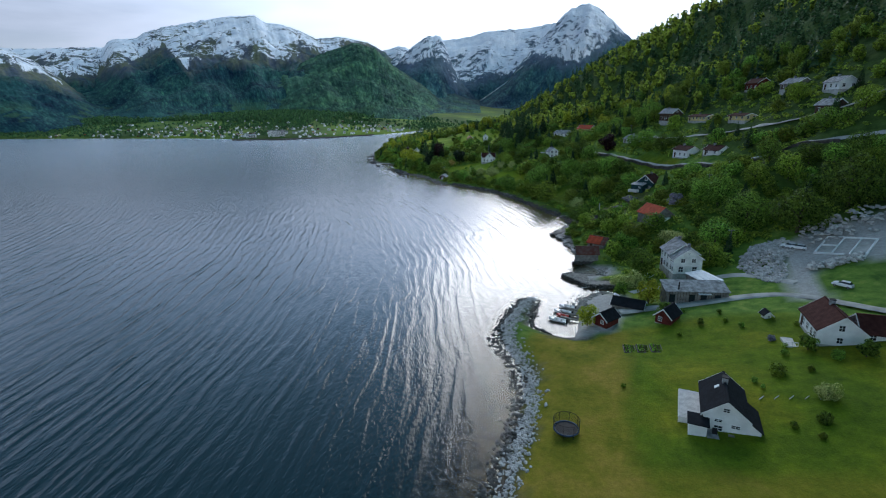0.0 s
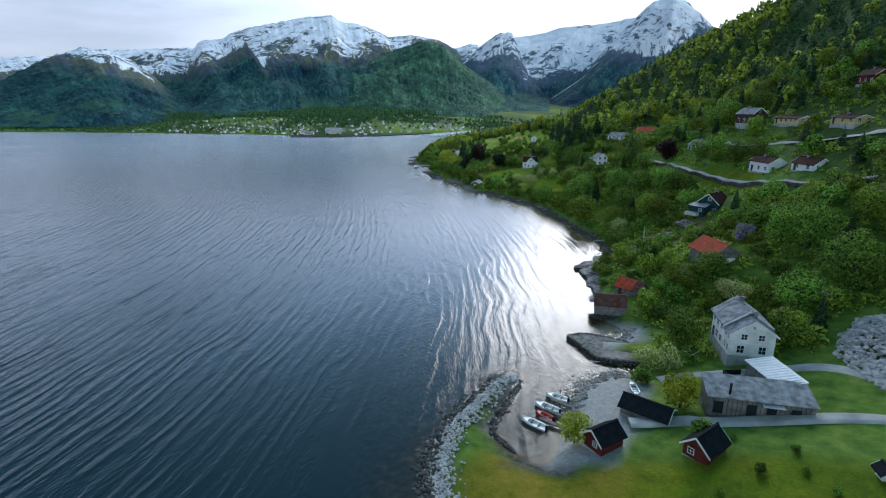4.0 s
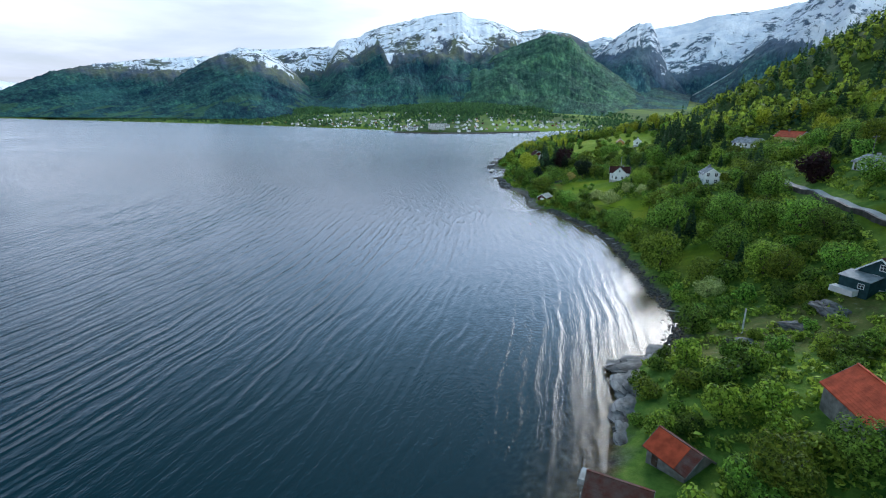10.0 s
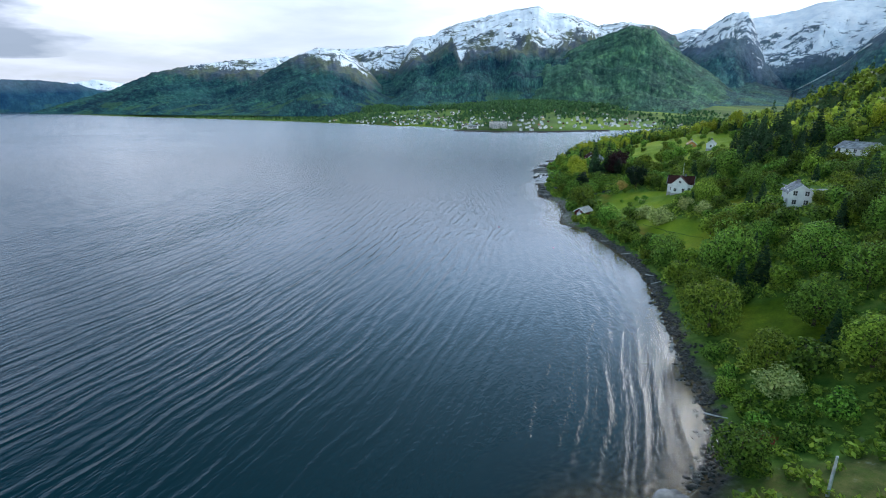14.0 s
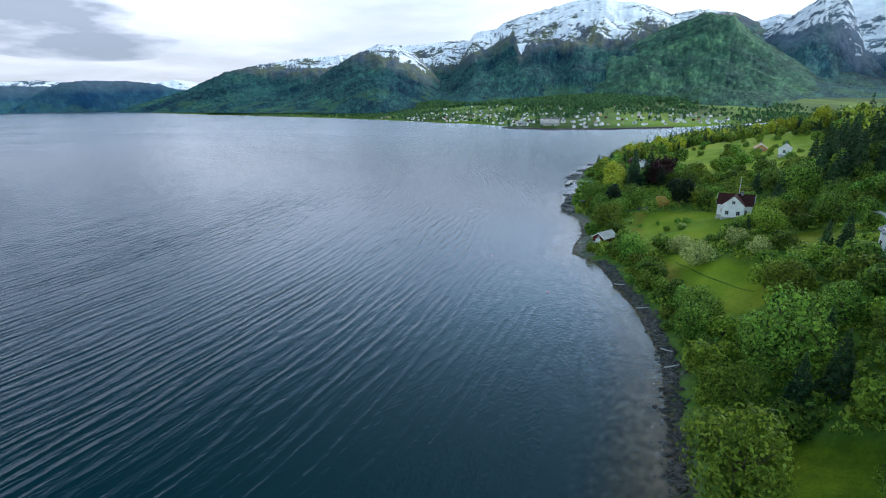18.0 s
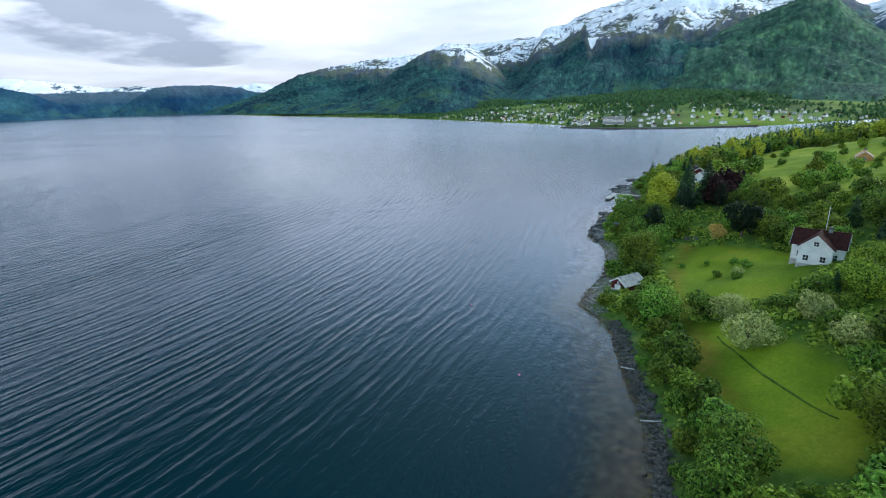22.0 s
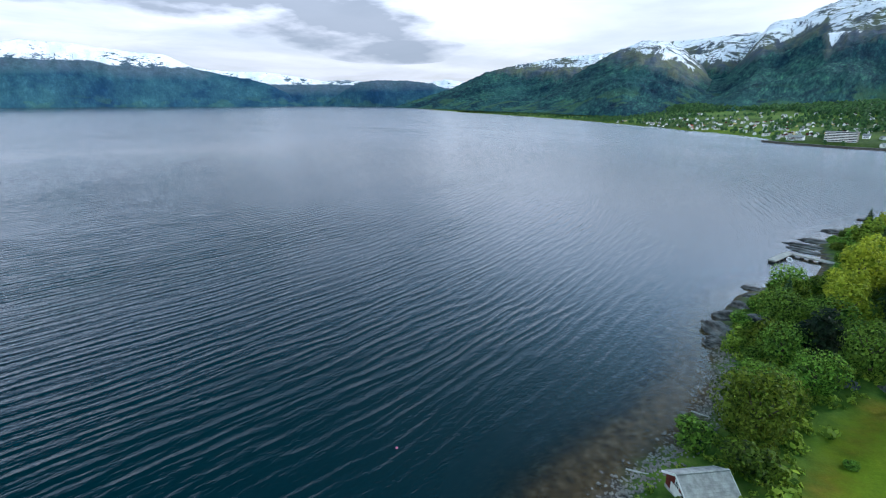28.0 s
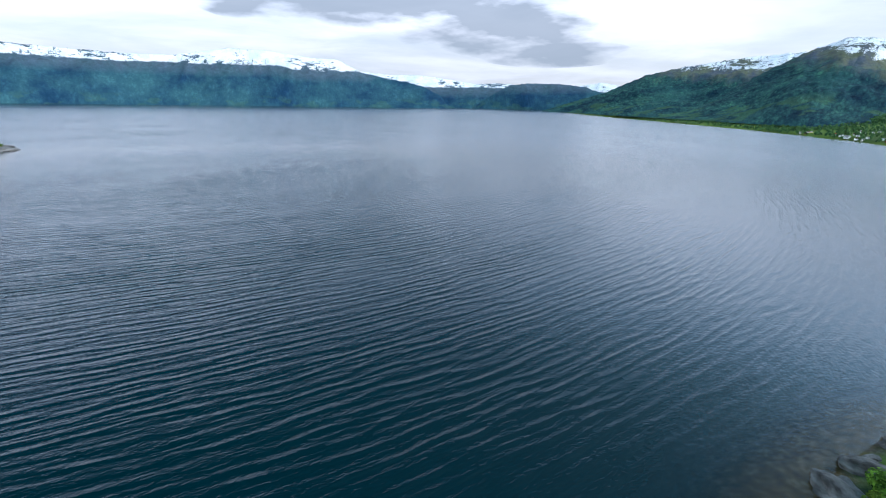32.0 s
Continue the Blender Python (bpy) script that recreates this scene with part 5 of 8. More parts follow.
# the big white house above the bay
big = gable_house("house", "large old white timber house with a grey slate roof among trees", -1.4, 158.6, 5.0, 21, 8.2, 7.4, 5.6, 3.0, "offwhite", "slate",
                  [("w", -2.2, 1.9, 1.1, 1.4), ("w", 0.0, 1.9, 1.1, 1.4), ("w", 2.2, 1.9, 1.1, 1.4), ("w", -2.2, 4.4, 1.0, 1.2), ("w", 0.2, 4.4, 1.0, 1.2), ("w", 2.4, 4.4, 1.0, 1.2),
                   ("e", -2.5, 1.9, 1.1, 1.4), ("e", 2.5, 1.9, 1.1, 1.4), ("n", -1.5, 1.9, 1.1, 1.4), ("n", 1.5, 4.4, 1.1, 1.2)])
front = gable_house("house", "gabled front of an old white timber house with slate roof", 0.45, 153.75, 5.0, 21, 7.9, 3.4, 5.1, 2.7, "offwhite", "slate",
                    [("s", -1.9, 1.9, 1.2, 1.5), ("s", 1.9, 1.9, 1.2, 1.5), ("s", -1.5, 4.5, 1.0, 1.1), ("s", 1.5, 4.5, 1.0, 1.1), ("s", 0, 6.5, 0.4, 0.5),
                     ("w", -0.9, 1.9, 0.9, 1.4), ("w", 0.6, 1.9, 0.9, 1.4), ("w", -0.9, 4.3, 0.9, 1.1), ("w", 0.6, 4.3, 0.9, 1.1)], chimney=False, door=False)
part("chimney", box(0.4, 0.6, 6.6, 1.1, 1.3, 8.9), M["slate"], front, "grey brick chimney")
part("sill_band", box(-4.0, -1.78, 3.1, 4.0, -1.7, 3.28), M["white"], front, "white horizontal trim board")

# boathouses on the rocks
bh = gable_house("boathouse", "weathered grey boathouse with a rusty red metal roof", -30.6, 170.2, 1.6, -70, 4.8, 7.2, 2.2, 1.9, "grey_wood", "rust_roof", [], trim="grey_wood", chimney=False, door=False, category="boathouse", found=0.0)
part("porch", box(-2.2, -5.0, 1.8, 0.2, -3.6, 2.7), M["lichen_roof"], bh, "small pale tin-roofed porch")
bh = gable_house("boathouse", "small boathouse with a patched rust and orange roof", -28.4, 182.4, 2.3, 74, 5.2, 6.2, 2.3, 1.9, "grey_wood", "rust_roof", [], trim="grey_wood", chimney=False, category="boathouse", found=0.0)
part("roof_patch", roof_slab(5.2, 4.2, 2.3, 1.9, -1, 0.5, 0.05, 0.24), M["orange_roof"], bh, "patch of newer orange roof tiles").matrix_basis = Matrix.Translation((0, 0.9, 0.0))
# the barn with the orange roof
ob = gable_house("barn", "old grey barn with a bright orange tiled roof", -10.8, 198.4, 10.8, 40, 7.6, 10.2, 2.8, 2.8, "grey_wood", "orange_roof",
                 [("s", -1.2, 1.2, 0.9, 1.2)], trim="grey_wood", chimney=False, door=False, category="barn", found=0.0)
part("white_wall_panel", box(0.2, -5.2, 0.2, 2.6, -5.12, 2.0), M["offwhite"], ob, "whitewashed lower gable panel")
# the dark blue-green house on the knoll
bl = gable_house("house", "dark blue-green timber house with white trim and brown roof", -16.6, 249.0, 14.9, -22, 7.4, 8.4, 3.6, 3.0, "blue", "brown_roof",
                 [("s", 0.4, 4.9, 1.0, 1.1), ("s", -0.5, 2.6, 1.0, 1.1), ("s", 2.3, 1.3, 1.1, 0.9), ("w", 1, 1.9, 1, 1.1), ("e", 0, 1.9, 1, 1.1)])
lean_to(bl, -4.9, -7.6, 0.6, -4.2, 2.4, 3.0, "blue", "grey_roof", "porch")
add_window(bl, "s", -0.8, 1.2, 1.0, 0.9, 7.4, 15.2, "white")
part("veranda", box(-5.4, -9.4, -0.9, -1.0, -7.6, 0.3), M["deck"], bl, "pale wooden veranda deck")

# houses up the hillside
gable_house("house", "long white two-storey house with a dark roof above the road", -2.6, 264.0, 28.0, 39, 6.4, 10.0, 4.0, 1.6, "white", "brown_roof")
gable_house("house", "white house with a brown tiled roof above the road", 9.6, 251.0, 30.4, 43, 6.4, 8.6, 2.8, 1.8, "white", "brown_roof")
gable_house("house", "low white house with a blue-grey roof on the slope", -29.6, 311.6, 31.0, 42, 7.5, 12.0, 2.9, 1.9, "white", "slate")
gable_house("bungalow", "long low yellow house with a brown roof at the forest edge", 3.5, 302.5, 43.6, 34, 6.4, 14.5, 2.6, 1.0, "yellow", "brown_roof", category="house")
gable_house("bungalow", "yellow bungalow with a brown roof at the forest edge", 20.0, 279.5, 44.4, 32, 6.0, 11.5, 2.6, 1.0, "yellow", "brown_roof", category="house")
gable_house("house", "dark brown chalet with a white ground floor and grey roof", -12.5, 321.5, 43.2, 48, 7.6, 9.0, 4.6, 2.4, "brown_wood", "slate")
gable_house("house", "red timber house with white trim high on the slope", 27.5, 310.5, 58.6, 26, 7.0, 10.5, 3.8, 2.2, "red", "brown_roof")
gable_house("house", "white house with a blue-grey roof high on the slope", 51.0, 259.0, 57.0, 20, 7.0, 10.0, 3.4, 2.0, "white", "slate")
gable_house("house", "dark timber house with a grey roof high on the slope", 46.5, 244.5, 48.0, 30, 6.6, 8.0, 3.6, 2.2, "brown_wood", "slate")
gable_house("house", "grey house with a dark roof among the trees", 40.0, 284.0, 58.0, 30, 8.0, 10.0, 3.0, 2.2, "grey_wood", "slate")
gable_house("house", "cream house with an orange-red tiled roof at the forest edge", -72.0, 392.0, 32.0, 70, 8.0, 11.0, 4.2, 2.2, "yellow", "orange_roof")
gable_house("house", "low grey house with a slate roof at the forest edge", -90.5, 397.0, 29.5, 70, 8.0, 12.0, 2.9, 2.0, "white", "slate")
gable_house("house", "tall white timber house with a grey slate roof", -82.6, 329.8, 19.6, 36, 5.8, 7.0, 4.7, 2.1, "white", "slate")
wh = gable_house("house", "white villa with a dark red-brown tiled roof in a garden", -143.4, 371.2, 11.0, -61, 6.8, 10.0, 4.4, 2.7, "white", "brown_roof")
wg = gable_house("house_wing", "white gabled villa wing with a red-brown tiled roof", -142.0, 368.4, 11.0, 29, 6.4, 6.6, 4.4, 2.9, "white", "brown_roof", chimney=False, door=False)
gable_house("house", "white farmhouse with a grey roof at the wood's edge", -178.5, 456.5, 22.6, 25, 4.6, 5.4, 3.2, 1.9, "white", "slate")
gable_house("house", "small ochre house on the green slope", -206.0, 483.0, 19.8, 35, 5.4, 6.5, 2.8, 2.0, "ochre", "ochre", ribs=False)
gable_house("house", "small red-roofed house among headland trees", -262.0, 452.0, 8.6, 60, 7.0, 8.0, 3.2, 2.2, "red", "brown_roof")
gable_house("house", "small white house among headland trees", -246.0, 440.0, 9.0, 20, 6.0, 7.0, 3.2, 2.2, "white", "slate")
hut = gable_house("beach_hut", "small red-brown beach hut with a pale lichened slate roof", -165.4, 334.8, 1.5, 9, 4.8, 6.4, 2.0, 1.5, "red", "lichen_roof",
                  [("s", 0.0, 2.0, 0.7, 0.8)], chimney=False, door=False, category="hut", found=0.2)
part("boat_door", box(-1.2, -3.3, 0.2, 1.2, -3.21, 1.5), M["offwhite"], hut, "pale double doors facing the sea")

# ---------------------------------------------------------------- roads and paths
ROADS = {
    "road_lower": ([(-106, 374), (-96, 362), (-78, 345), (-62, 330), (-50, 310), (-37, 292), (-25.4, 279), (-15, 267), (-2.6, 249), (16, 232), (45, 214), (110, 190)], 2.4, "asphalt", "worn grey asphalt road along the hillside"),
    "road_upper": ([(-20, 309), (-14, 296), (-7, 286), (2, 282), (10.3, 277.5), (22.5, 260.7), (33, 249), (60, 235)], 2.6, "gravel", "pale gravel road past the upper houses"),
    "track_farm": ([(-14, 122.5), (-6, 127), (3.4, 130.6), (12.8, 136), (21, 139.6), (27, 137.5), (34, 126), (60, 108), (120, 70)], 2.8, "gravel", "pale gravel farm track beside the barn"),
    "track_quarry": ([(-13, 141), (-6, 147.5), (4, 149.5), (11, 154), (16, 153), (21.2, 148), (26, 144)], 3.0, "gravel", "pale gravel track behind the barn"),
}


def strip(name, line, width, mat, label, lift=0.16):
    pts = np.array(line, float)
    seg = np.r_[0, np.cumsum(np.hypot(*np.diff(pts, axis=0).T))]
    t = np.arange(0, seg[-1], 1.6)
    c = np.stack([np.interp(t, seg, pts[:, 0]), np.interp(t, seg, pts[:, 1])], -1)
    ker = np.ones(15) / 15 if len(t) > 60 else np.ones(9) / 9
    edge = len(ker) // 2
    c[edge:-edge] = np.stack([np.convolve(c[:, k], ker, "valid") for k in (0, 1)], -1)
    way = np.gradient(c, axis=0)
    way /= np.linalg.norm(way, axis=1)[:, None]
    side = np.stack([way[:, 1], -way[:, 0]], -1)
    offs = np.linspace(-0.5, 0.5, 7)
    wide = width * (1 + 0.02 * np.sin(t * 0.7))[:, None, None]
    p = c[:, None] + side[:, None] * (offs[None, :, None] * wide)
    z = height(p[..., 0], p[..., 1]) + lift
    mid = height(c[:, 0], c[:, 1]) + lift
    if len(mid) > 60:
        even = np.convolve(np.pad(mid, 12, "edge"), np.ones(25) / 25, "valid")
        z = np.maximum(z * 0.2 + even[:, None] * 0.8 + 0.25, z)
    else:
        z = np.maximum(z * 0.4 + mid[:, None] * 0.6, z - 0.5)
    z[:, (0, -1)] -= 0.35
    v = np.concatenate([p, z[..., None]], -1).reshape(-1, 3)
    k = len(offs)
    faces = [(i * k + j, i * k + j + 1, (i + 1) * k + j + 1, (i + 1) * k + j) for i in range(len(t) - 1) for j in range(k - 1)]
    tagged(new(name, mesh_from(name, v.tolist(), faces, M[mat], True)), label, "road", kind="structure")


for name, (line, width, mat, label) in ROADS.items():
    strip(name, line, width, mat, label)


def retaining_wall(line, away, drop):
    """A dry stone wall that holds the road up on its lower side: a row of squared blocks on a battered face."""
    root = tagged(new("retaining_wall"), "dark dry stone retaining wall below the hillside road", "wall", kind="structure")
    pts = np.array(line, float)
    seg = np.r_[0, np.cumsum(np.hypot(*np.diff(pts, axis=0).T))]
    t = np.arange(0, seg[-1], 1.6)
    c = np.stack([np.interp(t, seg, pts[:, 0]), np.interp(t, seg, pts[:, 1])], -1)
    ker = np.ones(9) / 9
    c[4:-4] = np.stack([np.convolve(c[:, k], ker, "valid") for k in (0, 1)], -1)
    way = np.gradient(c, axis=0)
    way /= np.linalg.norm(way, axis=1)[:, None]
    side = np.stack([way[:, 1], -way[:, 0]], -1)
    a, b = c + side * away, c + side * (away + math.copysign(0.5, away))
    top = height(c[:, 0], c[:, 1]) + 0.5
    rk = random.Random(3)
    for k in range(len(t) - 1):
        bm = bmesh.new()
        lo = drop + rk.uniform(-0.15, 0.15)
        corners = [(*a[k], top[k]), (*a[k + 1], top[k + 1]), (*b[k + 1], top[k + 1] - 0.1), (*b[k], top[k] - 0.1)]
        up = [bm.verts.new((x, y, z + rk.uniform(-0.06, 0.06))) for x, y, z in corners]
        down = [bm.verts.new((x, y, z - lo)) for x, y, z in corners]
        bm.faces.new(up), bm.faces.new(down[::-1])
        for q in range(4):
            bm.faces.new((up[q], down[q], down[(q + 1) % 4], up[(q + 1) % 4]))
        bmesh.ops.recalc_face_normals(bm, faces=bm.faces[:])
        part("block", bm, M["dark_stone"], root)


lower = ROADS["road_lower"][0]
mid_x, mid_y = lower[6][0] - lower[5][0], lower[6][1] - lower[5][1]
right_lower = ground_at(lower[5][0] + mid_y * 0.3, lower[5][1] - mid_x * 0.3) < ground_at(lower[5][0] - mid_y * 0.3, lower[5][1] + mid_x * 0.3)
retaining_wall(lower[3:11], 1.2 if right_lower else -1.2, 1.4)
strip("ditch", [(-131, 328.6), (-128.1, 327.0), (-117.6, 322.7), (-110.5, 320.8), (-104.6, 319.9), (-98, 319)], 0.5, "ditch", "dark overgrown drainage ditch across the lawn", 0.05)

# ---------------------------------------------------------------- trees
def leaf_quads(centres, normals, size, spin, wide=0.6):
    """Separate diamond-shaped leaf clumps."""
    k = len(centres)
    n = normals / np.linalg.norm(normals, axis=1)[:, None]
    ref = np.where(np.abs(n[:, 2:3]) < 0.9, np.array([[0, 0, 1.0]]), np.array([[1.0, 0, 0]]))
    a = np.cross(n, ref)
    a /= np.linalg.norm(a, axis=1)[:, None]
    b = np.cross(n, a)
    c, s = np.cos(spin)[:, None], np.sin(spin)[:, None]
    a, b = a * c + b * s, b * c - a * s
    size = size[:, None]
    v = np.stack([centres - a * size, centres - b * size * wide + n * size * 0.18, centres + a * size, centres + b * size * wide + n * size * 0.18], 1)
    return v.reshape(-1, 3), np.arange(4 * k).reshape(k, 4)


def broad_crown(rng, count=900, blobs=16, leaf=0.1, squash=0.85, centre=1.25, skirt=0.0):
    """Leaf clumps on many overlapping lobes; skirt draws some lobes down towards the ground."""
    pos, rad = [], []
    for i in range(blobs):
        while True:
            p = rng.uniform(-1, 1, 3)
            if 0.3 < np.linalg.norm(p) < 1:
                break
        p = p * (0.68, 0.68, 0.6)
        if skirt and i % 3 == 0:
            p[2] = -abs(p[2]) - skirt * rng.uniform(0.5, 1.0)
        pos.append(p), rad.append(rng.uniform(0.26, 0.44))
    pos.append(np.array([0, 0, -0.1])), rad.append(0.55)
    pos, rad = np.array(pos), np.array(rad)
    pick = rng.choice(len(pos), count * 2, p=rad ** 2 / (rad ** 2).sum())
    n = rng.normal(size=(count * 2, 3))
    n /= np.linalg.norm(n, axis=1)[:, None]
    c = pos[pick] + n * (rad[pick] * rng.uniform(0.8, 1.12, count * 2))[:, None]
    inside = np.array([(np.linalg.norm(q - pos, axis=1) < rad * 0.78).any() for q in c])
    c, n = c[~inside][:count], n[~inside][:count]
    n = n + rng.normal(scale=0.32, size=n.shape) + (0, 0, 0.15)
    size = rng.uniform(0.55, 1.35, len(c)) * leaf
    core = max(90, count // 12)
    cc = pos[rng.integers(0, len(pos), core)] + rng.normal(scale=0.1, size=(core, 3))
    c, n, size = np.r_[c, cc], np.r_[n, rng.normal(size=(core, 3))], np.r_[size, np.full(core, min(0.2, leaf * 2.2))]
    c = c * (1, 1, squash) + (0, 0, centre)
    return leaf_quads(c, n, size, rng.uniform(0, 6.28, len(c)))


def cone_crown(rng, count=800, tall=3.6, leaf=0.12, low=0.25):
    t = rng.uniform(0, 1, count) ** 0.75
    t = 1 - t
    tier = np.round(t * 14) / 14 + rng.normal(scale=0.012, size=count)
    r = (1 - t) ** 0.8 * (0.72 + 0.28 * rng.random(count)) * (0.8 + 0.2 * np.sin(t * 14 * 6.28))
    a = rng.uniform(0, 6.28, count)
    c = np.stack([np.cos(a) * r, np.sin(a) * r, low + (tall - low) * tier - r * 0.25], -1)
    n = np.stack([np.cos(a) * 0.7, np.sin(a) * 0.7, np.full(count, 0.7)], -1) + rng.normal(scale=0.3, size=(count, 3))
    return leaf_quads(c, n, rng.uniform(0.7, 1.3, count) * leaf * (0.6 + 0.8 * (1 - t)), rng.uniform(0, 6.28, count))


def trunk_mesh(rng, tall, thick, limbs=4):
    lean = rng.normal(scale=0.05, size=2)
    bm = tube([(0, 0, -0.25), (lean[0] * 0.4, lean[1] * 0.4, tall * 0.45), (lean[0], lean[1], tall)], [thick, thick * 0.75, thick * 0.3], 6)
    for i in range(limbs):
        a, z = rng.uniform(0, 6.28), tall * rng.uniform(0.4, 0.75)
        reach = rng.uniform(0.35, 0.6)
        tube([(lean[0] * z / tall, lean[1] * z / tall, z), (math.cos(a) * reach * 0.5, math.sin(a) * reach * 0.5, z + 0.3), (math.cos(a) * reach, math.sin(a) * reach, z + 0.65)],
             [thick * 0.5, thick * 0.35, thick * 0.12], 5, bm)
    me = bpy.data.meshes.new("trunk")
    bm.to_mesh(me), bm.free()
    me.materials.append(M["bark"])
    return me


TREES = {}


def tree_kind(key, name, label, leaf, maker, trunk_tall, category="tree", variants=2, thick=0.07):
    TREES[key] = []
    for i in range(variants):
        rng = np.random.default_rng(sum(map(ord, key)) * 7 + i)
        v, f = maker(rng)
        crown = mesh_from("crown", v.tolist(), f.tolist(), LEAF[leaf])
        TREES[key].append((name, label, category, trunk_mesh(rng, trunk_tall, thick), crown))


tree_kind("m", "ash_tree", "rounded broadleaf tree in full dark green leaf", "mid", lambda r: broad_crown(r, 900, 22, 0.098, 0.92, 0.95, 0.25), 0.9, variants=5)
tree_kind("l", "birch_tree", "rounded broadleaf tree in fresh light green leaf", "light", lambda r: broad_crown(r, 900, 22, 0.096, 0.95, 0.98, 0.25), 0.9, variants=4)
tree_kind("y", "maple_tree", "tall tree in yellow-green spring leaf", "lime", lambda r: broad_crown(r, 1300, 24, 0.08, 1.25, 1.3, 0.3), 1.2, variants=3)
tree_kind("g", "flowering_bush", "grey-green flowering shrub with pale blossom", "grey", lambda r: broad_crown(r, 1200, 24, 0.075, 0.8, 0.62, 0.1), 0.5, "bush", 2, 0.05)
tree_kind("b", "bush", "dense low green bush", "mid", lambda r: broad_crown(r, 1150, 22, 0.078, 0.8, 0.55, 0.1), 0.4, "bush", 4, 0.05)
tree_kind("k", "shrub", "fresh light green bush", "light", lambda r: broad_crown(r, 1150, 22, 0.078, 0.85, 0.58, 0.1), 0.4, "bush", 3, 0.05)
tree_kind("d", "spruce_tree", "dark green spruce with a pointed crown", "dark", lambda r: cone_crown(r, 520, 3.6, 0.15), 1.6, variants=3)
tree_kind("p", "pine_tree", "large dark pine with a broad rounded crown", "pine", lambda r: broad_crown(r, 1200, 20, 0.09, 1.1, 1.35, 0.3), 1.3, variants=2)
tree_kind("c", "copper_beech", "copper beech with dark purple-brown leaves", "copper", lambda r: broad_crown(r, 1200, 20, 0.09, 1.05, 1.1, 0.2), 1.1, variants=1)
tree_kind("o", "ornamental_tree", "ornamental tree with golden orange leaves", "gold", lambda r: broad_crown(r, 900, 16, 0.1, 1.05, 1.05, 0.2), 1.0, variants=1)
tree_kind("v", "lilac_bush", "lilac bush in pale purple bloom", "lilac", lambda r: broad_crown(r, 900, 18, 0.09, 0.8, 0.62, 0.1), 0.5, "bush", 1, 0.05)
tree_kind("e", "cypress_tree", "tall columnar blue-green cypress", "pine", lambda r: broad_crown(r, 1500, 26, 0.085, 2.0, 1.9, 0.2), 0.6, variants=1)
# the large trees that the flight passes close by, with finer foliage
tree_kind("M", "ash_tree", "large rounded broadleaf tree in full dark green leaf", "mid", lambda r: broad_crown(r, 3800, 40, 0.046, 0.92, 0.95, 0.25), 0.9, variants=4)
tree_kind("L", "birch_tree", "large rounded broadleaf tree in fresh light green leaf", "light", lambda r: broad_crown(r, 3800, 40, 0.046, 0.95, 0.98, 0.25), 0.9, variants=3)
tree_kind("G", "flowering_bush", "large round bush covered in pale blossom", "grey", lambda r: broad_crown(r, 2600, 30, 0.05, 0.8, 0.62, 0.1), 0.5, "bush", 2, 0.05)
tree_kind("W", "ash_tree", "huge spreading broadleaf tree in dense dark leaf", "mid", lambda r: broad_crown(r, 6500, 48, 0.036, 0.9, 0.92, 0.25), 0.9, variants=2)
# trees farther up the hill and out on the headland, with coarser foliage
tree_kind("m far", "ash_tree", "rounded broadleaf tree in full dark green leaf", "mid", lambda r: broad_crown(r, 480, 20, 0.125, 0.95, 0.95, 0.25), 0.9, variants=5)
tree_kind("l far", "birch_tree", "rounded broadleaf tree in fresh light green leaf", "light", lambda r: broad_crown(r, 480, 20, 0.125, 1.0, 0.98, 0.25), 0.9, variants=4)
tree_kind("y far", "maple_tree", "tall tree in yellow-green spring leaf", "lime", lambda r: broad_crown(r, 520, 20, 0.12, 1.25, 1.3, 0.3), 1.2, variants=3)
PLACED = []


def plant(key, x, y, r, z=None, stretch=1.0):
    key = "W" if r > 6.2 and key == "m" and y < 330 else key.upper() if r >= 4.2 and key in "mlg" and y < 400 else key
    key = key + " far" if key in "mly" and (y > 430 or x > 0.3 * y - 45) else key
    name, label, category, trunk, crown = random.choice(TREES[key])
    root = new(name)
    root.matrix_basis = Matrix.LocRotScale((x, y, (ground_at(x, y) if z is None else z)), Euler((0, 0, random.uniform(0, 6.28))),
                                           (r, r, r * stretch * random.uniform(0.92, 1.1)))
    tagged(root, label, category)
    for n, me in (("trunk", trunk), ("crown", crown)):
        ob = new(n, me)
        ob.parent = root
    PLACED.append((x, y, r))


random.seed(4)
# trees that stand out, stretch by stretch along the shore
HARBOUR = {"y": [(-20.5, 115.2, 2.6), (-7.8, 131.0, 3.3)], "m": [(-3.2, 122.3, 2.2), (5.7, 162.0, 3.8), (-15.7, 138.6, 2.2), (-12.1, 158.1, 4.4), (8.6, 174.1, 5.6), (9.3, 197.6, 6.7), (17.2, 181.0, 7.5), (29.4, 173.5, 8), (42.1, 180.8, 8.8)],
           "l": [(6.9, 160.5, 4.5), (-22.4, 171.8, 3.4), (-21.9, 196.4, 3.3), (-15.1, 189.2, 3.2)],
           "g": [(-16.8, 148.8, 3.2), (-12.5, 146.9, 3.4), (-5.4, 182.1, 3.4), (-3.6, 178.6, 4.2)], "v": [(-4.5, 205.5, 3.4)], "k": [(16, 96, 1.8)]}
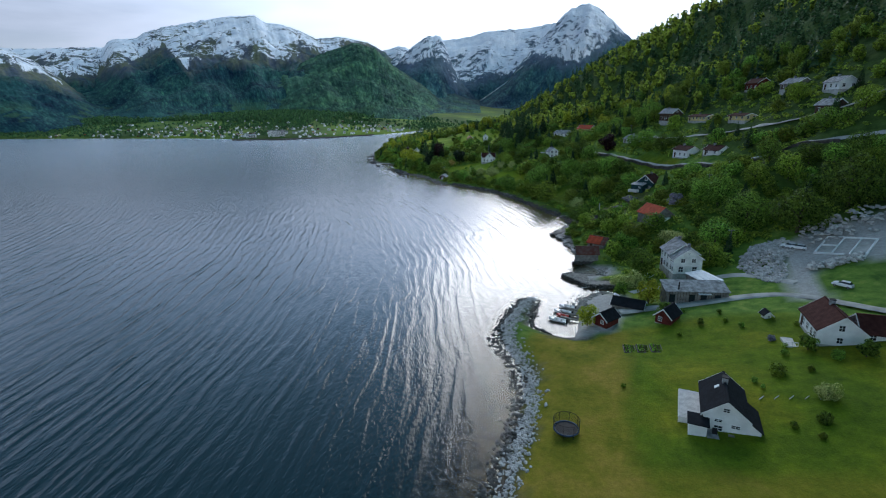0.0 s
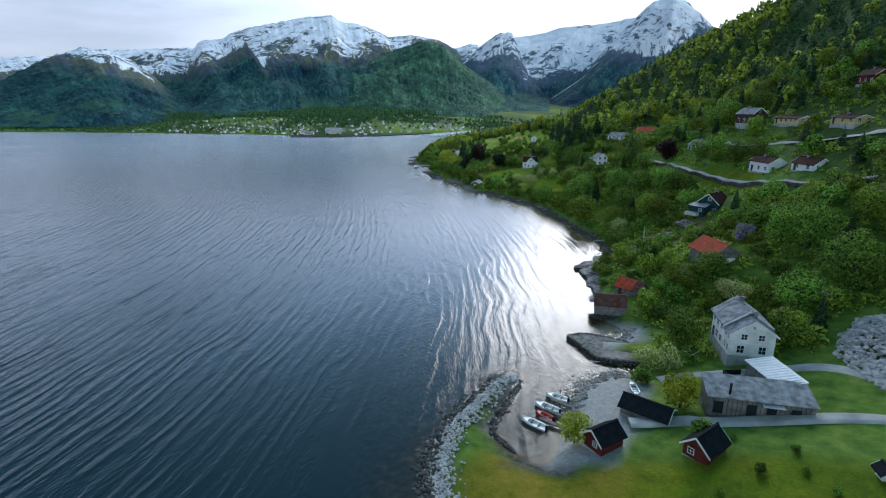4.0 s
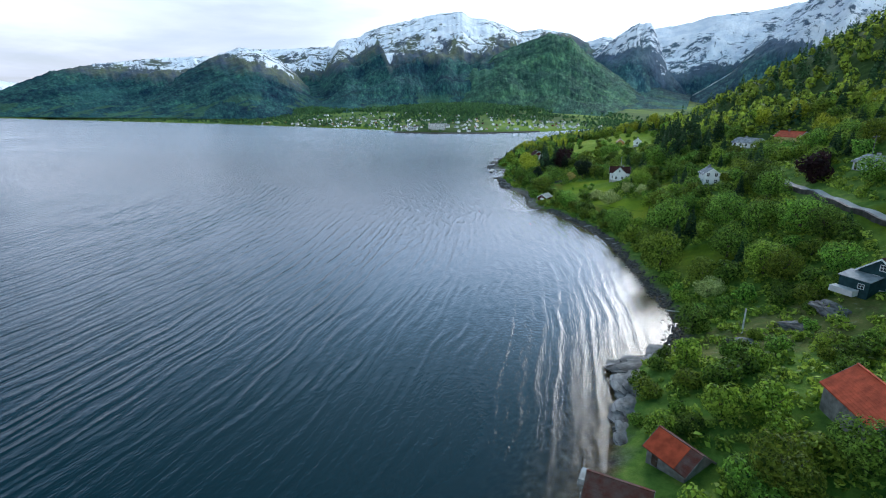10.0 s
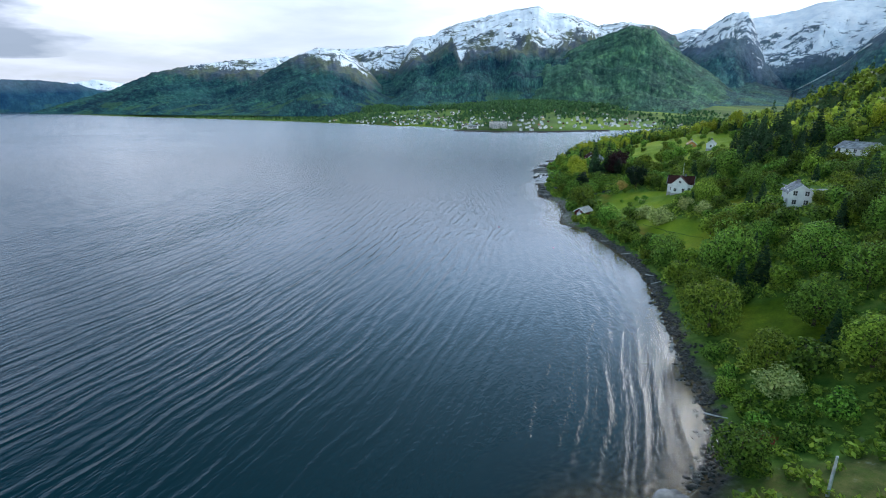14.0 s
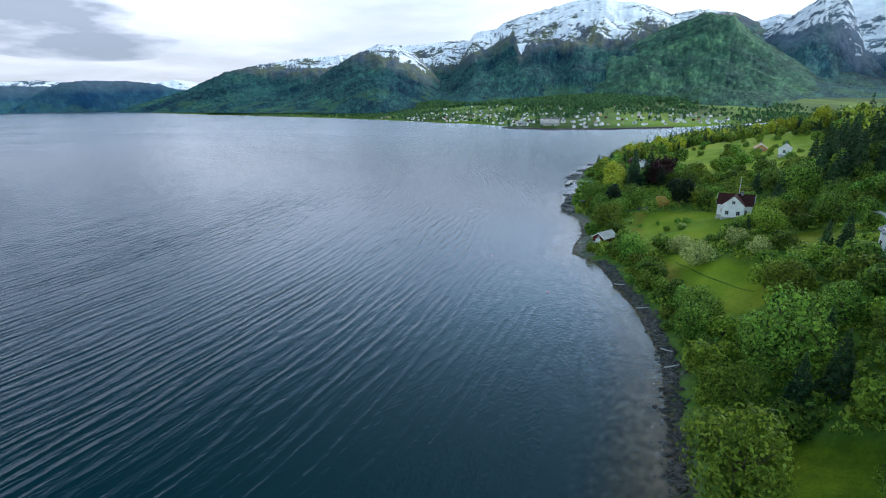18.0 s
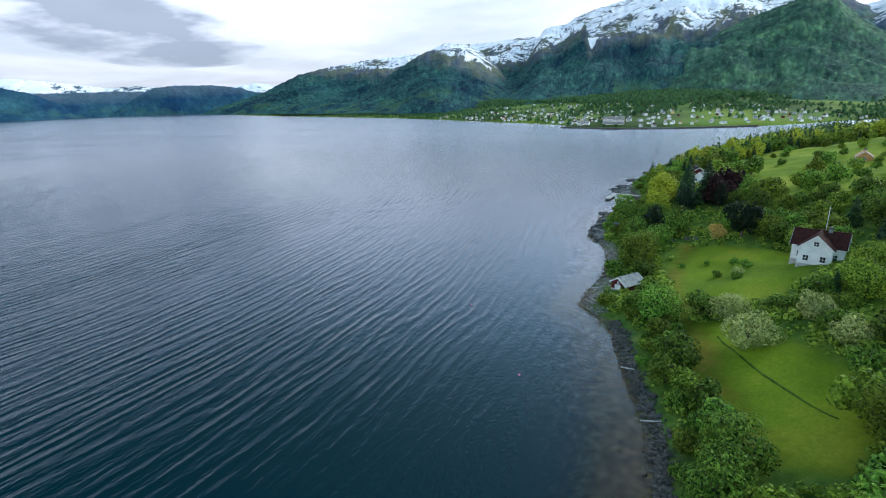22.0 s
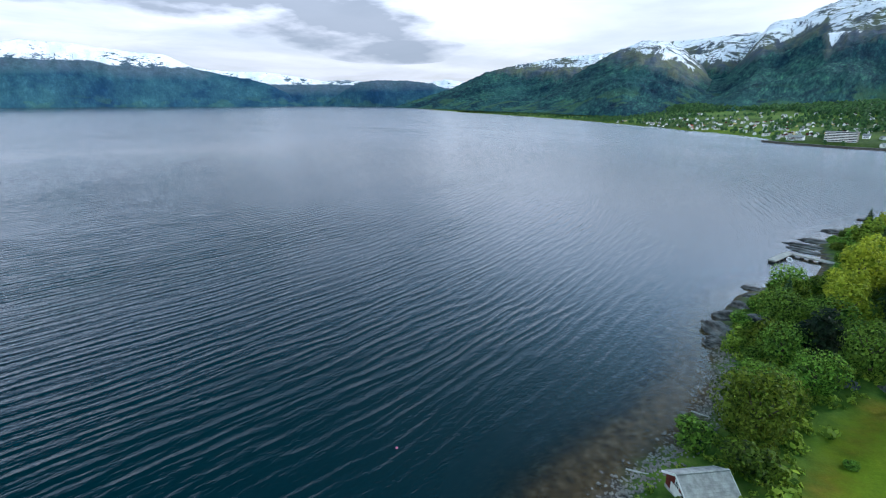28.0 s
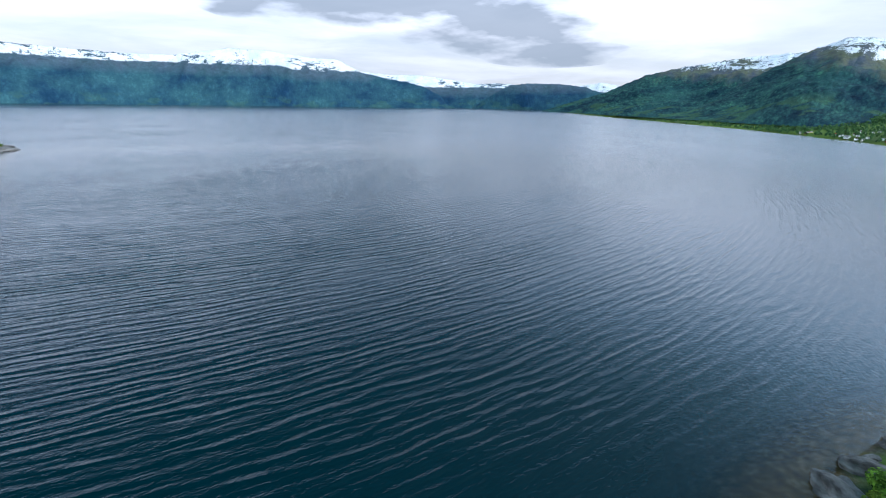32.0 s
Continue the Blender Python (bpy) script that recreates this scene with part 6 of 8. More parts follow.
HILLSIDE = {"m": [(7, 228.5, 3.6), (15, 222.5, 4.2), (25, 215.5, 4.6), (36, 208.5, 4.8), (48, 202.0, 5.2), (-2, 272.5, 2.4), (31, 239, 3.4), (-10.2, 189.4, 4.3), (-45.5, 229.5, 4.2), (-25.8, 256.3, 4.7), (-39.4, 278.7, 6.4), (-59.4, 312.9, 6.4), (-54.0, 304.3, 5.6), (-42.5, 265.7, 3.4), (-53.7, 271.2, 5.4), (-49.8, 282.6, 5.4), (-61.9, 292.0, 7.0)],
            "l": [(-35.8, 254.2, 4.6), (-9.5, 221.3, 3.6), (-16.7, 183.4, 4.6), (-69.5, 264.5, 6.6)], "g": [(-49.5, 248.6, 4.2)],
            "d": [(-48.5, 264.9, 1.9), (-54.0, 286.4, 2.2), (-66.5, 330.5, 3.2), (-9.5, 239.3, 1.8)], "c": [(-44.1, 308.5, 5.6)], "y": [(-58, 380, 5.2)]}
HEADLAND = {"m": [(-107.4, 372.6, 3.3), (-116.4, 386.4, 3.2), (-100.0, 359.6, 3.0), (-108.0, 391.0, 3.4), (-121.5, 399.0, 3.4), (-128.0, 424.0, 3.8), (-80.8, 292.9, 8.4), (-100.7, 296.9, 4.6), (-85.5, 322.3, 3.9), (-128.7, 350.0, 3.2), (-132.4, 386.8, 6.4), (-111.9, 365.9, 5.1), (-103.8, 302.8, 5.0), (-127.5, 316.9, 3.8), (-146.3, 327.8, 5.0), (-168.5, 342.4, 3.4), (-176.0, 338.8, 3.6), (-191.2, 375.0, 5.6)],
            "l": [(-101.2, 320.8, 3.8), (-89.5, 285.8, 4.0), (-80.1, 279.4, 4.6), (-178.1, 348.7, 6.4), (-125.6, 311.5, 3.3)],
            "g": [(-124.0, 328.0, 5.2), (-136.5, 337.0, 4.4), (-122.0, 340.5, 3.4), (-111.5, 333.8, 3.4)],
            "b": [(-132.0, 344.0, 2.6), (-127.5, 342.5, 2.8), (-116.5, 338.0, 3.0), (-105.6, 328.8, 3.6), (-98.5, 326.0, 3.8), (-108, 337, 3.6)]}
BELT = {"m": [(-145.6, 325.6, 3.6), (-132.4, 318.4, 3.4), (-116.6, 311.0, 3.2), (-110.1, 307.0, 3.6), (-152.2, 331.0, 3.8)],
        "l": [(-139.5, 322.6, 2.9), (-127.0, 316.0, 3.0), (-121.2, 311.8, 2.8), (-95.0, 298.0, 3.6), (-156.5, 334.6, 2.8)],
        "k": [(-142.4, 326.6, 2.6), (-135.6, 317.6, 2.2), (-129.8, 319.2, 2.4), (-124.0, 313.2, 2.4), (-106.0, 301.6, 2.6), (-149.6, 323.8, 2.4), (-90.5, 293.0, 3.0)],
        "b": [(-138.0, 325.6, 2.3), (-113.4, 307.6, 2.6), (-119.0, 307.8, 2.4), (-155.0, 327.6, 2.0), (-86.5, 286.5, 3.0), (-99.5, 296.0, 3.0)]}
POINT = {"m": [(-208.0, 421.0, 4.6), (-198, 424, 3.8), (-236, 458, 5.0), (-187, 440, 4.4), (-183, 422, 4.0), (-215.9, 375.4, 5.6), (-208.6, 380.0, 5.6), (-185.0, 353.9, 5.4), (-200, 366, 5)], "y": [(-219.2, 390.4, 4.8), (-246.3, 418.4, 6.4), (-212.7, 385.6, 5.4), (-230.8, 402.9, 6.2)],
         "d": [(-132.5, 396.1, 3.9), (-126, 392.4, 3.6), (-123.8, 399.9, 4.2), (-149.5, 424.4, 3.9), (-140.5, 416.7, 4.2), (-137.6, 425.7, 4.5), (-130, 408, 4.2), (-118, 404, 3.9), (-146, 436, 4.2), (-155, 452, 3.9), (-163.4, 461.1, 3.9), (-160, 474, 4.2), (-126, 420, 4.5), (-112, 416, 4.2), (-150, 466, 4.2), (-136, 440, 4.5), (-214.4, 399.9, 5.3), (-209, 404, 5.0), (-222, 408, 4.8)], "p": [(-173.0, 381.4, 5.4), (-199.7, 372.1, 5.0)], "c": [(-205.5, 404.5, 6.0), (-209.7, 414.4, 6.4)], "o": [(-178.1, 377.3, 2.9)], "e": [(-199.3, 400.8, 2.5), (-206.4, 392.4, 3.2)],
         "l": [(-195.9, 435.9, 4.2), (-175.7, 398.8, 2.6), (-226, 436, 4.5)],
         "b": [(-160, 365, 1.6), (-154, 362, 1.7), (-157, 356, 1.5), (-166, 362, 1.0), (-150, 354, 1.6), (-170, 357, 1.1)], "g": [(-152.5, 357.5, 1.7)]}
for area in (HARBOUR, HILLSIDE, HEADLAND, BELT, POINT):
    for key, spots in area.items():
        for x, y, r in spots:
            plant(key, x, y, r)

ROAD_POINTS = np.array([(a[0] + (b[0] - a[0]) * t, a[1] + (b[1] - a[1]) * t) for line, *_ in ROADS.values() for a, b in zip(line, line[1:]) for t in np.linspace(0, 1, 12)])
QUARRY = [(11, 150), (14, 168), (30, 176), (75, 176), (70, 140), (40, 132), (22, 138)]


OPEN = [(-147, 360, 7), (-139, 358, 5), (-165, 331, 5), (-161, 337, 4), (-171, 333, 4), (-4, 190, 3), (-196, 395, 5), (-191, 386, 6), (-199, 388, 4), (-170, 374, 5), (-185, 378, 4)]      # kept free of trees


def free_for_tree(x, y, r, gap):
    """Whether nothing else stands there."""
    for poly in LAWNS.values():
        if in_poly([x], [y], poly)[0] > -r * 0.5:
            return False
    for poly in GRAVELS + [QUARRY]:
        if in_poly([x], [y], poly)[0] > -r * 0.6:
            return False
    if any(math.hypot(x - hx, y - hy) < reach + r * 0.8 for hx, hy, reach in HOUSES):
        return False
    if np.hypot(*(ROAD_POINTS - (x, y)).T).min() < 3.0 + r:
        return False
    if r > 1.9 and in_poly([x], [y], HEATH)[0] > 0:
        return False
    if any(math.hypot(x - a, y - b) < c + r for a, b, c in OPEN):
        return False
    return all((x - a) ** 2 + (y - b) ** 2 > ((r + c) * gap) ** 2 for a, b, c in PLACED)


def scatter():
    rng, kinds_used = random.Random(11), {}
    spots = [(x, y) for x in np.arange(-470, 140, 5.0) for y in np.arange(90, 760, 5.0)]
    px = np.array([s[0] for s in spots]) + np.array([rng.uniform(-2.4, 2.4) for _ in spots])
    py = np.array([s[1] for s in spots]) + np.array([rng.uniform(-2.4, 2.4) for _ in spots])
    d = signed_distance(px, py, NEAR_LAND)
    count = 0
    order = list(range(len(spots)))
    rng.shuffle(order)
    for i in order:
        x, y, u = px[i], py[i], py[i] - 0.35 * px[i]
        if d[i] < 3.4 or d[i] > 140 or u < 138 or u > 700 or count >= 980 or (u < 160 and d[i] < 22):
            continue
        shore, open_slope = d[i] < 9, 168 < u < 262 and d[i] < 42
        near = d[i] < 90
        if shore:
            key, r = rng.choice("bbkkm"), rng.uniform(1.6, 2.9)
        elif open_slope:
            key, r = rng.choice("bbbkkkml"), rng.uniform(1.8, 3.4)
        elif u > 560 or not near:
            key, r = rng.choice("mmdddlly"), rng.uniform(3.2, 5.2)
        else:
            key, r = rng.choice("mmmmlldbk"), rng.uniform(2.8, 5.4)
        if x > -15 and d[i] > 45:
            key = {"y": "d"}.get(key, key)
        if key == "d":
            r *= 0.55
        if (not near and rng.random() < 0.35) or kinds_used.get(key, 0) > 240:
            continue
        if free_for_tree(x, y, r, 0.56):
            plant(key, x, y, r, None, 1.0)
            count += 1
            kinds_used[key] = kinds_used.get(key, 0) + 1
    return count


scatter()
rg = random.Random(19)
planted = 0
while planted < 46:                 # orchard trees and bushes strewn over the green slope
    x, y, r = rg.uniform(-275, -155), rg.uniform(412, 550), rg.uniform(1.6, 3.8)
    if in_poly([x], [y], LAWNS["green_slope"])[0] > 1 and all(math.hypot(x - a, y - b) > c * 0.7 + r for a, b, c in PLACED) and all(math.hypot(x - hx, y - hy) > reach + r for hx, hy, reach in HOUSES):
        plant(rg.choice("mmlbbk"), x, y, r)
        planted += 1


def forest():
    """The woods higher up and farther off, as one mass of small crowns."""
    rng = np.random.default_rng(21)
    kinds = []
    for i in range(5):
        r = np.random.default_rng(100 + i)
        kinds.append(broad_crown(r, 64, 10, 0.34, 1.05, 1.0)[0].reshape(-1, 4, 3)[:70])
    for i in range(4):
        r = np.random.default_rng(200 + i)
        kinds.append(cone_crown(r, 60, 4.6, 0.36)[0].reshape(-1, 4, 3))
    gx, gy = np.meshgrid(np.arange(-460, 900, 9.2), np.arange(60, 1500, 9.2))
    gx, gy = gx + rng.uniform(-3.6, 3.6, gx.shape), gy + rng.uniform(-3.6, 3.6, gy.shape)
    d, u = signed_distance(gx, gy, NEAR_LAND), gy - 0.35 * gx
    ok = (d > 100) & (d < 620) & (u > 150) & (gx < 420 + gy * 0.3)
    ok |= (d > 8) & (u > 690) & (d < 500)
    ok &= ~((d < 140) & (u < 690) & (rng.random(gx.shape) < 0.35))
    for poly in (LAWNS["green_slope"],):
        ok &= in_poly(gx, gy, poly) < -2
    for hx, hy, reach in HOUSES:
        ok &= np.hypot(gx - hx, gy - hy) > reach + 3
    for p in ROAD_POINTS[::3]:
        ok &= np.hypot(gx - p[0], gy - p[1]) > 6
    ok &= ~((d > 330) & (rng.random(gx.shape) < 0.45))
    x, y = gx[ok], gy[ok]
    z = height(x, y)
    grove = wobble(x * 0.25, y * 0.25)
    out = []
    for i in range(len(x)):
        conifer = rng.random() < 0.42 + 0.25 * grove[i] + 0.45 * min(1.0, max(0.0, (x[i] + 30) / 70))
        k = kinds[rng.integers(5, 9)] if conifer else kinds[rng.integers(0, 5)]
        r = rng.uniform(2.0, 3.0) if conifer else rng.uniform(3.2, 5.0)
        a = rng.uniform(0, 6.28)
        c, s = math.cos(a) * r, math.sin(a) * r
        q = np.empty_like(k)
        q[..., 0], q[..., 1], q[..., 2] = k[..., 0] * c - k[..., 1] * s + x[i], k[..., 0] * s + k[..., 1] * c + y[i], k[..., 2] * r * rng.uniform(0.9, 1.15) + z[i]
        out.append((conifer, q.reshape(-1, 3)))
    for flag, name, label, mat in ((True, "spruce_forest", "dark spruce forest covering the hillside", "dark"), (False, "birch_forest", "mixed leafy forest covering the hillside", "forest")):
        v = np.concatenate([q for f, q in out if f == flag])
        me = bpy.data.meshes.new(name)
        k = len(v) // 4
        me.vertices.add(len(v)), me.loops.add(len(v)), me.polygons.add(k)
        me.vertices.foreach_set("co", v.ravel().astype(np.float32))
        me.loops.foreach_set("vertex_index", np.arange(len(v), dtype=np.int32))
        me.polygons.foreach_set("loop_start", np.arange(0, len(v), 4, dtype=np.int32))
        me.update(calc_edges=True)
        me.materials.append(LEAF[mat])
        tagged(new(name, me), label, "forest", kind="stuff")


forest()


def undergrowth():
    """Low scrub and tall herbs between the trees."""
    rng = np.random.default_rng(31)
    kinds = [broad_crown(np.random.default_rng(300 + i), 40, 8, 0.26, 0.7, 0.45)[0].reshape(-1, 4, 3)[:44] for i in range(5)]
    gx, gy = np.meshgrid(np.arange(-330, 60, 2.25), np.arange(135, 480, 2.25))
    gx, gy = gx + rng.uniform(-1.3, 1.3, gx.shape), gy + rng.uniform(-1.3, 1.3, gy.shape)
    d, u = signed_distance(gx, gy, NEAR_LAND), gy - 0.35 * gx
    ok = (d > 4.2) & (d < 138) & (u > 150) & (u < 470) & ((d < 60) | (rng.random(gx.shape) < 0.6))
    for poly in list(LAWNS.values()) + GRAVELS + [QUARRY]:
        ok &= in_poly(gx, gy, poly) < -0.6
    ok &= (in_poly(gx, gy, HEATH) < 0) | (rng.random(gx.shape) < 0.5)
    for hx, hy, reach in HOUSES:
        ok &= np.hypot(gx - hx, gy - hy) > reach * 0.85
    for p in ROAD_POINTS:
        ok &= np.hypot(gx - p[0], gy - p[1]) > 3.6
    ok &= wobble(gx * 0.6, gy * 0.6) + rng.normal(scale=0.5, size=gx.shape) > -0.9
    x, y = gx[ok], gy[ok]
    z = height(x, y)
    out = []
    for i in range(len(x)):
        k, r, a = kinds[rng.integers(0, 5)], rng.uniform(0.7, 2.1), rng.uniform(0, 6.28)
        c, s = math.cos(a) * r, math.sin(a) * r
        q = np.empty_like(k)
        q[..., 0], q[..., 1], q[..., 2] = k[..., 0] * c - k[..., 1] * s + x[i], k[..., 0] * s + k[..., 1] * c + y[i], k[..., 2] * r + z[i]
        out.append(q.reshape(-1, 3))
    v = np.concatenate(out)
    me = bpy.data.meshes.new("undergrowth")
    me.vertices.add(len(v)), me.loops.add(len(v)), me.polygons.add(len(v) // 4)
    me.vertices.foreach_set("co", v.ravel().astype(np.float32))
    me.loops.foreach_set("vertex_index", np.arange(len(v), dtype=np.int32))
    me.polygons.foreach_set("loop_start", np.arange(0, len(v), 4, dtype=np.int32))
    me.update(calc_edges=True)
    me.materials.append(LEAF["scrub"])
    tagged(new("undergrowth", me), "lush green scrub and tall herbs between the trees", "undergrowth", kind="stuff")


undergrowth()

# ---------------------------------------------------------------- stones, rocks, harbour
def stone_mesh(name, seed, mat, detail=1, squash=0.7, lump=0.22):
    rng = random.Random(seed)
    bm = bmesh.new()
    bmesh.ops.create_icosphere(bm, subdivisions=detail, radius=1)
    off = Vector((rng.uniform(0, 50), rng.uniform(0, 50), 0))
    for v in bm.verts:
        k = 1 + lump * noise.noise(v.co * 1.3 + off) * 1.6 + 0.5 * lump * noise.noise(v.co * 3.1 + off)
        v.co = Vector((v.co.x * k * 1.15, v.co.y * k * 0.9, max(v.co.z * k * squash, -0.45)))
    me = bpy.data.meshes.new(name)
    bm.to_mesh(me), bm.free()
    me.materials.append(mat)
    return me


STONES = [stone_mesh("stone", 40 + i, M["stone"]) for i in range(4)]
PALE = [stone_mesh("stone", 60 + i, M["pale_stone"]) for i in range(4)]
DARK = [stone_mesh("stone", 80 + i, M["dark_stone"]) for i in range(4)]


def along(line, step, rng, spread):
    """Points strewn along a line: a place, and how far off the line it lies."""
    for (ax, ay), (bx, by) in zip(line, line[1:]):
        length = math.hypot(bx - ax, by - ay)
        for i in range(max(1, int(length / step))):
            t, o = rng.random(), rng.gauss(0, spread)
            yield ax + (bx - ax) * t - (by - ay) / length * o, ay + (by - ay) * t + (bx - ax) / length * o


def stone_heap(name, label, category, spots, meshes, sizes, seed, limit=300, level=None):
    """A heap or wall of stones: the first ones each an object, the rest joined."""
    rng = random.Random(seed)
    root = tagged(new(name), label, category)
    spots = list(spots)
    rest_v, rest_f = [], []
    hull = [([v.co.copy() for v in me.vertices], [tuple(p.vertices) for p in me.polygons]) for me in meshes]
    zs = height(np.array([p[0] for p in spots]), np.array([p[1] for p in spots]))
    for i, (x, y) in enumerate(spots):
        s = rng.uniform(*sizes)
        z = max(zs[i], -0.2) + s * 0.15 + (level(x, y, rng) if level else 0)
        m = Matrix.LocRotScale((x, y, z), Euler((rng.uniform(-0.4, 0.4), rng.uniform(-0.4, 0.4), rng.uniform(0, 6.28))), (s, s * rng.uniform(0.7, 1), s * rng.uniform(0.7, 1.1)))
        k = rng.randrange(len(meshes))
        if i < limit:
            ob = new("stone", meshes[k])
            ob.parent, ob.matrix_basis = root, m
        else:
            base = len(rest_v)
            rest_v += [m @ v for v in hull[k][0]]
            rest_f += [tuple(base + j for j in f) for f in hull[k][1]]
    if rest_v:
        me = mesh_from("stone_fill", [tuple(v) for v in rest_v], rest_f, meshes[0].materials[0])
        ob = new("stone_fill", me)
        ob.parent = root
        tagged(ob, kind="stuff")


rs = random.Random(5)
MOLE = [(-16, 33), (-20.5, 45), (-22, 57), (-23, 70), (-24.5, 80), (-29, 90), (-36, 99.5), (-38.5, 106), (-39, 112), (-39.2, 126), (-38, 129.5)]
stone_heap("breakwater", "rubble breakwater of pale grey stones along the meadow shore", "breakwater",
           sorted(along(MOLE, 0.028, rs, 1.15), key=lambda p: rs.random()), PALE, (0.14, 0.36), 1, 300)
stone_heap("wet_stones", "dark weed-covered stones at the waterline below the breakwater", "stones",
           sorted(along([(x - 2.2, y - 0.8) for x, y in MOLE], 0.14, rs, 0.8), key=lambda p: rs.random()), DARK, (0.25, 0.6), 2, 60)
stone_heap("mole_wall", "dry stone wall facing the inner side of the mole", "wall",
           along([(-36.2, 129), (-34.6, 118), (-33.6, 111.5), (-28, 109)], 0.1, rs, 0.25), DARK, (0.3, 0.55), 3, 100)
SEAWALL = [(-92, 281), (-100, 289.5), (-118, 303), (-132, 310), (-146, 317.6), (-152, 320)]
stone_heap("sea_wall", "sloping wall of dark boulders below the shore bushes", "wall",
           sorted(along(SEAWALL, 0.08, rs, 0.8), key=lambda p: rs.random()), DARK, (0.25, 0.6), 4, 120)
stone_heap("beach_stones", "strewn grey beach stones along the wooded shore", "stones",
           sorted(along([(-47, 222), (-51.5, 236.5), (-64.5, 250), (-82.5, 270), (-92, 281)], 0.12, rs, 1.1), key=lambda p: rs.random()), DARK, (0.2, 0.6), 6, 80)
stone_heap("beach_pebbles", "pale stones on the little beach below the hut", "stones",
           sorted(along([(-156, 320), (-162, 321), (-169, 328), (-178.5, 340), (-196, 353.5), (-213, 361)], 0.04, rs, 1.5), key=lambda p: rs.random()), STONES, (0.1, 0.32), 7, 80)
stone_heap("bay_stones", "grey stones round the small bay by the pier", "stones",
           sorted(along([(-24, 121), (-26, 128.5), (-25, 134.5), (-22.2, 140.8), (-17.4, 142.8)], 0.05, rs, 1.3), key=lambda p: rs.random()), STONES, (0.15, 0.5), 8, 80)
stone_heap("slip_stones", "grey stones on the slip between pier and boathouse", "stones",
           sorted(along([(-34, 152), (-24, 156.5), (-24, 164)], 0.1, rs, 1.0), key=lambda p: rs.random()), STONES, (0.2, 0.5), 9, 50)
quarry_spots = [(rs.uniform(11, 32), rs.uniform(142, 175)) for _ in range(3600)]
quarry_spots = [p for p in quarry_spots if in_poly([p[0]], [p[1]], [(14, 157), (15, 163), (18, 169), (26, 171.5), (29, 166), (25, 158), (24.5, 149), (22.5, 144.5), (19.5, 146)])[0] > 0]
stone_heap("rubble_heap", "large heap of pale blasted rock in the quarry", "rubble", quarry_spots, PALE, (0.22, 0.7), 10, 200,
           lambda x, y, r: max(0.0, 2.4 - 0.4 * math.hypot(x - 20.5, (y - 159) * 0.6)) * r.uniform(0.3, 1))
stone_heap("rubble_bank", "bank of blasted rock along the quarry edge", "rubble",
           [(x, y) for x, y in ((rs.uniform(30, 70), rs.uniform(160, 178)) for _ in range(420)) if y > 164 + (x - 30) * 0.12], PALE, (0.4, 1.0), 12, 60,
           lambda x, y, r: r.uniform(0, 1.6))


def parked_car(x, y, rot, paint, label):
    """A small hatchback: lower body, cabin with glass, four wheels with rims, lamps."""
    root = tagged(new("car"), label, "car", "cars in the quarry yard")
    root.matrix_basis = pose(x, y, ground_at(x, y) + 0.16, 0, 0, rot)
    bm = bmesh.new()
    rings = []
    for yy, half, top in ((-2.05, 0.7, 0.62), (-1.9, 0.82, 0.86), (-0.9, 0.86, 0.92), (0.6, 0.87, 0.94), (1.7, 0.84, 0.86), (2.05, 0.7, 0.6)):
        rings.append([bm.verts.new(v) for v in ((-half, yy, 0.25), (-half, yy, top * 0.75), (-half * 0.86, yy, top), (half * 0.86, yy, top), (half, yy, top * 0.75), (half, yy, 0.25))])
    for a, b in zip(rings, rings[1:]):
        for k in range(6):
            bm.faces.new((a[k], a[(k + 1) % 6], b[(k + 1) % 6], b[k]))
    bm.faces.new(rings[0]), bm.faces.new(rings[-1][::-1])
    bmesh.ops.recalc_face_normals(bm, faces=bm.faces[:])
    body = part("body", bm, M[paint], root)
    for name, mat, z0, z1, w0, w1, y0, y1, y2, y3 in (("window_band", "glass", 0.9, 1.36, 0.74, 0.6, -1.75, 0.95, -1.35, 0.3), ("roof", paint, 1.36, 1.42, 0.62, 0.56, -1.37, 0.32, -1.25, 0.2)):
        bm = bmesh.new()
        lo = [bm.verts.new(v) for v in ((-w0, y0, z0), (w0, y0, z0), (w0, y1, z0), (-w0, y1, z0))]
        hi = [bm.verts.new(v) for v in ((-w1, y2, z1), (w1, y2, z1), (w1, y3, z1), (-w1, y3, z1))]
        bm.faces.new(hi), bm.faces.new(lo[::-1])
        for k in range(4):
            bm.faces.new((lo[k], lo[(k + 1) % 4], hi[(k + 1) % 4], hi[k]))
        part(name, bm, M[mat], root)
    for sx in (-1, 1):
        for yy in (-1.3, 1.3):
            tyre = part("wheel", tube([(sx * 0.7, yy, 0.16), (sx * 0.9, yy, 0.16)], [0.32, 0.32], 14), M["black"], root, "black tyre")
            part("rim", tube([(sx * 0.88, yy, 0.16), (sx * 0.915, yy, 0.16)], [0.19, 0.17], 10), M["steel"], tyre)
        part("headlight", box(sx * 0.62 - 0.14, 2.0, 0.5, sx * 0.62 + 0.14, 2.07, 0.64), M["white_metal"], body)
        part("tail_light", box(sx * 0.64 - 0.1, -2.07, 0.55, sx * 0.64 + 0.1, -2.02, 0.75), M["boat_red"], body)


parked_car(26.7, 165.0, 75, "boat_white", "white hatchback parked beside the heap of blasted rock")
parked_car(28.6, 163.6, 80, "boat_white", "white estate car parked in the quarry yard")
parked_car(34.0, 139.8, 60, "boat_white", "white car parked on the grass by the farm track")
slab = tagged(new("house_foundation"), "new white concrete foundation walls in the quarry yard", "foundation")
fx, fy = ground_at(39.5, 161) - ground_at(37.5, 161), ground_at(38.5, 162) - ground_at(38.5, 160)
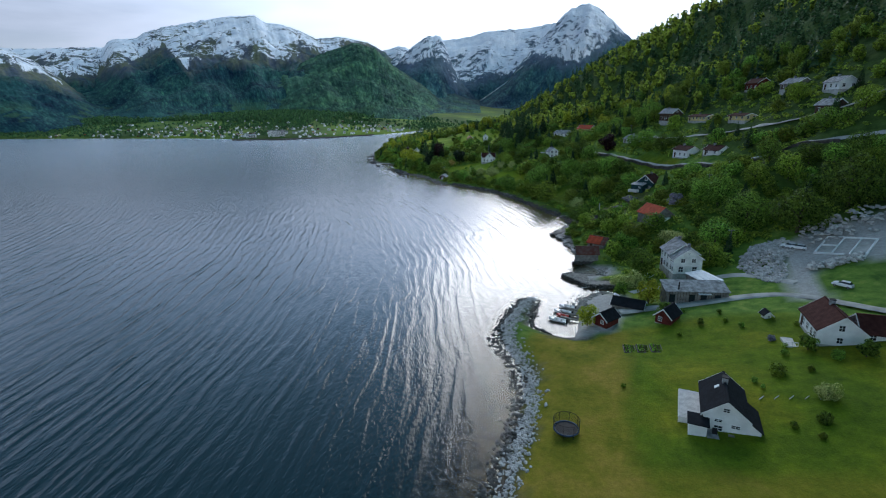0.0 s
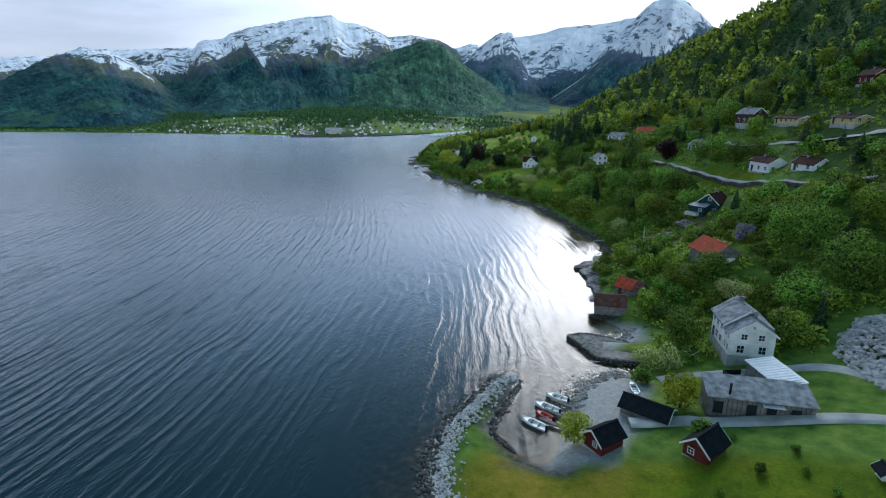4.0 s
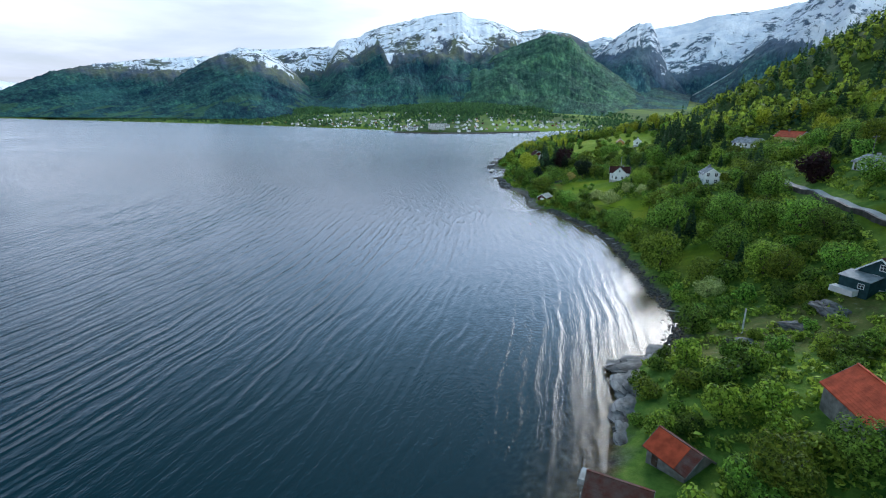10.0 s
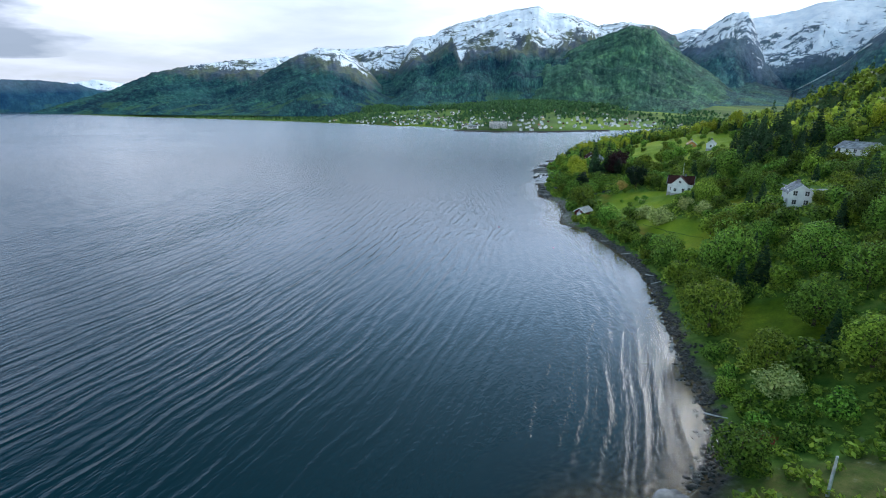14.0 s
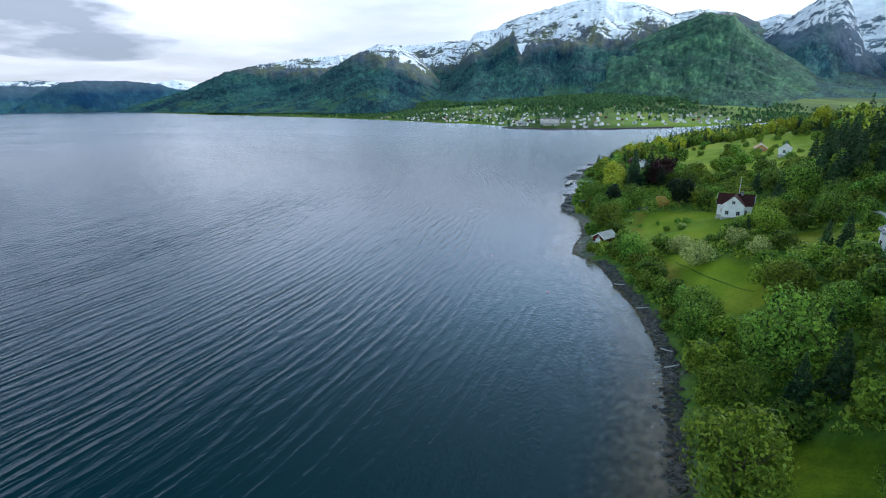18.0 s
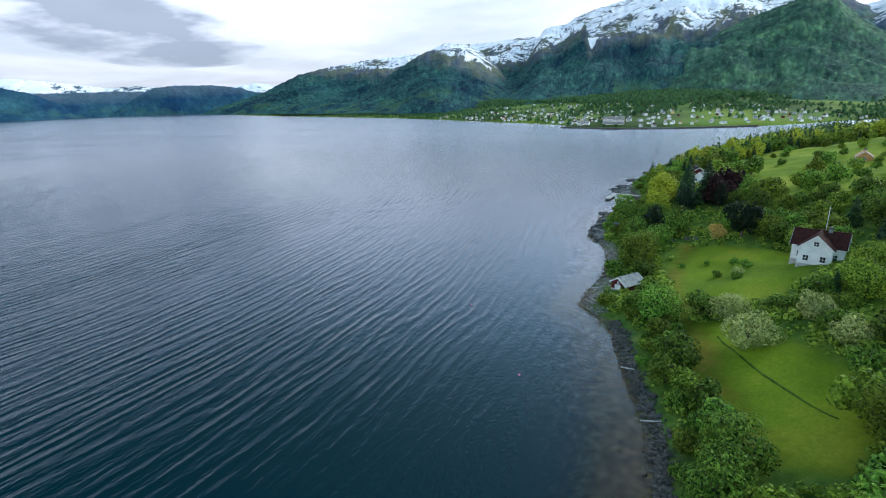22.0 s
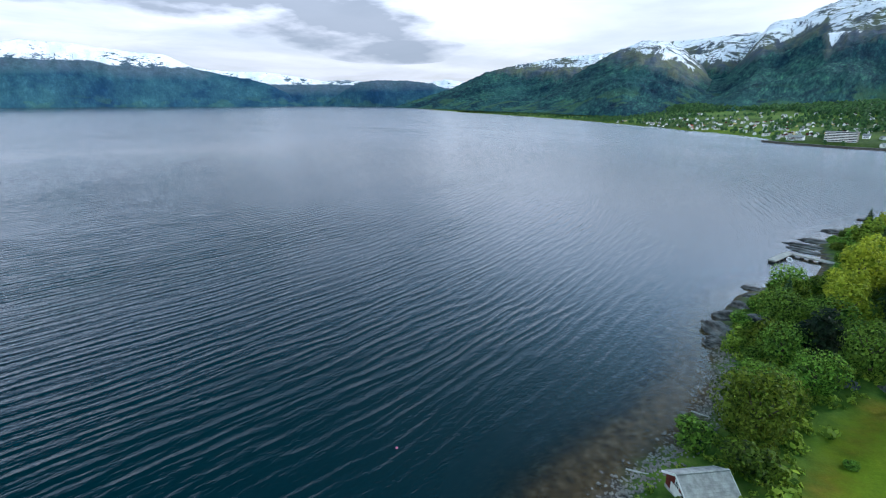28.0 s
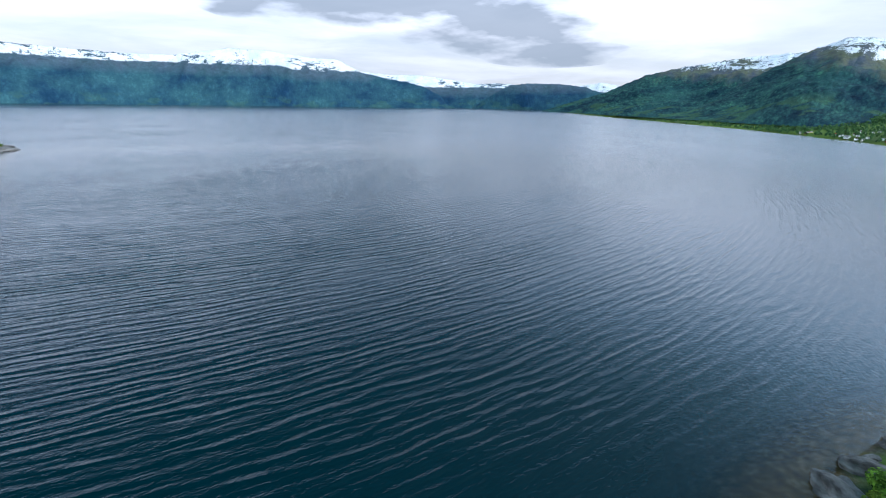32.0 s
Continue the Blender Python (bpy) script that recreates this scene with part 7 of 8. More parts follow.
slab.matrix_basis = Matrix.Translation((38.5, 161.0, ground_at(38.5, 161.0) - 0.15)) @ Vector((-fx / 2, -fy / 2, 1)).to_track_quat("Z", "Y").to_matrix().to_4x4() @ Matrix.Rotation(radians(24), 4, "Z")
part("floor_slab", box(-5.6, -4.6, -0.5, 5.6, 4.6, 0.12), M["gravel"], slab)
for x0, y0, x1, y1 in ((-5.7, -4.7, 5.7, -4.3), (-5.7, 4.3, 5.7, 4.7), (-5.7, -4.29, -5.3, 4.29), (5.3, -4.29, 5.7, 4.29), (-1.8, -4.29, -1.5, 4.29), (2.0, -4.29, 2.3, 4.29), (-5.29, -0.3, -1.81, 0.0)):
    part("foundation_wall", box(x0, y0, -0.5, x1, y1, 0.5, 0.03), M["white"], slab)
for k, (x, y, rot) in enumerate(((30.4, 169.6, 20), (31.6, 169.4, 5))):
    pile = tagged(new("timber_stack"), "stack of fresh pale planks lying by the rock heap", "timber", "timber stacks in the yard")
    pile.matrix_basis = pose(x, y, ground_at(x, y), 0, 0, rot)
    for row in range(3):
        for q in range(4):
            part("plank", box(-0.45 + q * 0.23, -1.6 + 0.1 * row, row * 0.14, -0.25 + q * 0.23, 1.6 - 0.07 * q, row * 0.14 + 0.12), M["deck"], pile)
rubble_low = [(rs.uniform(29, 41), rs.uniform(148, 156)) for _ in range(380)]
stone_heap("rubble_heap", "low heap of blasted rock beside the gravel road", "rubble", [p for p in rubble_low if abs(p[1] - 152 - (p[0] - 31) * 0.25) < 1.8], PALE, (0.3, 0.8), 14, 60, lambda x, y, r: r.uniform(0, 0.9))


def outcrop(x, y, sx, sy, sz, rot, seed, z=0.0, tilt=0.0, name="shore_rock", label="smooth grey bedrock outcrop at the waterline"):
    bm = bmesh.new()
    bmesh.ops.create_icosphere(bm, subdivisions=4, radius=1)
    off = Vector((seed * 3.1, seed * 1.7, 0))
    for v in bm.verts:
        p = v.co.copy()
        k = 1 + 0.36 * noise.noise(p * 1.3 + off) + 0.17 * noise.noise(p * 3.1 + off) + 0.09 * noise.noise(p * 7 + off) + 0.05 * noise.noise(p * 15 + off)
        step = 0.09 * abs(math.sin(p.z * 8 + p.x * 3 + seed)) - 0.04
        v.co = Vector((p.x * (k + step), p.y * (k + step), p.z * k))
    me = bpy.data.meshes.new(name)
    bm.to_mesh(me), bm.free()
    me.materials.append(M["bedrock"])
    ob = new(name, me)
    ob.matrix_basis = Matrix.LocRotScale((x, y, z), Euler((radians(tilt), 0, radians(rot))), (sx, sy, sz))
    tagged(ob, label, "rock")


for i, a in enumerate([(-218.5, 361, 4.6, 3.0, 2.0, 15), (-225.5, 367, 4.2, 2.7, 1.9, 60), (-232, 373.5, 3.6, 2.4, 1.5, 25), (-222, 371, 4.4, 3.4, 2.4, 75), (-239, 380.5, 3.4, 2.2, 1.3, 50), (-212.5, 357.4, 2.8, 2, 1.0, 100), (-229, 368.2, 2.0, 1.4, 0.8, 120), (-215, 358, 1.6, 1.2, 0.8, 20)]):
    outcrop(a[0] + 1.6, a[1] + 1.8, a[2] * 0.88, a[3] * 0.88, a[4] * 1.05, a[5], i, 0.1)
for i, a in enumerate([(-47, 208, 6, 3.2, 2.2, 60), (-43.5, 200, 6, 3.4, 2.6, 120), (-40, 193, 5, 3, 2.0, 110), (-46, 216, 4.5, 2.6, 1.6, 100), (-43, 212, 5, 3.5, 3.2, 80), (-38, 187, 4, 2, 1.2, 120)]):
    outcrop(a[0], a[1], a[2] * 1.1, a[3] * 1.2, a[4] * 0.62, a[5], 20 + i, 0.2)
for i, a in enumerate([(-284, 424.5, 5.5, 1.8, 0.8, 30), (-290, 429, 6, 2, 0.9, 40), (-296, 438, 6, 2.4, 1.0, 50), (-245, 386, 3, 1.6, 0.8, 50), (-310, 458, 7, 3, 1.2, 55), (-330, 488, 8, 3, 1.2, 60)]):
    outcrop(*a, 40 + i, 0.0)
for i, a in enumerate([(-23, 238, 4, 2.4, 1.4, -30), (-27, 232, 3.4, 2, 1.2, 10), (-33, 222, 3.5, 2, 1.3, 40), (-190, 371, 2.4, 1.6, 1.0, 10), (-186, 376, 2.2, 1.4, 1.1, 30)]):
    outcrop(*a, 60 + i, ground_at(a[0], a[1]) - 0.1, 0, "rock", "pale lichened rock outcrop in the grass")

# stone pier by the bay
PIER = [(-34.9, 151.8), (-25.7, 144.9), (-17.6, 147.5), (-16.4, 151.5), (-23.0, 156.0), (-31.6, 155.0)]
pier = tagged(new("stone_pier"), "old dry stone pier with a dark wet face", "pier")
part("core", prism(PIER, -2.5, 0.85), M["stone"], pier)
rp = random.Random(8)
for (ax, ay), (bx, by) in zip(PIER, PIER[1:] + PIER[:1]):
    n = max(2, int(math.hypot(bx - ax, by - ay) / 0.62))
    for k in range(n):
        for z, mesh in ((0.1, DARK), (0.55, DARK), (0.95, STONES)):
            t, w = (k + rp.uniform(0.2, 0.8)) / n, rp.uniform(0.3, 0.58)
            ob = new("stone", rp.choice(mesh))
            ob.parent = pier
            ob.matrix_basis = Matrix.LocRotScale((ax + (bx - ax) * t + rp.uniform(-0.15, 0.15), ay + (by - ay) * t + rp.uniform(-0.15, 0.15), z + rp.uniform(-0.08, 0.08)), Euler((rp.uniform(-0.2, 0.2), rp.uniform(-0.2, 0.2), rp.uniform(0, 6.28))), (w, w * 0.8, w * 0.75))
laid = 0
while laid < 70:
    x, y = rp.uniform(-34, -23), rp.uniform(145, 156)
    if in_poly([x], [y], PIER)[0] > 0.6 and x < -24.5:
        w = rp.uniform(0.25, 0.6)
        ob = new("stone", rp.choice(STONES))
        ob.parent = pier
        ob.matrix_basis = Matrix.LocRotScale((x, y, 0.88), Euler((0, 0, rp.uniform(0, 6.28))), (w, w * 0.8, w * 0.3))
        laid += 1
slip = tagged(new("slipway"), "low dark stone slip running into the water beside the boathouse", "slipway")
for k in range(11):
    ob = new("stone", rp.choice(DARK))
    ob.parent = slip
    ob.matrix_basis = Matrix.LocRotScale((-40.1 + k * 0.56 + rp.uniform(-0.1, 0.1), 186.3 - k * 0.36 + rp.uniform(-0.1, 0.1), 0.2 + 0.03 * k), Euler((0, 0, rp.uniform(0, 6))), (0.55, 0.5, 0.45))
# rails under the boathouse
base = tagged(new("stone_foundation"), "stone foundation under the boathouse at the water", "foundation")
for k in range(40):
    t, s = rp.random(), rp.uniform(0.45, 0.8)
    ob = new("stone", rp.choice(DARK))
    ob.parent = base
    ob.matrix_basis = Matrix.LocRotScale((-34.4 + 6.6 * t + rp.uniform(-0.4, 0.4), 166.2 + 2.3 * t + rp.uniform(-0.7, 0.7), rp.uniform(0.1, 0.9)), Euler((0, 0, rp.uniform(0, 6))), (s, s, s * 0.8))

# concrete jetty at the point
jetty = tagged(new("jetty"), "angled concrete jetty on piles at the wooded point", "jetty")
for a, b, w in (((-270, 405.3), (-279.5, 417.5), 2.4), ((-278.3, 416.8), (-266.5, 424.2), 2.2)):
    v = Vector((b[0] - a[0], b[1] - a[1], 0))
    arm = part("deck", box(0, -w / 2, 0.55, v.length, w / 2, 1.0, 0.05), M["concrete"], jetty)
    arm.matrix_basis = Matrix.Translation((a[0], a[1], 0)) @ Matrix.Rotation(math.atan2(v.y, v.x), 4, "Z")
    for k in range(5):
        p = part("pile", box(0.4 + k * v.length / 5, -w / 2 + 0.1, -2.0, 0.9 + k * v.length / 5, w / 2 - 0.1, 0.55), M["dark_stone"], arm)


def boat(x, y, rot, length, hull_m, name="motor_boat", label="small white open motor boat moored in the harbour", engine=True):
    root = tagged(new(name), label, "boat", "boats in the harbour")
    root.matrix_basis = pose(x, y, 0.05, 0, 0, rot)
    bm = bmesh.new()
    rings, w = [], length * 0.19
    for t in np.linspace(0, 1, 9):
        half = w * (1 - max(0, t - 0.45) ** 2 * 3.2) * (0.9 + 0.1 * min(1, t * 4))
        half = max(half, 0.02)
        rise_ = 0.55 + 0.3 * t ** 2
        yy = t * length - length / 2
        prof = [(-half, rise_), (-half * 0.8, 0.1), (0, -0.18 + 0.25 * t ** 3), (half * 0.8, 0.1), (half, rise_), (half * 0.86, rise_), (half * 0.7, 0.2), (-half * 0.7, 0.2), (-half * 0.86, rise_)]
        rings.append([bm.verts.new((px, yy, pz)) for px, pz in prof])
    for a, b in zip(rings, rings[1:]):
        for k in range(9):
            bm.faces.new((a[k], a[(k + 1) % 9], b[(k + 1) % 9], b[k]))
    bm.faces.new(rings[0]), bm.faces.new(rings[-1][::-1])
    bmesh.ops.recalc_face_normals(bm, faces=bm.faces[:])
    part("hull", bm, M[hull_m], root)
    for t in (-0.22, 0.08):
        part("thwart", box(-w * 0.75, length * t - 0.14, 0.36, w * 0.75, length * t + 0.14, 0.42), M["grey_wood"], root)
    part("foredeck", prism([(-w * 0.7, length * 0.2), (w * 0.7, length * 0.2), (w * 0.2, length * 0.44), (-w * 0.2, length * 0.44)], 0.62, 0.68), M[hull_m], root)
    if engine:
        part("outboard_motor", box(-0.18, -length / 2 - 0.35, -0.3, 0.18, -length / 2 + 0.02, 0.95, 0.06), M["black"], root, "black outboard motor")


boat(-28.3, 117.0, 84, 4.6, "boat_white")
boat(-27.6, 120.0, 80, 3.4, "boat_red", label="small red dinghy moored between white boats")
boat(-28.2, 122.6, 86, 4.8, "boat_white")
boat(-27.9, 126.6, 92, 4.2, "boat_white")
for k, (x, y) in enumerate(((-25.2, 118.5), (-25.6, 121.5), (-25.8, 125))):
    g = tagged(new("gangway"), "narrow wooden mooring gangway reaching out to the boats", "gangway", "gangways in the harbour")
    g.matrix_basis = pose(x, y, 0.7, 0, 3, 0)
    part("deck", box(-2.6, -0.35, -0.08, 1.8, 0.35, 0.0), M["grey_wood"], g)
    for s in (-0.3, 0.3):
        part("beam", box(-2.6, s - 0.06, -0.25, 1.8, s + 0.06, -0.08), M["grey_wood"], g)
boat(-16.0, 134.0, 30, 3.6, "boat_white", "dinghy", "white dinghy laid up on the shingle", False)
for ob in (scene.objects["dinghy"],):
    ob.location.z = ground_at(-16, 134) + 0.25
boat(-272.5, 412.6, 60, 4.4, "boat_white", "rowing_boat", "white rowing boat moored inside the jetty", False)

# trampoline, garden, small things of the meadow
tz = ground_at(-15.9, 69.5)
tr = tagged(new("trampoline"), "round black trampoline with a tall safety net on the lawn", "trampoline")
tr.location = (-15.9, 69.5, tz)
bm = bmesh.new()
bmesh.ops.create_cone(bm, cap_ends=True, segments=24, radius1=1.75, radius2=1.75, depth=0.03, matrix=Matrix.Translation((0, 0, 0.82)))
part("jumping_mat", bm, M["black"], tr)
ring = [(math.cos(a) * 1.95, math.sin(a) * 1.95, 0.82) for a in np.linspace(0, 2 * math.pi, 25)]
blue_pad = material("blue_pad", (0.03, 0.06, 0.11), 0.5, 0.1)
part("edge_pad", tube(ring, [0.16] * 25, 6), blue_pad, tr, "dark blue padded rim")
for k in range(8):
    a = k * math.pi / 4
    part("net_post", tube([(math.cos(a) * 2.05, math.sin(a) * 2.05, 0), (math.cos(a) * 2.1, math.sin(a) * 2.1, 2.6)], [0.03, 0.03], 5), M["black"], tr)
net = bmesh.new()
for k in range(48):
    a, b = k * math.pi / 24, (k + 2.5) * math.pi / 24
    for q, w in ((a, b), (b, a)):
        tube([(math.cos(q) * 2.05, math.sin(q) * 2.05, 0.85), (math.cos(w) * 2.1, math.sin(w) * 2.1, 2.55)], [0.012, 0.012], 3, net)
part("safety_net", net, M["black"], tr)
part("net_rim", tube([(x * 1.08, y * 1.08, 2.57) for x, y, _ in ring], [0.03] * 25, 5), M["black"], tr)
for k in range(3):
    bed = tagged(new("garden_bed"), "raised vegetable bed with a pale plank frame", "garden bed", "garden beds")
    x, y = -9.6 + k * 2.6, 103.0 + k * 0.7
    bed.matrix_basis = pose(x, y, ground_at(x, y), 0, 0, 12)
    part("soil", box(-1.1, -1.7, -0.3, 1.1, 1.7, 0.14), M["soil"], bed)
    for row in (-0.7, 0.0, 0.7):
        v, f = leaf_quads(np.array([(row + random.uniform(-0.15, 0.15), -1.5 + 0.1 * q, 0.26) for q in range(31)]), np.random.default_rng(k).normal(size=(31, 3)) + (0, 0, 1.0), np.full(31, 0.3), np.arange(31) * 1.3)
        greens = new("leafy_crop", mesh_from("leafy_crop", v.tolist(), f.tolist(), LEAF["mid"]))
        greens.parent = bed
    for a in ((-1.2, -1.8, -1.1, 1.8), (1.1, -1.8, 1.2, 1.8), (-1.2, -1.8, 1.2, -1.7), (-1.2, 1.7, 1.2, 1.8)):
        part("plank", box(a[0], a[1], -0.3, a[2], a[3], 0.16), M["grey_wood"], bed)
for x, y, r in ((0, 112, 0.7), (4, 118, 0.9), (9, 120, 0.8), (12, 117, 0.7), (-9, 86, 0.6), (12, 92, 0.7), (18, 104, 0.8), (21, 98, 0.9), (16, 80, 0.8), (19, 78, 0.7), (13, 90, 0.5), (22, 118, 0.8), (-2, 124, 0.7), (8, 124, 0.7), (0.5, 124.5, 0.6)):
    plant(random.choice("bkm"), x, y, r)
plant("g", 21.5, 88.5, 2.0), plant("b", 20, 82, 1.3), plant("v", 16.6, 110.5, 0.9), plant("k", 18.4, 107.4, 0.7), plant("m", 22, 106.5, 1.8), plant("m", 30, 104, 2.0), plant("b", 26, 103, 1.4)
for k in range(5):
    s = tagged(new("log_bench"), "pale split log laid on the grass", "log", "logs on the lawn")
    x, y = 12.5 + k * 2.1, 86.8 + 0.4 * k
    s.matrix_basis = pose(x, y, ground_at(x, y) + 0.12, 0, 90, 60)
    part("log", tube([(0, 0, -0.8), (0, 0, 0.8)], [0.07, 0.06], 7), M["driftwood"], s)

# poles, airer, buoys, driftwood
def pole(x, y, tall, name="utility_pole", label="slim grey wooden utility pole", arm=True, mat="grey_wood", r=0.13):
    p = tagged(new(name), label, "pole")
    p.location = (x, y, ground_at(x, y))
    part("post", tube([(0, 0, -0.4), (0, 0, tall)], [r, r * 0.7], 8), M[mat], p)
    if arm:
        part("crossarm", box(-0.8, -0.06, tall - 0.5, 0.8, 0.06, tall - 0.36), M[mat], p)
        for s in (-0.7, 0, 0.7):
            part("insulator", tube([(s, 0, tall - 0.36), (s, 0, tall - 0.16)], [0.05, 0.04], 6), M["white"], p)
    return Vector((x, y, ground_at(x, y) + tall - 0.2))


pole(-35.5, 228.7, 5.6, "marker_pole", "weathered pale broken pole on the rocks", False, "driftwood", 0.2)
pole(-144.5, 374.0, 12.0, "flagpole", "tall white garden flagpole beside the villa", False, "white", 0.09)
p1, p2, p3 = pole(4, 244, 8), pole(6, 205, 8), pole(12, 166, 8)
p4, p5 = pole(-22, 300, 8), pole(-33, 318, 8)
for a, b in ((p1, p2), (p2, p3), (p1, p4)):
    w = tagged(new("power_line"), "thin sagging overhead power line", "cable")
    for s in (-0.7, 0.7):
        part("wire", tube([(a + (b - a) * t + Vector((s, 0, -2.0 * 4 * t * (1 - t) * 0.6)))[:] for t in np.linspace(0, 1, 9)], [0.013] * 9, 4), M["black"], w)
ax, ay = -9.0, 152.0
airer = tagged(new("clothes_airer"), "white rotary clothes airer standing in the garden", "clothes airer")
airer.location = (ax, ay, ground_at(ax, ay))
part("pole", tube([(0, 0, 0), (0, 0, 1.6)], [0.04, 0.04], 6), M["white"], airer)
for k in range(4):
    a = k * math.pi / 2 + 0.4
    part("arm", tube([(0, 0, 1.0), (math.cos(a) * 1.5, math.sin(a) * 1.5, 1.9)], [0.035, 0.03], 5), M["white"], airer)
for x, y in ((-139.7, 290.1), (-174.7, 294.0)):
    b = tagged(new("buoy"), "small pink plastic mooring buoy on the water", "buoy", "mooring buoys")
    b.location = (x, y, 0.05)
    bm = bmesh.new()
    bmesh.ops.create_uvsphere(bm, u_segments=14, v_segments=9, radius=0.22)
    part("float", bm, M["pink"], b, smooth=True)
    part("eye", tube([(0, 0, 0.18), (0, 0, 0.34)], [0.05, 0.04], 6), M["black"], b)
for x, y, rot, ln in ((-118.4, 302.4, 60, 3.2), (-133, 309.5, 40, 2.6), (-101, 290, 20, 2.6), (-54, 239.5, 25, 3.4), (-170, 328.5, 70, 3.0), (-184, 343.5, 50, 2.8), (-21, 155, 80, 3.5), (-26, 143, 20, 2.5), (-96, 285.6, 75, 3.0)):
    lg = tagged(new("driftwood"), "bleached driftwood log stranded on the stones", "driftwood")
    lg.matrix_basis = pose(x, y, max(ground_at(x, y), 0) + 0.7, 4, 84, rot)
    part("log", tube([(0, 0, -ln / 2), (0.1, 0.05, 0), (0, 0, ln / 2)], [0.14, 0.13, 0.08], 7), M["driftwood"], lg)
lp = tagged(new("red_boards"), "stack of red painted boards lying in the grass", "boards")
lp.matrix_basis = pose(-45.5, 237.5, ground_at(-45.5, 237.5) + 0.3, 6, 0, 30)
for k in range(6):
    part("board", box(-1.9, -1.2 + k * 0.41, -0.1, 1.9, -0.82 + k * 0.41, 0.05), M["red_soil"], lp)

# the islet across the water
outcrop(-469, -251, 22, 11, 5.5, 30, 90, -0.6, 0, "islet", "low rocky islet with scrub across the fjord")
for x, y, r in ((-467, -247, 2.6), (-473, -255, 2.4), (-461, -244, 2.0)):
    plant("b", x, y, r, 4.0)

# ---------------------------------------------------------------- the town across the fjord
def town_house(name, label, wall_m, roof_m, W, L, wall, roof):
    root = tagged(new(name), label, "house", "town houses")
    part("wall", gable_body(W, L, wall, roof, -3), M[wall_m], root)
    bm = bmesh.new()
    for y in (-L / 2 - 0.5, L / 2 + 0.5):
        for x, z in ((-W / 2 - 0.5, wall - roof / W), (0, wall + roof + 0.05), (W / 2 + 0.5, wall - roof / W), (W / 2 + 0.5, wall - roof / W + 0.25), (0, wall + roof + 0.32), (-W / 2 - 0.5, wall - roof / W + 0.25)):
            bm.verts.new((x, y, z))
    bm.verts.ensure_lookup_table()
    for k in range(6):
        bm.faces.new([bm.verts[i] for i in (k, (k + 1) % 6, (k + 1) % 6 + 6, k + 6)])
    bm.faces.new([bm.verts[i] for i in (5, 4, 1, 0)]), bm.faces.new([bm.verts[i] for i in (4, 3, 2, 1)])
    bm.faces.new([bm.verts[i] for i in (6, 7, 10, 11)]), bm.faces.new([bm.verts[i] for i in (7, 8, 9, 10)])
    bmesh.ops.recalc_face_normals(bm, faces=bm.faces[:])
    part("roof", bm, M[roof_m], root)
    for zf in (1.7, 4.2)[: 1 + (wall > 4)]:
        for s in (-1, 1):
            part("window_band", box(s * (W / 2 + 0.03) - 0.03, -L * 0.36, zf - 0.5, s * (W / 2 + 0.03) + 0.03, L * 0.36, zf + 0.5), M["glass"], root)
    return root


KINDS = [town_house("town_house", "small white town house across the fjord", "town_white", "slate", 8, 10, 5, 3), town_house("town_house", "white town house with a brown roof across the fjord", "town_white", "brown_roof", 8, 11, 4, 3),
         town_house("town_house", "pale yellow town house across the fjord", "yellow", "slate", 8, 9, 4, 3), town_house("town_house", "red town house across the fjord", "red", "black_roof", 7, 9, 4, 2.6),
         town_house("town_house", "long white town building across the fjord", "town_white", "slate", 11, 22, 5.5, 2.4), town_house("town_house", "white town house with an orange roof across the fjord", "town_white", "orange_roof", 8, 10, 4, 3)]
rt = random.Random(77)
town_spots = []
while len(town_spots) < 320:
    x, y = rt.uniform(-1420, -585), rt.uniform(640, 1130)
    f = float(signed_distance(np.array([x]), np.array([y]), FAR_LAND)[0])
    if f < 12 or f > 400 or rt.random() > (1.0 if f < 60 else 0.5 if f < 170 else 0.2) * (1.0 if x > -1150 else 0.55):
        continue
    if any((x - a) ** 2 + (y - b) ** 2 < 9.5 ** 2 for a, b, _ in town_spots) or math.hypot(x + 745, y - 757) < 42:
        continue
    town_spots.append((x, y, f))
for i, (x, y, f) in enumerate(town_spots):
    k = rt.choices(range(6), (9, 5, 2, 2, 3 if f < 150 else 1, 2))[0]
    m = pose(x, y, ground_at(x, y), 0, 0, rt.choice((35, 125, 60, 10)) + rt.uniform(-12, 12)) @ Matrix.Scale(rt.uniform(0.55, 0.8), 4)
    if i < 6:
        KINDS[i].matrix_basis = m
    else:
        copy_thing(KINDS[k], m)

hotel = tagged(new("hotel"), "large grey hotel block with white balcony bands on the waterfront", "hotel")
hotel.matrix_basis = pose(-742, 762, 4, 0, 0, 42) @ Matrix.Scale(0.64, 4)
part("wall", box(-25, -7, -4, 25, 7, 19), M["grey_wood"], hotel)
part("roof", box(-26, -8, 19, 26, 8, 20), M["slate"], hotel)
for k in range(6):
    bal = part("balcony", box(-25, -8.4, 1.4 + k * 3, 25, -7.0, 2.6 + k * 3), M["white"], hotel)
    part("window_band", box(-24.5, -7.12, 2.7 + k * 3, 24.5, -7.0, 4.2 + k * 3), M["glass"], bal)
old = tagged(new("hotel"), "white timber hotel with gables on the waterfront point", "hotel")
part("wall", gable_body(14, 34, 9, 4), M["white"], old)
for sign in (-1, 1):
    part("roof_slope", roof_slab(14, 34, 9, 4, sign, 0.8, 0.3), M["grey_roof"], old)
for k in range(3):
    for s in (-1, 1):
        part("window_band", box(s * 7.05 - 0.05, -15, 1.2 + k * 2.9, s * 7.05 + 0.05, 15, 2.7 + k * 2.9), M["glass"], old)
old.matrix_basis = pose(-784, 735, 3, 0, 0, -48) @ Matrix.Scale(0.55, 4)
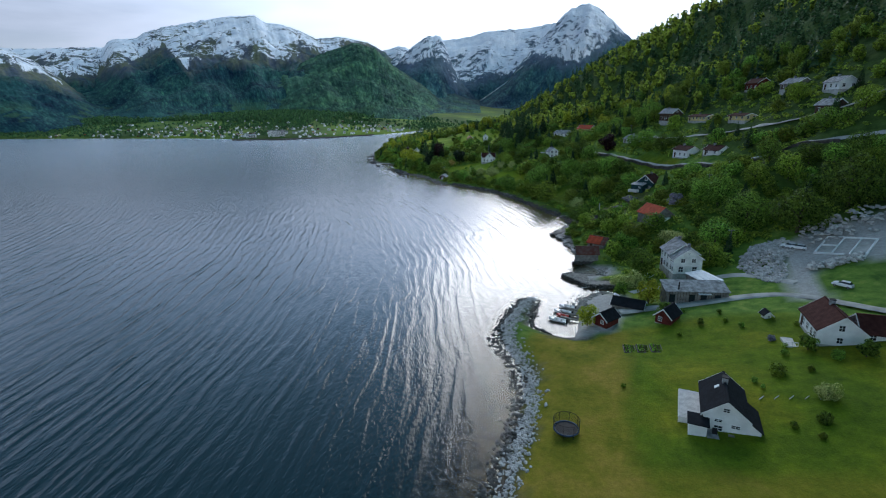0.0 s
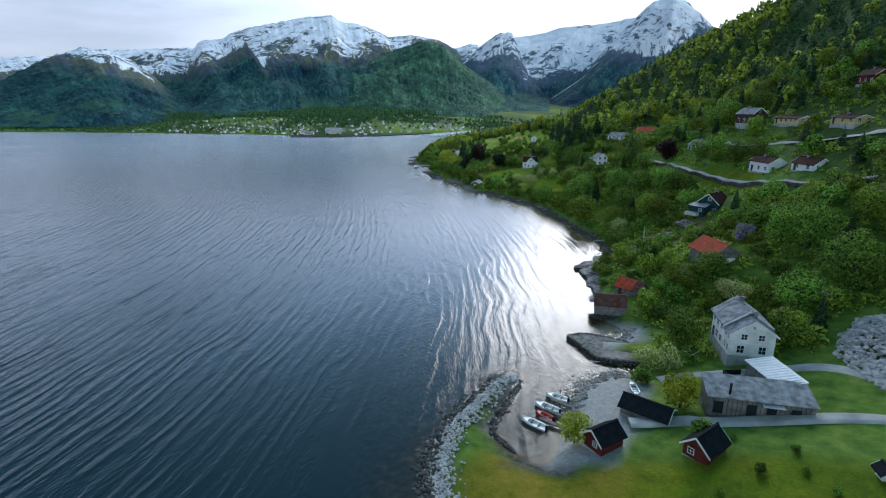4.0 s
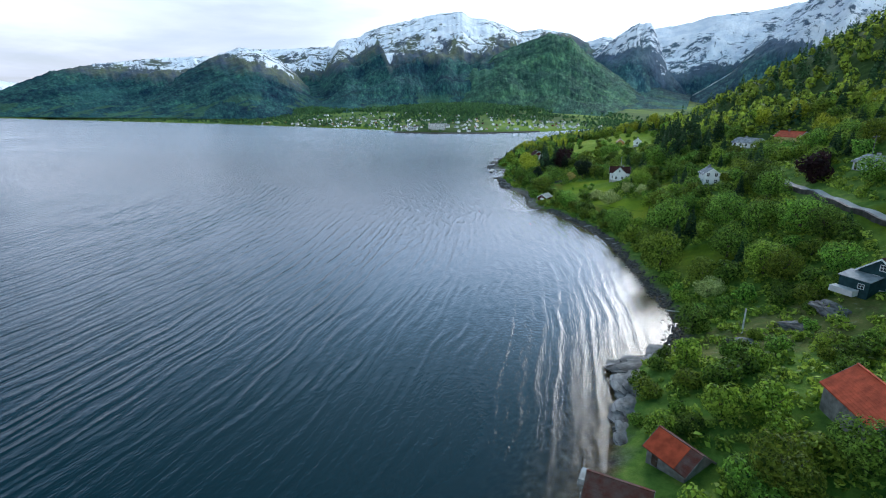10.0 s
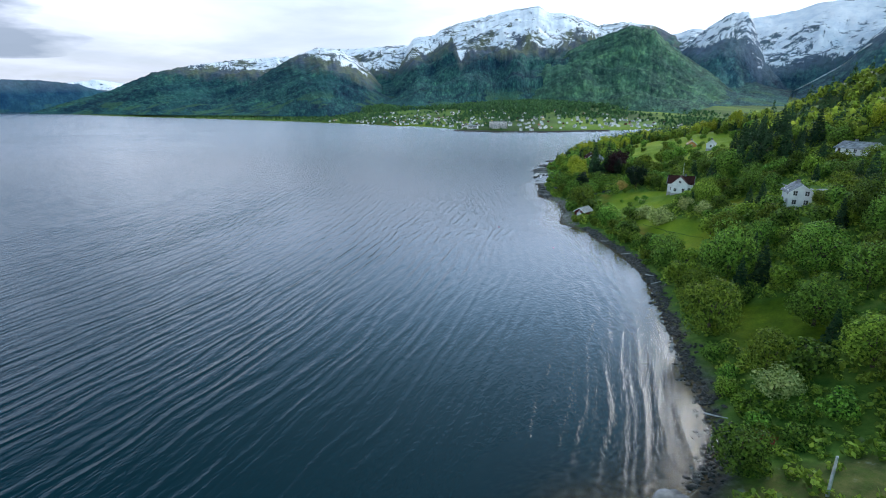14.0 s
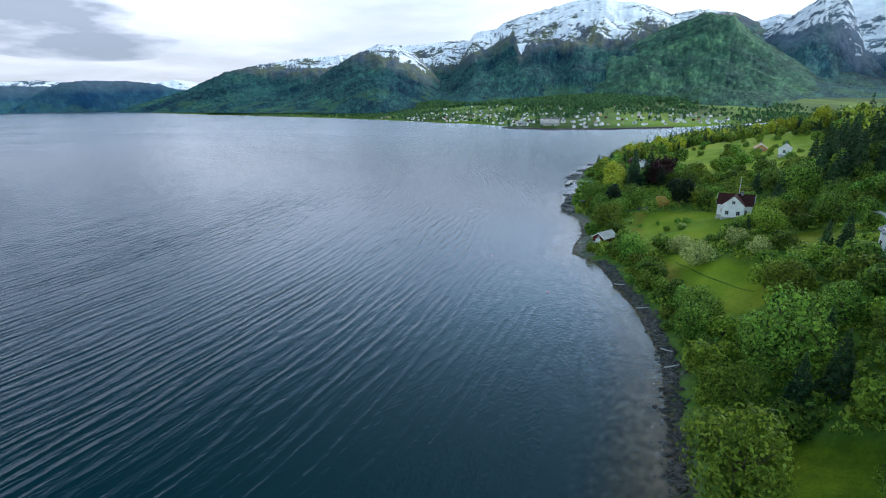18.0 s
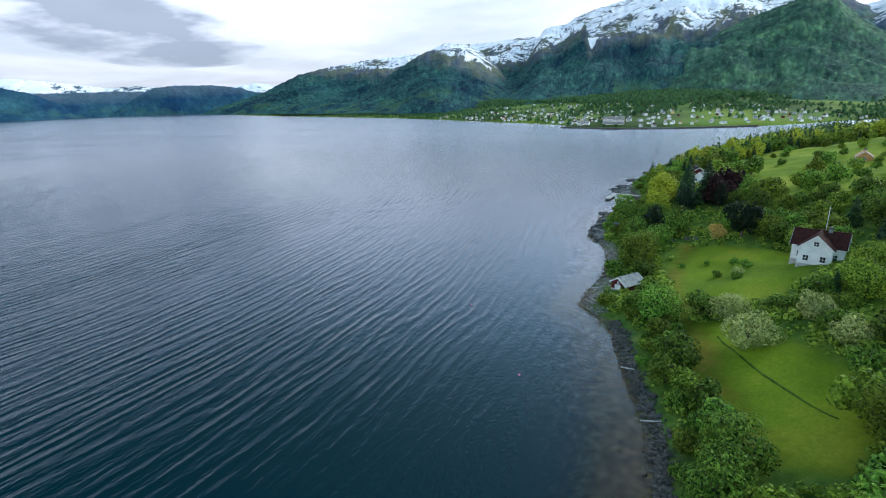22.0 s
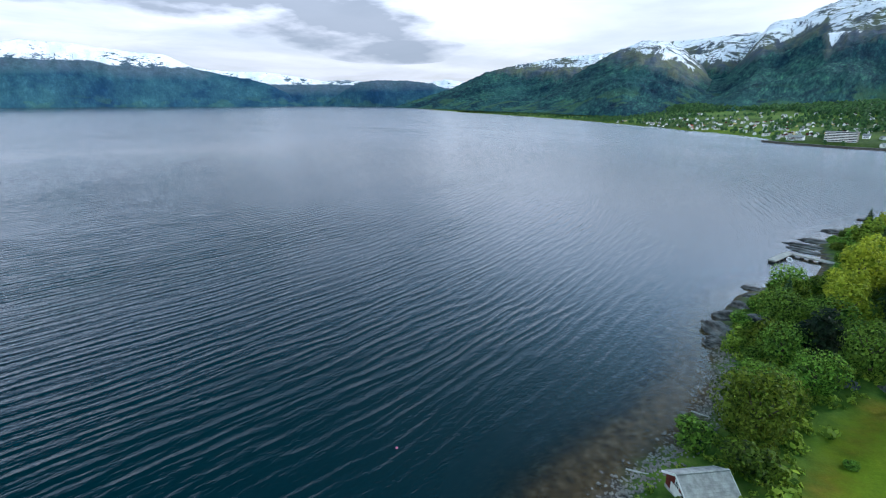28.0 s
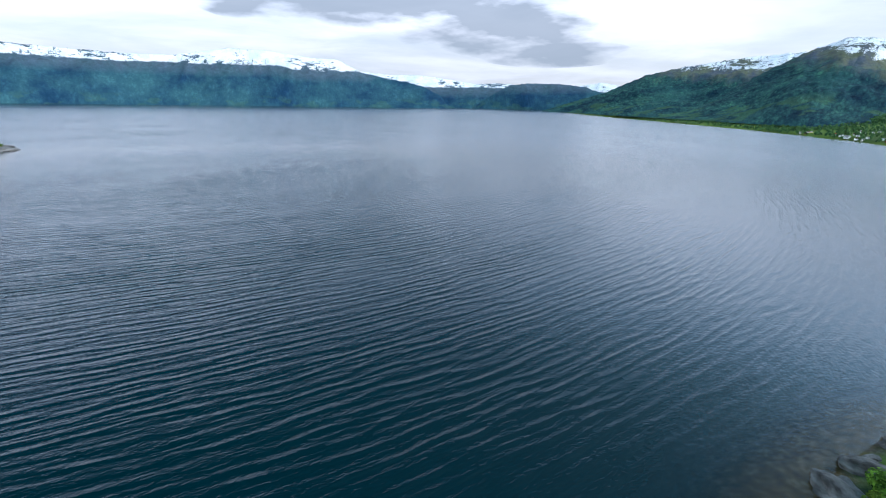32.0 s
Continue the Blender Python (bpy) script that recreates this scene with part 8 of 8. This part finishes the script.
quay = tagged(new("quay"), "dark stone quay wall along the town waterfront", "quay", kind="structure")
qp = [(-602, 898), (-648, 793), (-700, 743), (-770, 710), (-800, 704)]
for (ax_, ay_), (bx_, by_) in zip(qp, qp[1:]):
    v = Vector((bx_ - ax_, by_ - ay_, 0))
    q = part("quay_wall", box(0, -2, -3, v.length, 3, 2.2), M["dark_stone"], quay)
    q.matrix_basis = Matrix.Translation((ax_, ay_, 0)) @ Matrix.Rotation(math.atan2(v.y, v.x), 4, "Z")


def town_woods():
    rng = np.random.default_rng(51)
    kinds = [broad_crown(np.random.default_rng(400 + i), 12, 6, 0.75, 0.9, 0.9)[0].reshape(-1, 4, 3)[:12] for i in range(5)]
    n = 9000
    x, y = rng.uniform(-2400, -560, n * 4), rng.uniform(420, 1500, n * 4)
    f = signed_distance(x, y, FAR_LAND)
    ok = (f > 8) & (f < 620) & ((wobble(x * 0.08, y * 0.08) + rng.normal(scale=0.5, size=x.shape) > np.where(f < 150, 0.25, -0.25)) | (f > 300))
    x, y, f = x[ok][:n], y[ok][:n], f[ok][:n]
    z = height(x, y)
    r = rng.uniform(1.6, 3.6, len(x)) * np.where(f > 260, 1.5, 1.0)
    a = rng.uniform(0, 6.28, len(x))
    k = np.array(kinds)[rng.integers(0, 5, len(x))]
    c, s = (np.cos(a) * r)[:, None, None], (np.sin(a) * r)[:, None, None]
    q = np.stack([k[..., 0] * c - k[..., 1] * s + x[:, None, None], k[..., 0] * s + k[..., 1] * c + y[:, None, None], k[..., 2] * r[:, None, None] * 1.2 + z[:, None, None]], -1)
    v = q.reshape(-1, 3)
    me = bpy.data.meshes.new("town_woods")
    me.vertices.add(len(v)), me.loops.add(len(v)), me.polygons.add(len(v) // 4)
    me.vertices.foreach_set("co", v.ravel().astype(np.float32))
    me.loops.foreach_set("vertex_index", np.arange(len(v), dtype=np.int32))
    me.polygons.foreach_set("loop_start", np.arange(0, len(v), 4, dtype=np.int32))
    me.update(calc_edges=True)
    me.materials.append(LEAF["town"])
    tagged(new("town_woods", me), "gardens and woods between the far town houses", "woods", kind="stuff")


town_woods()
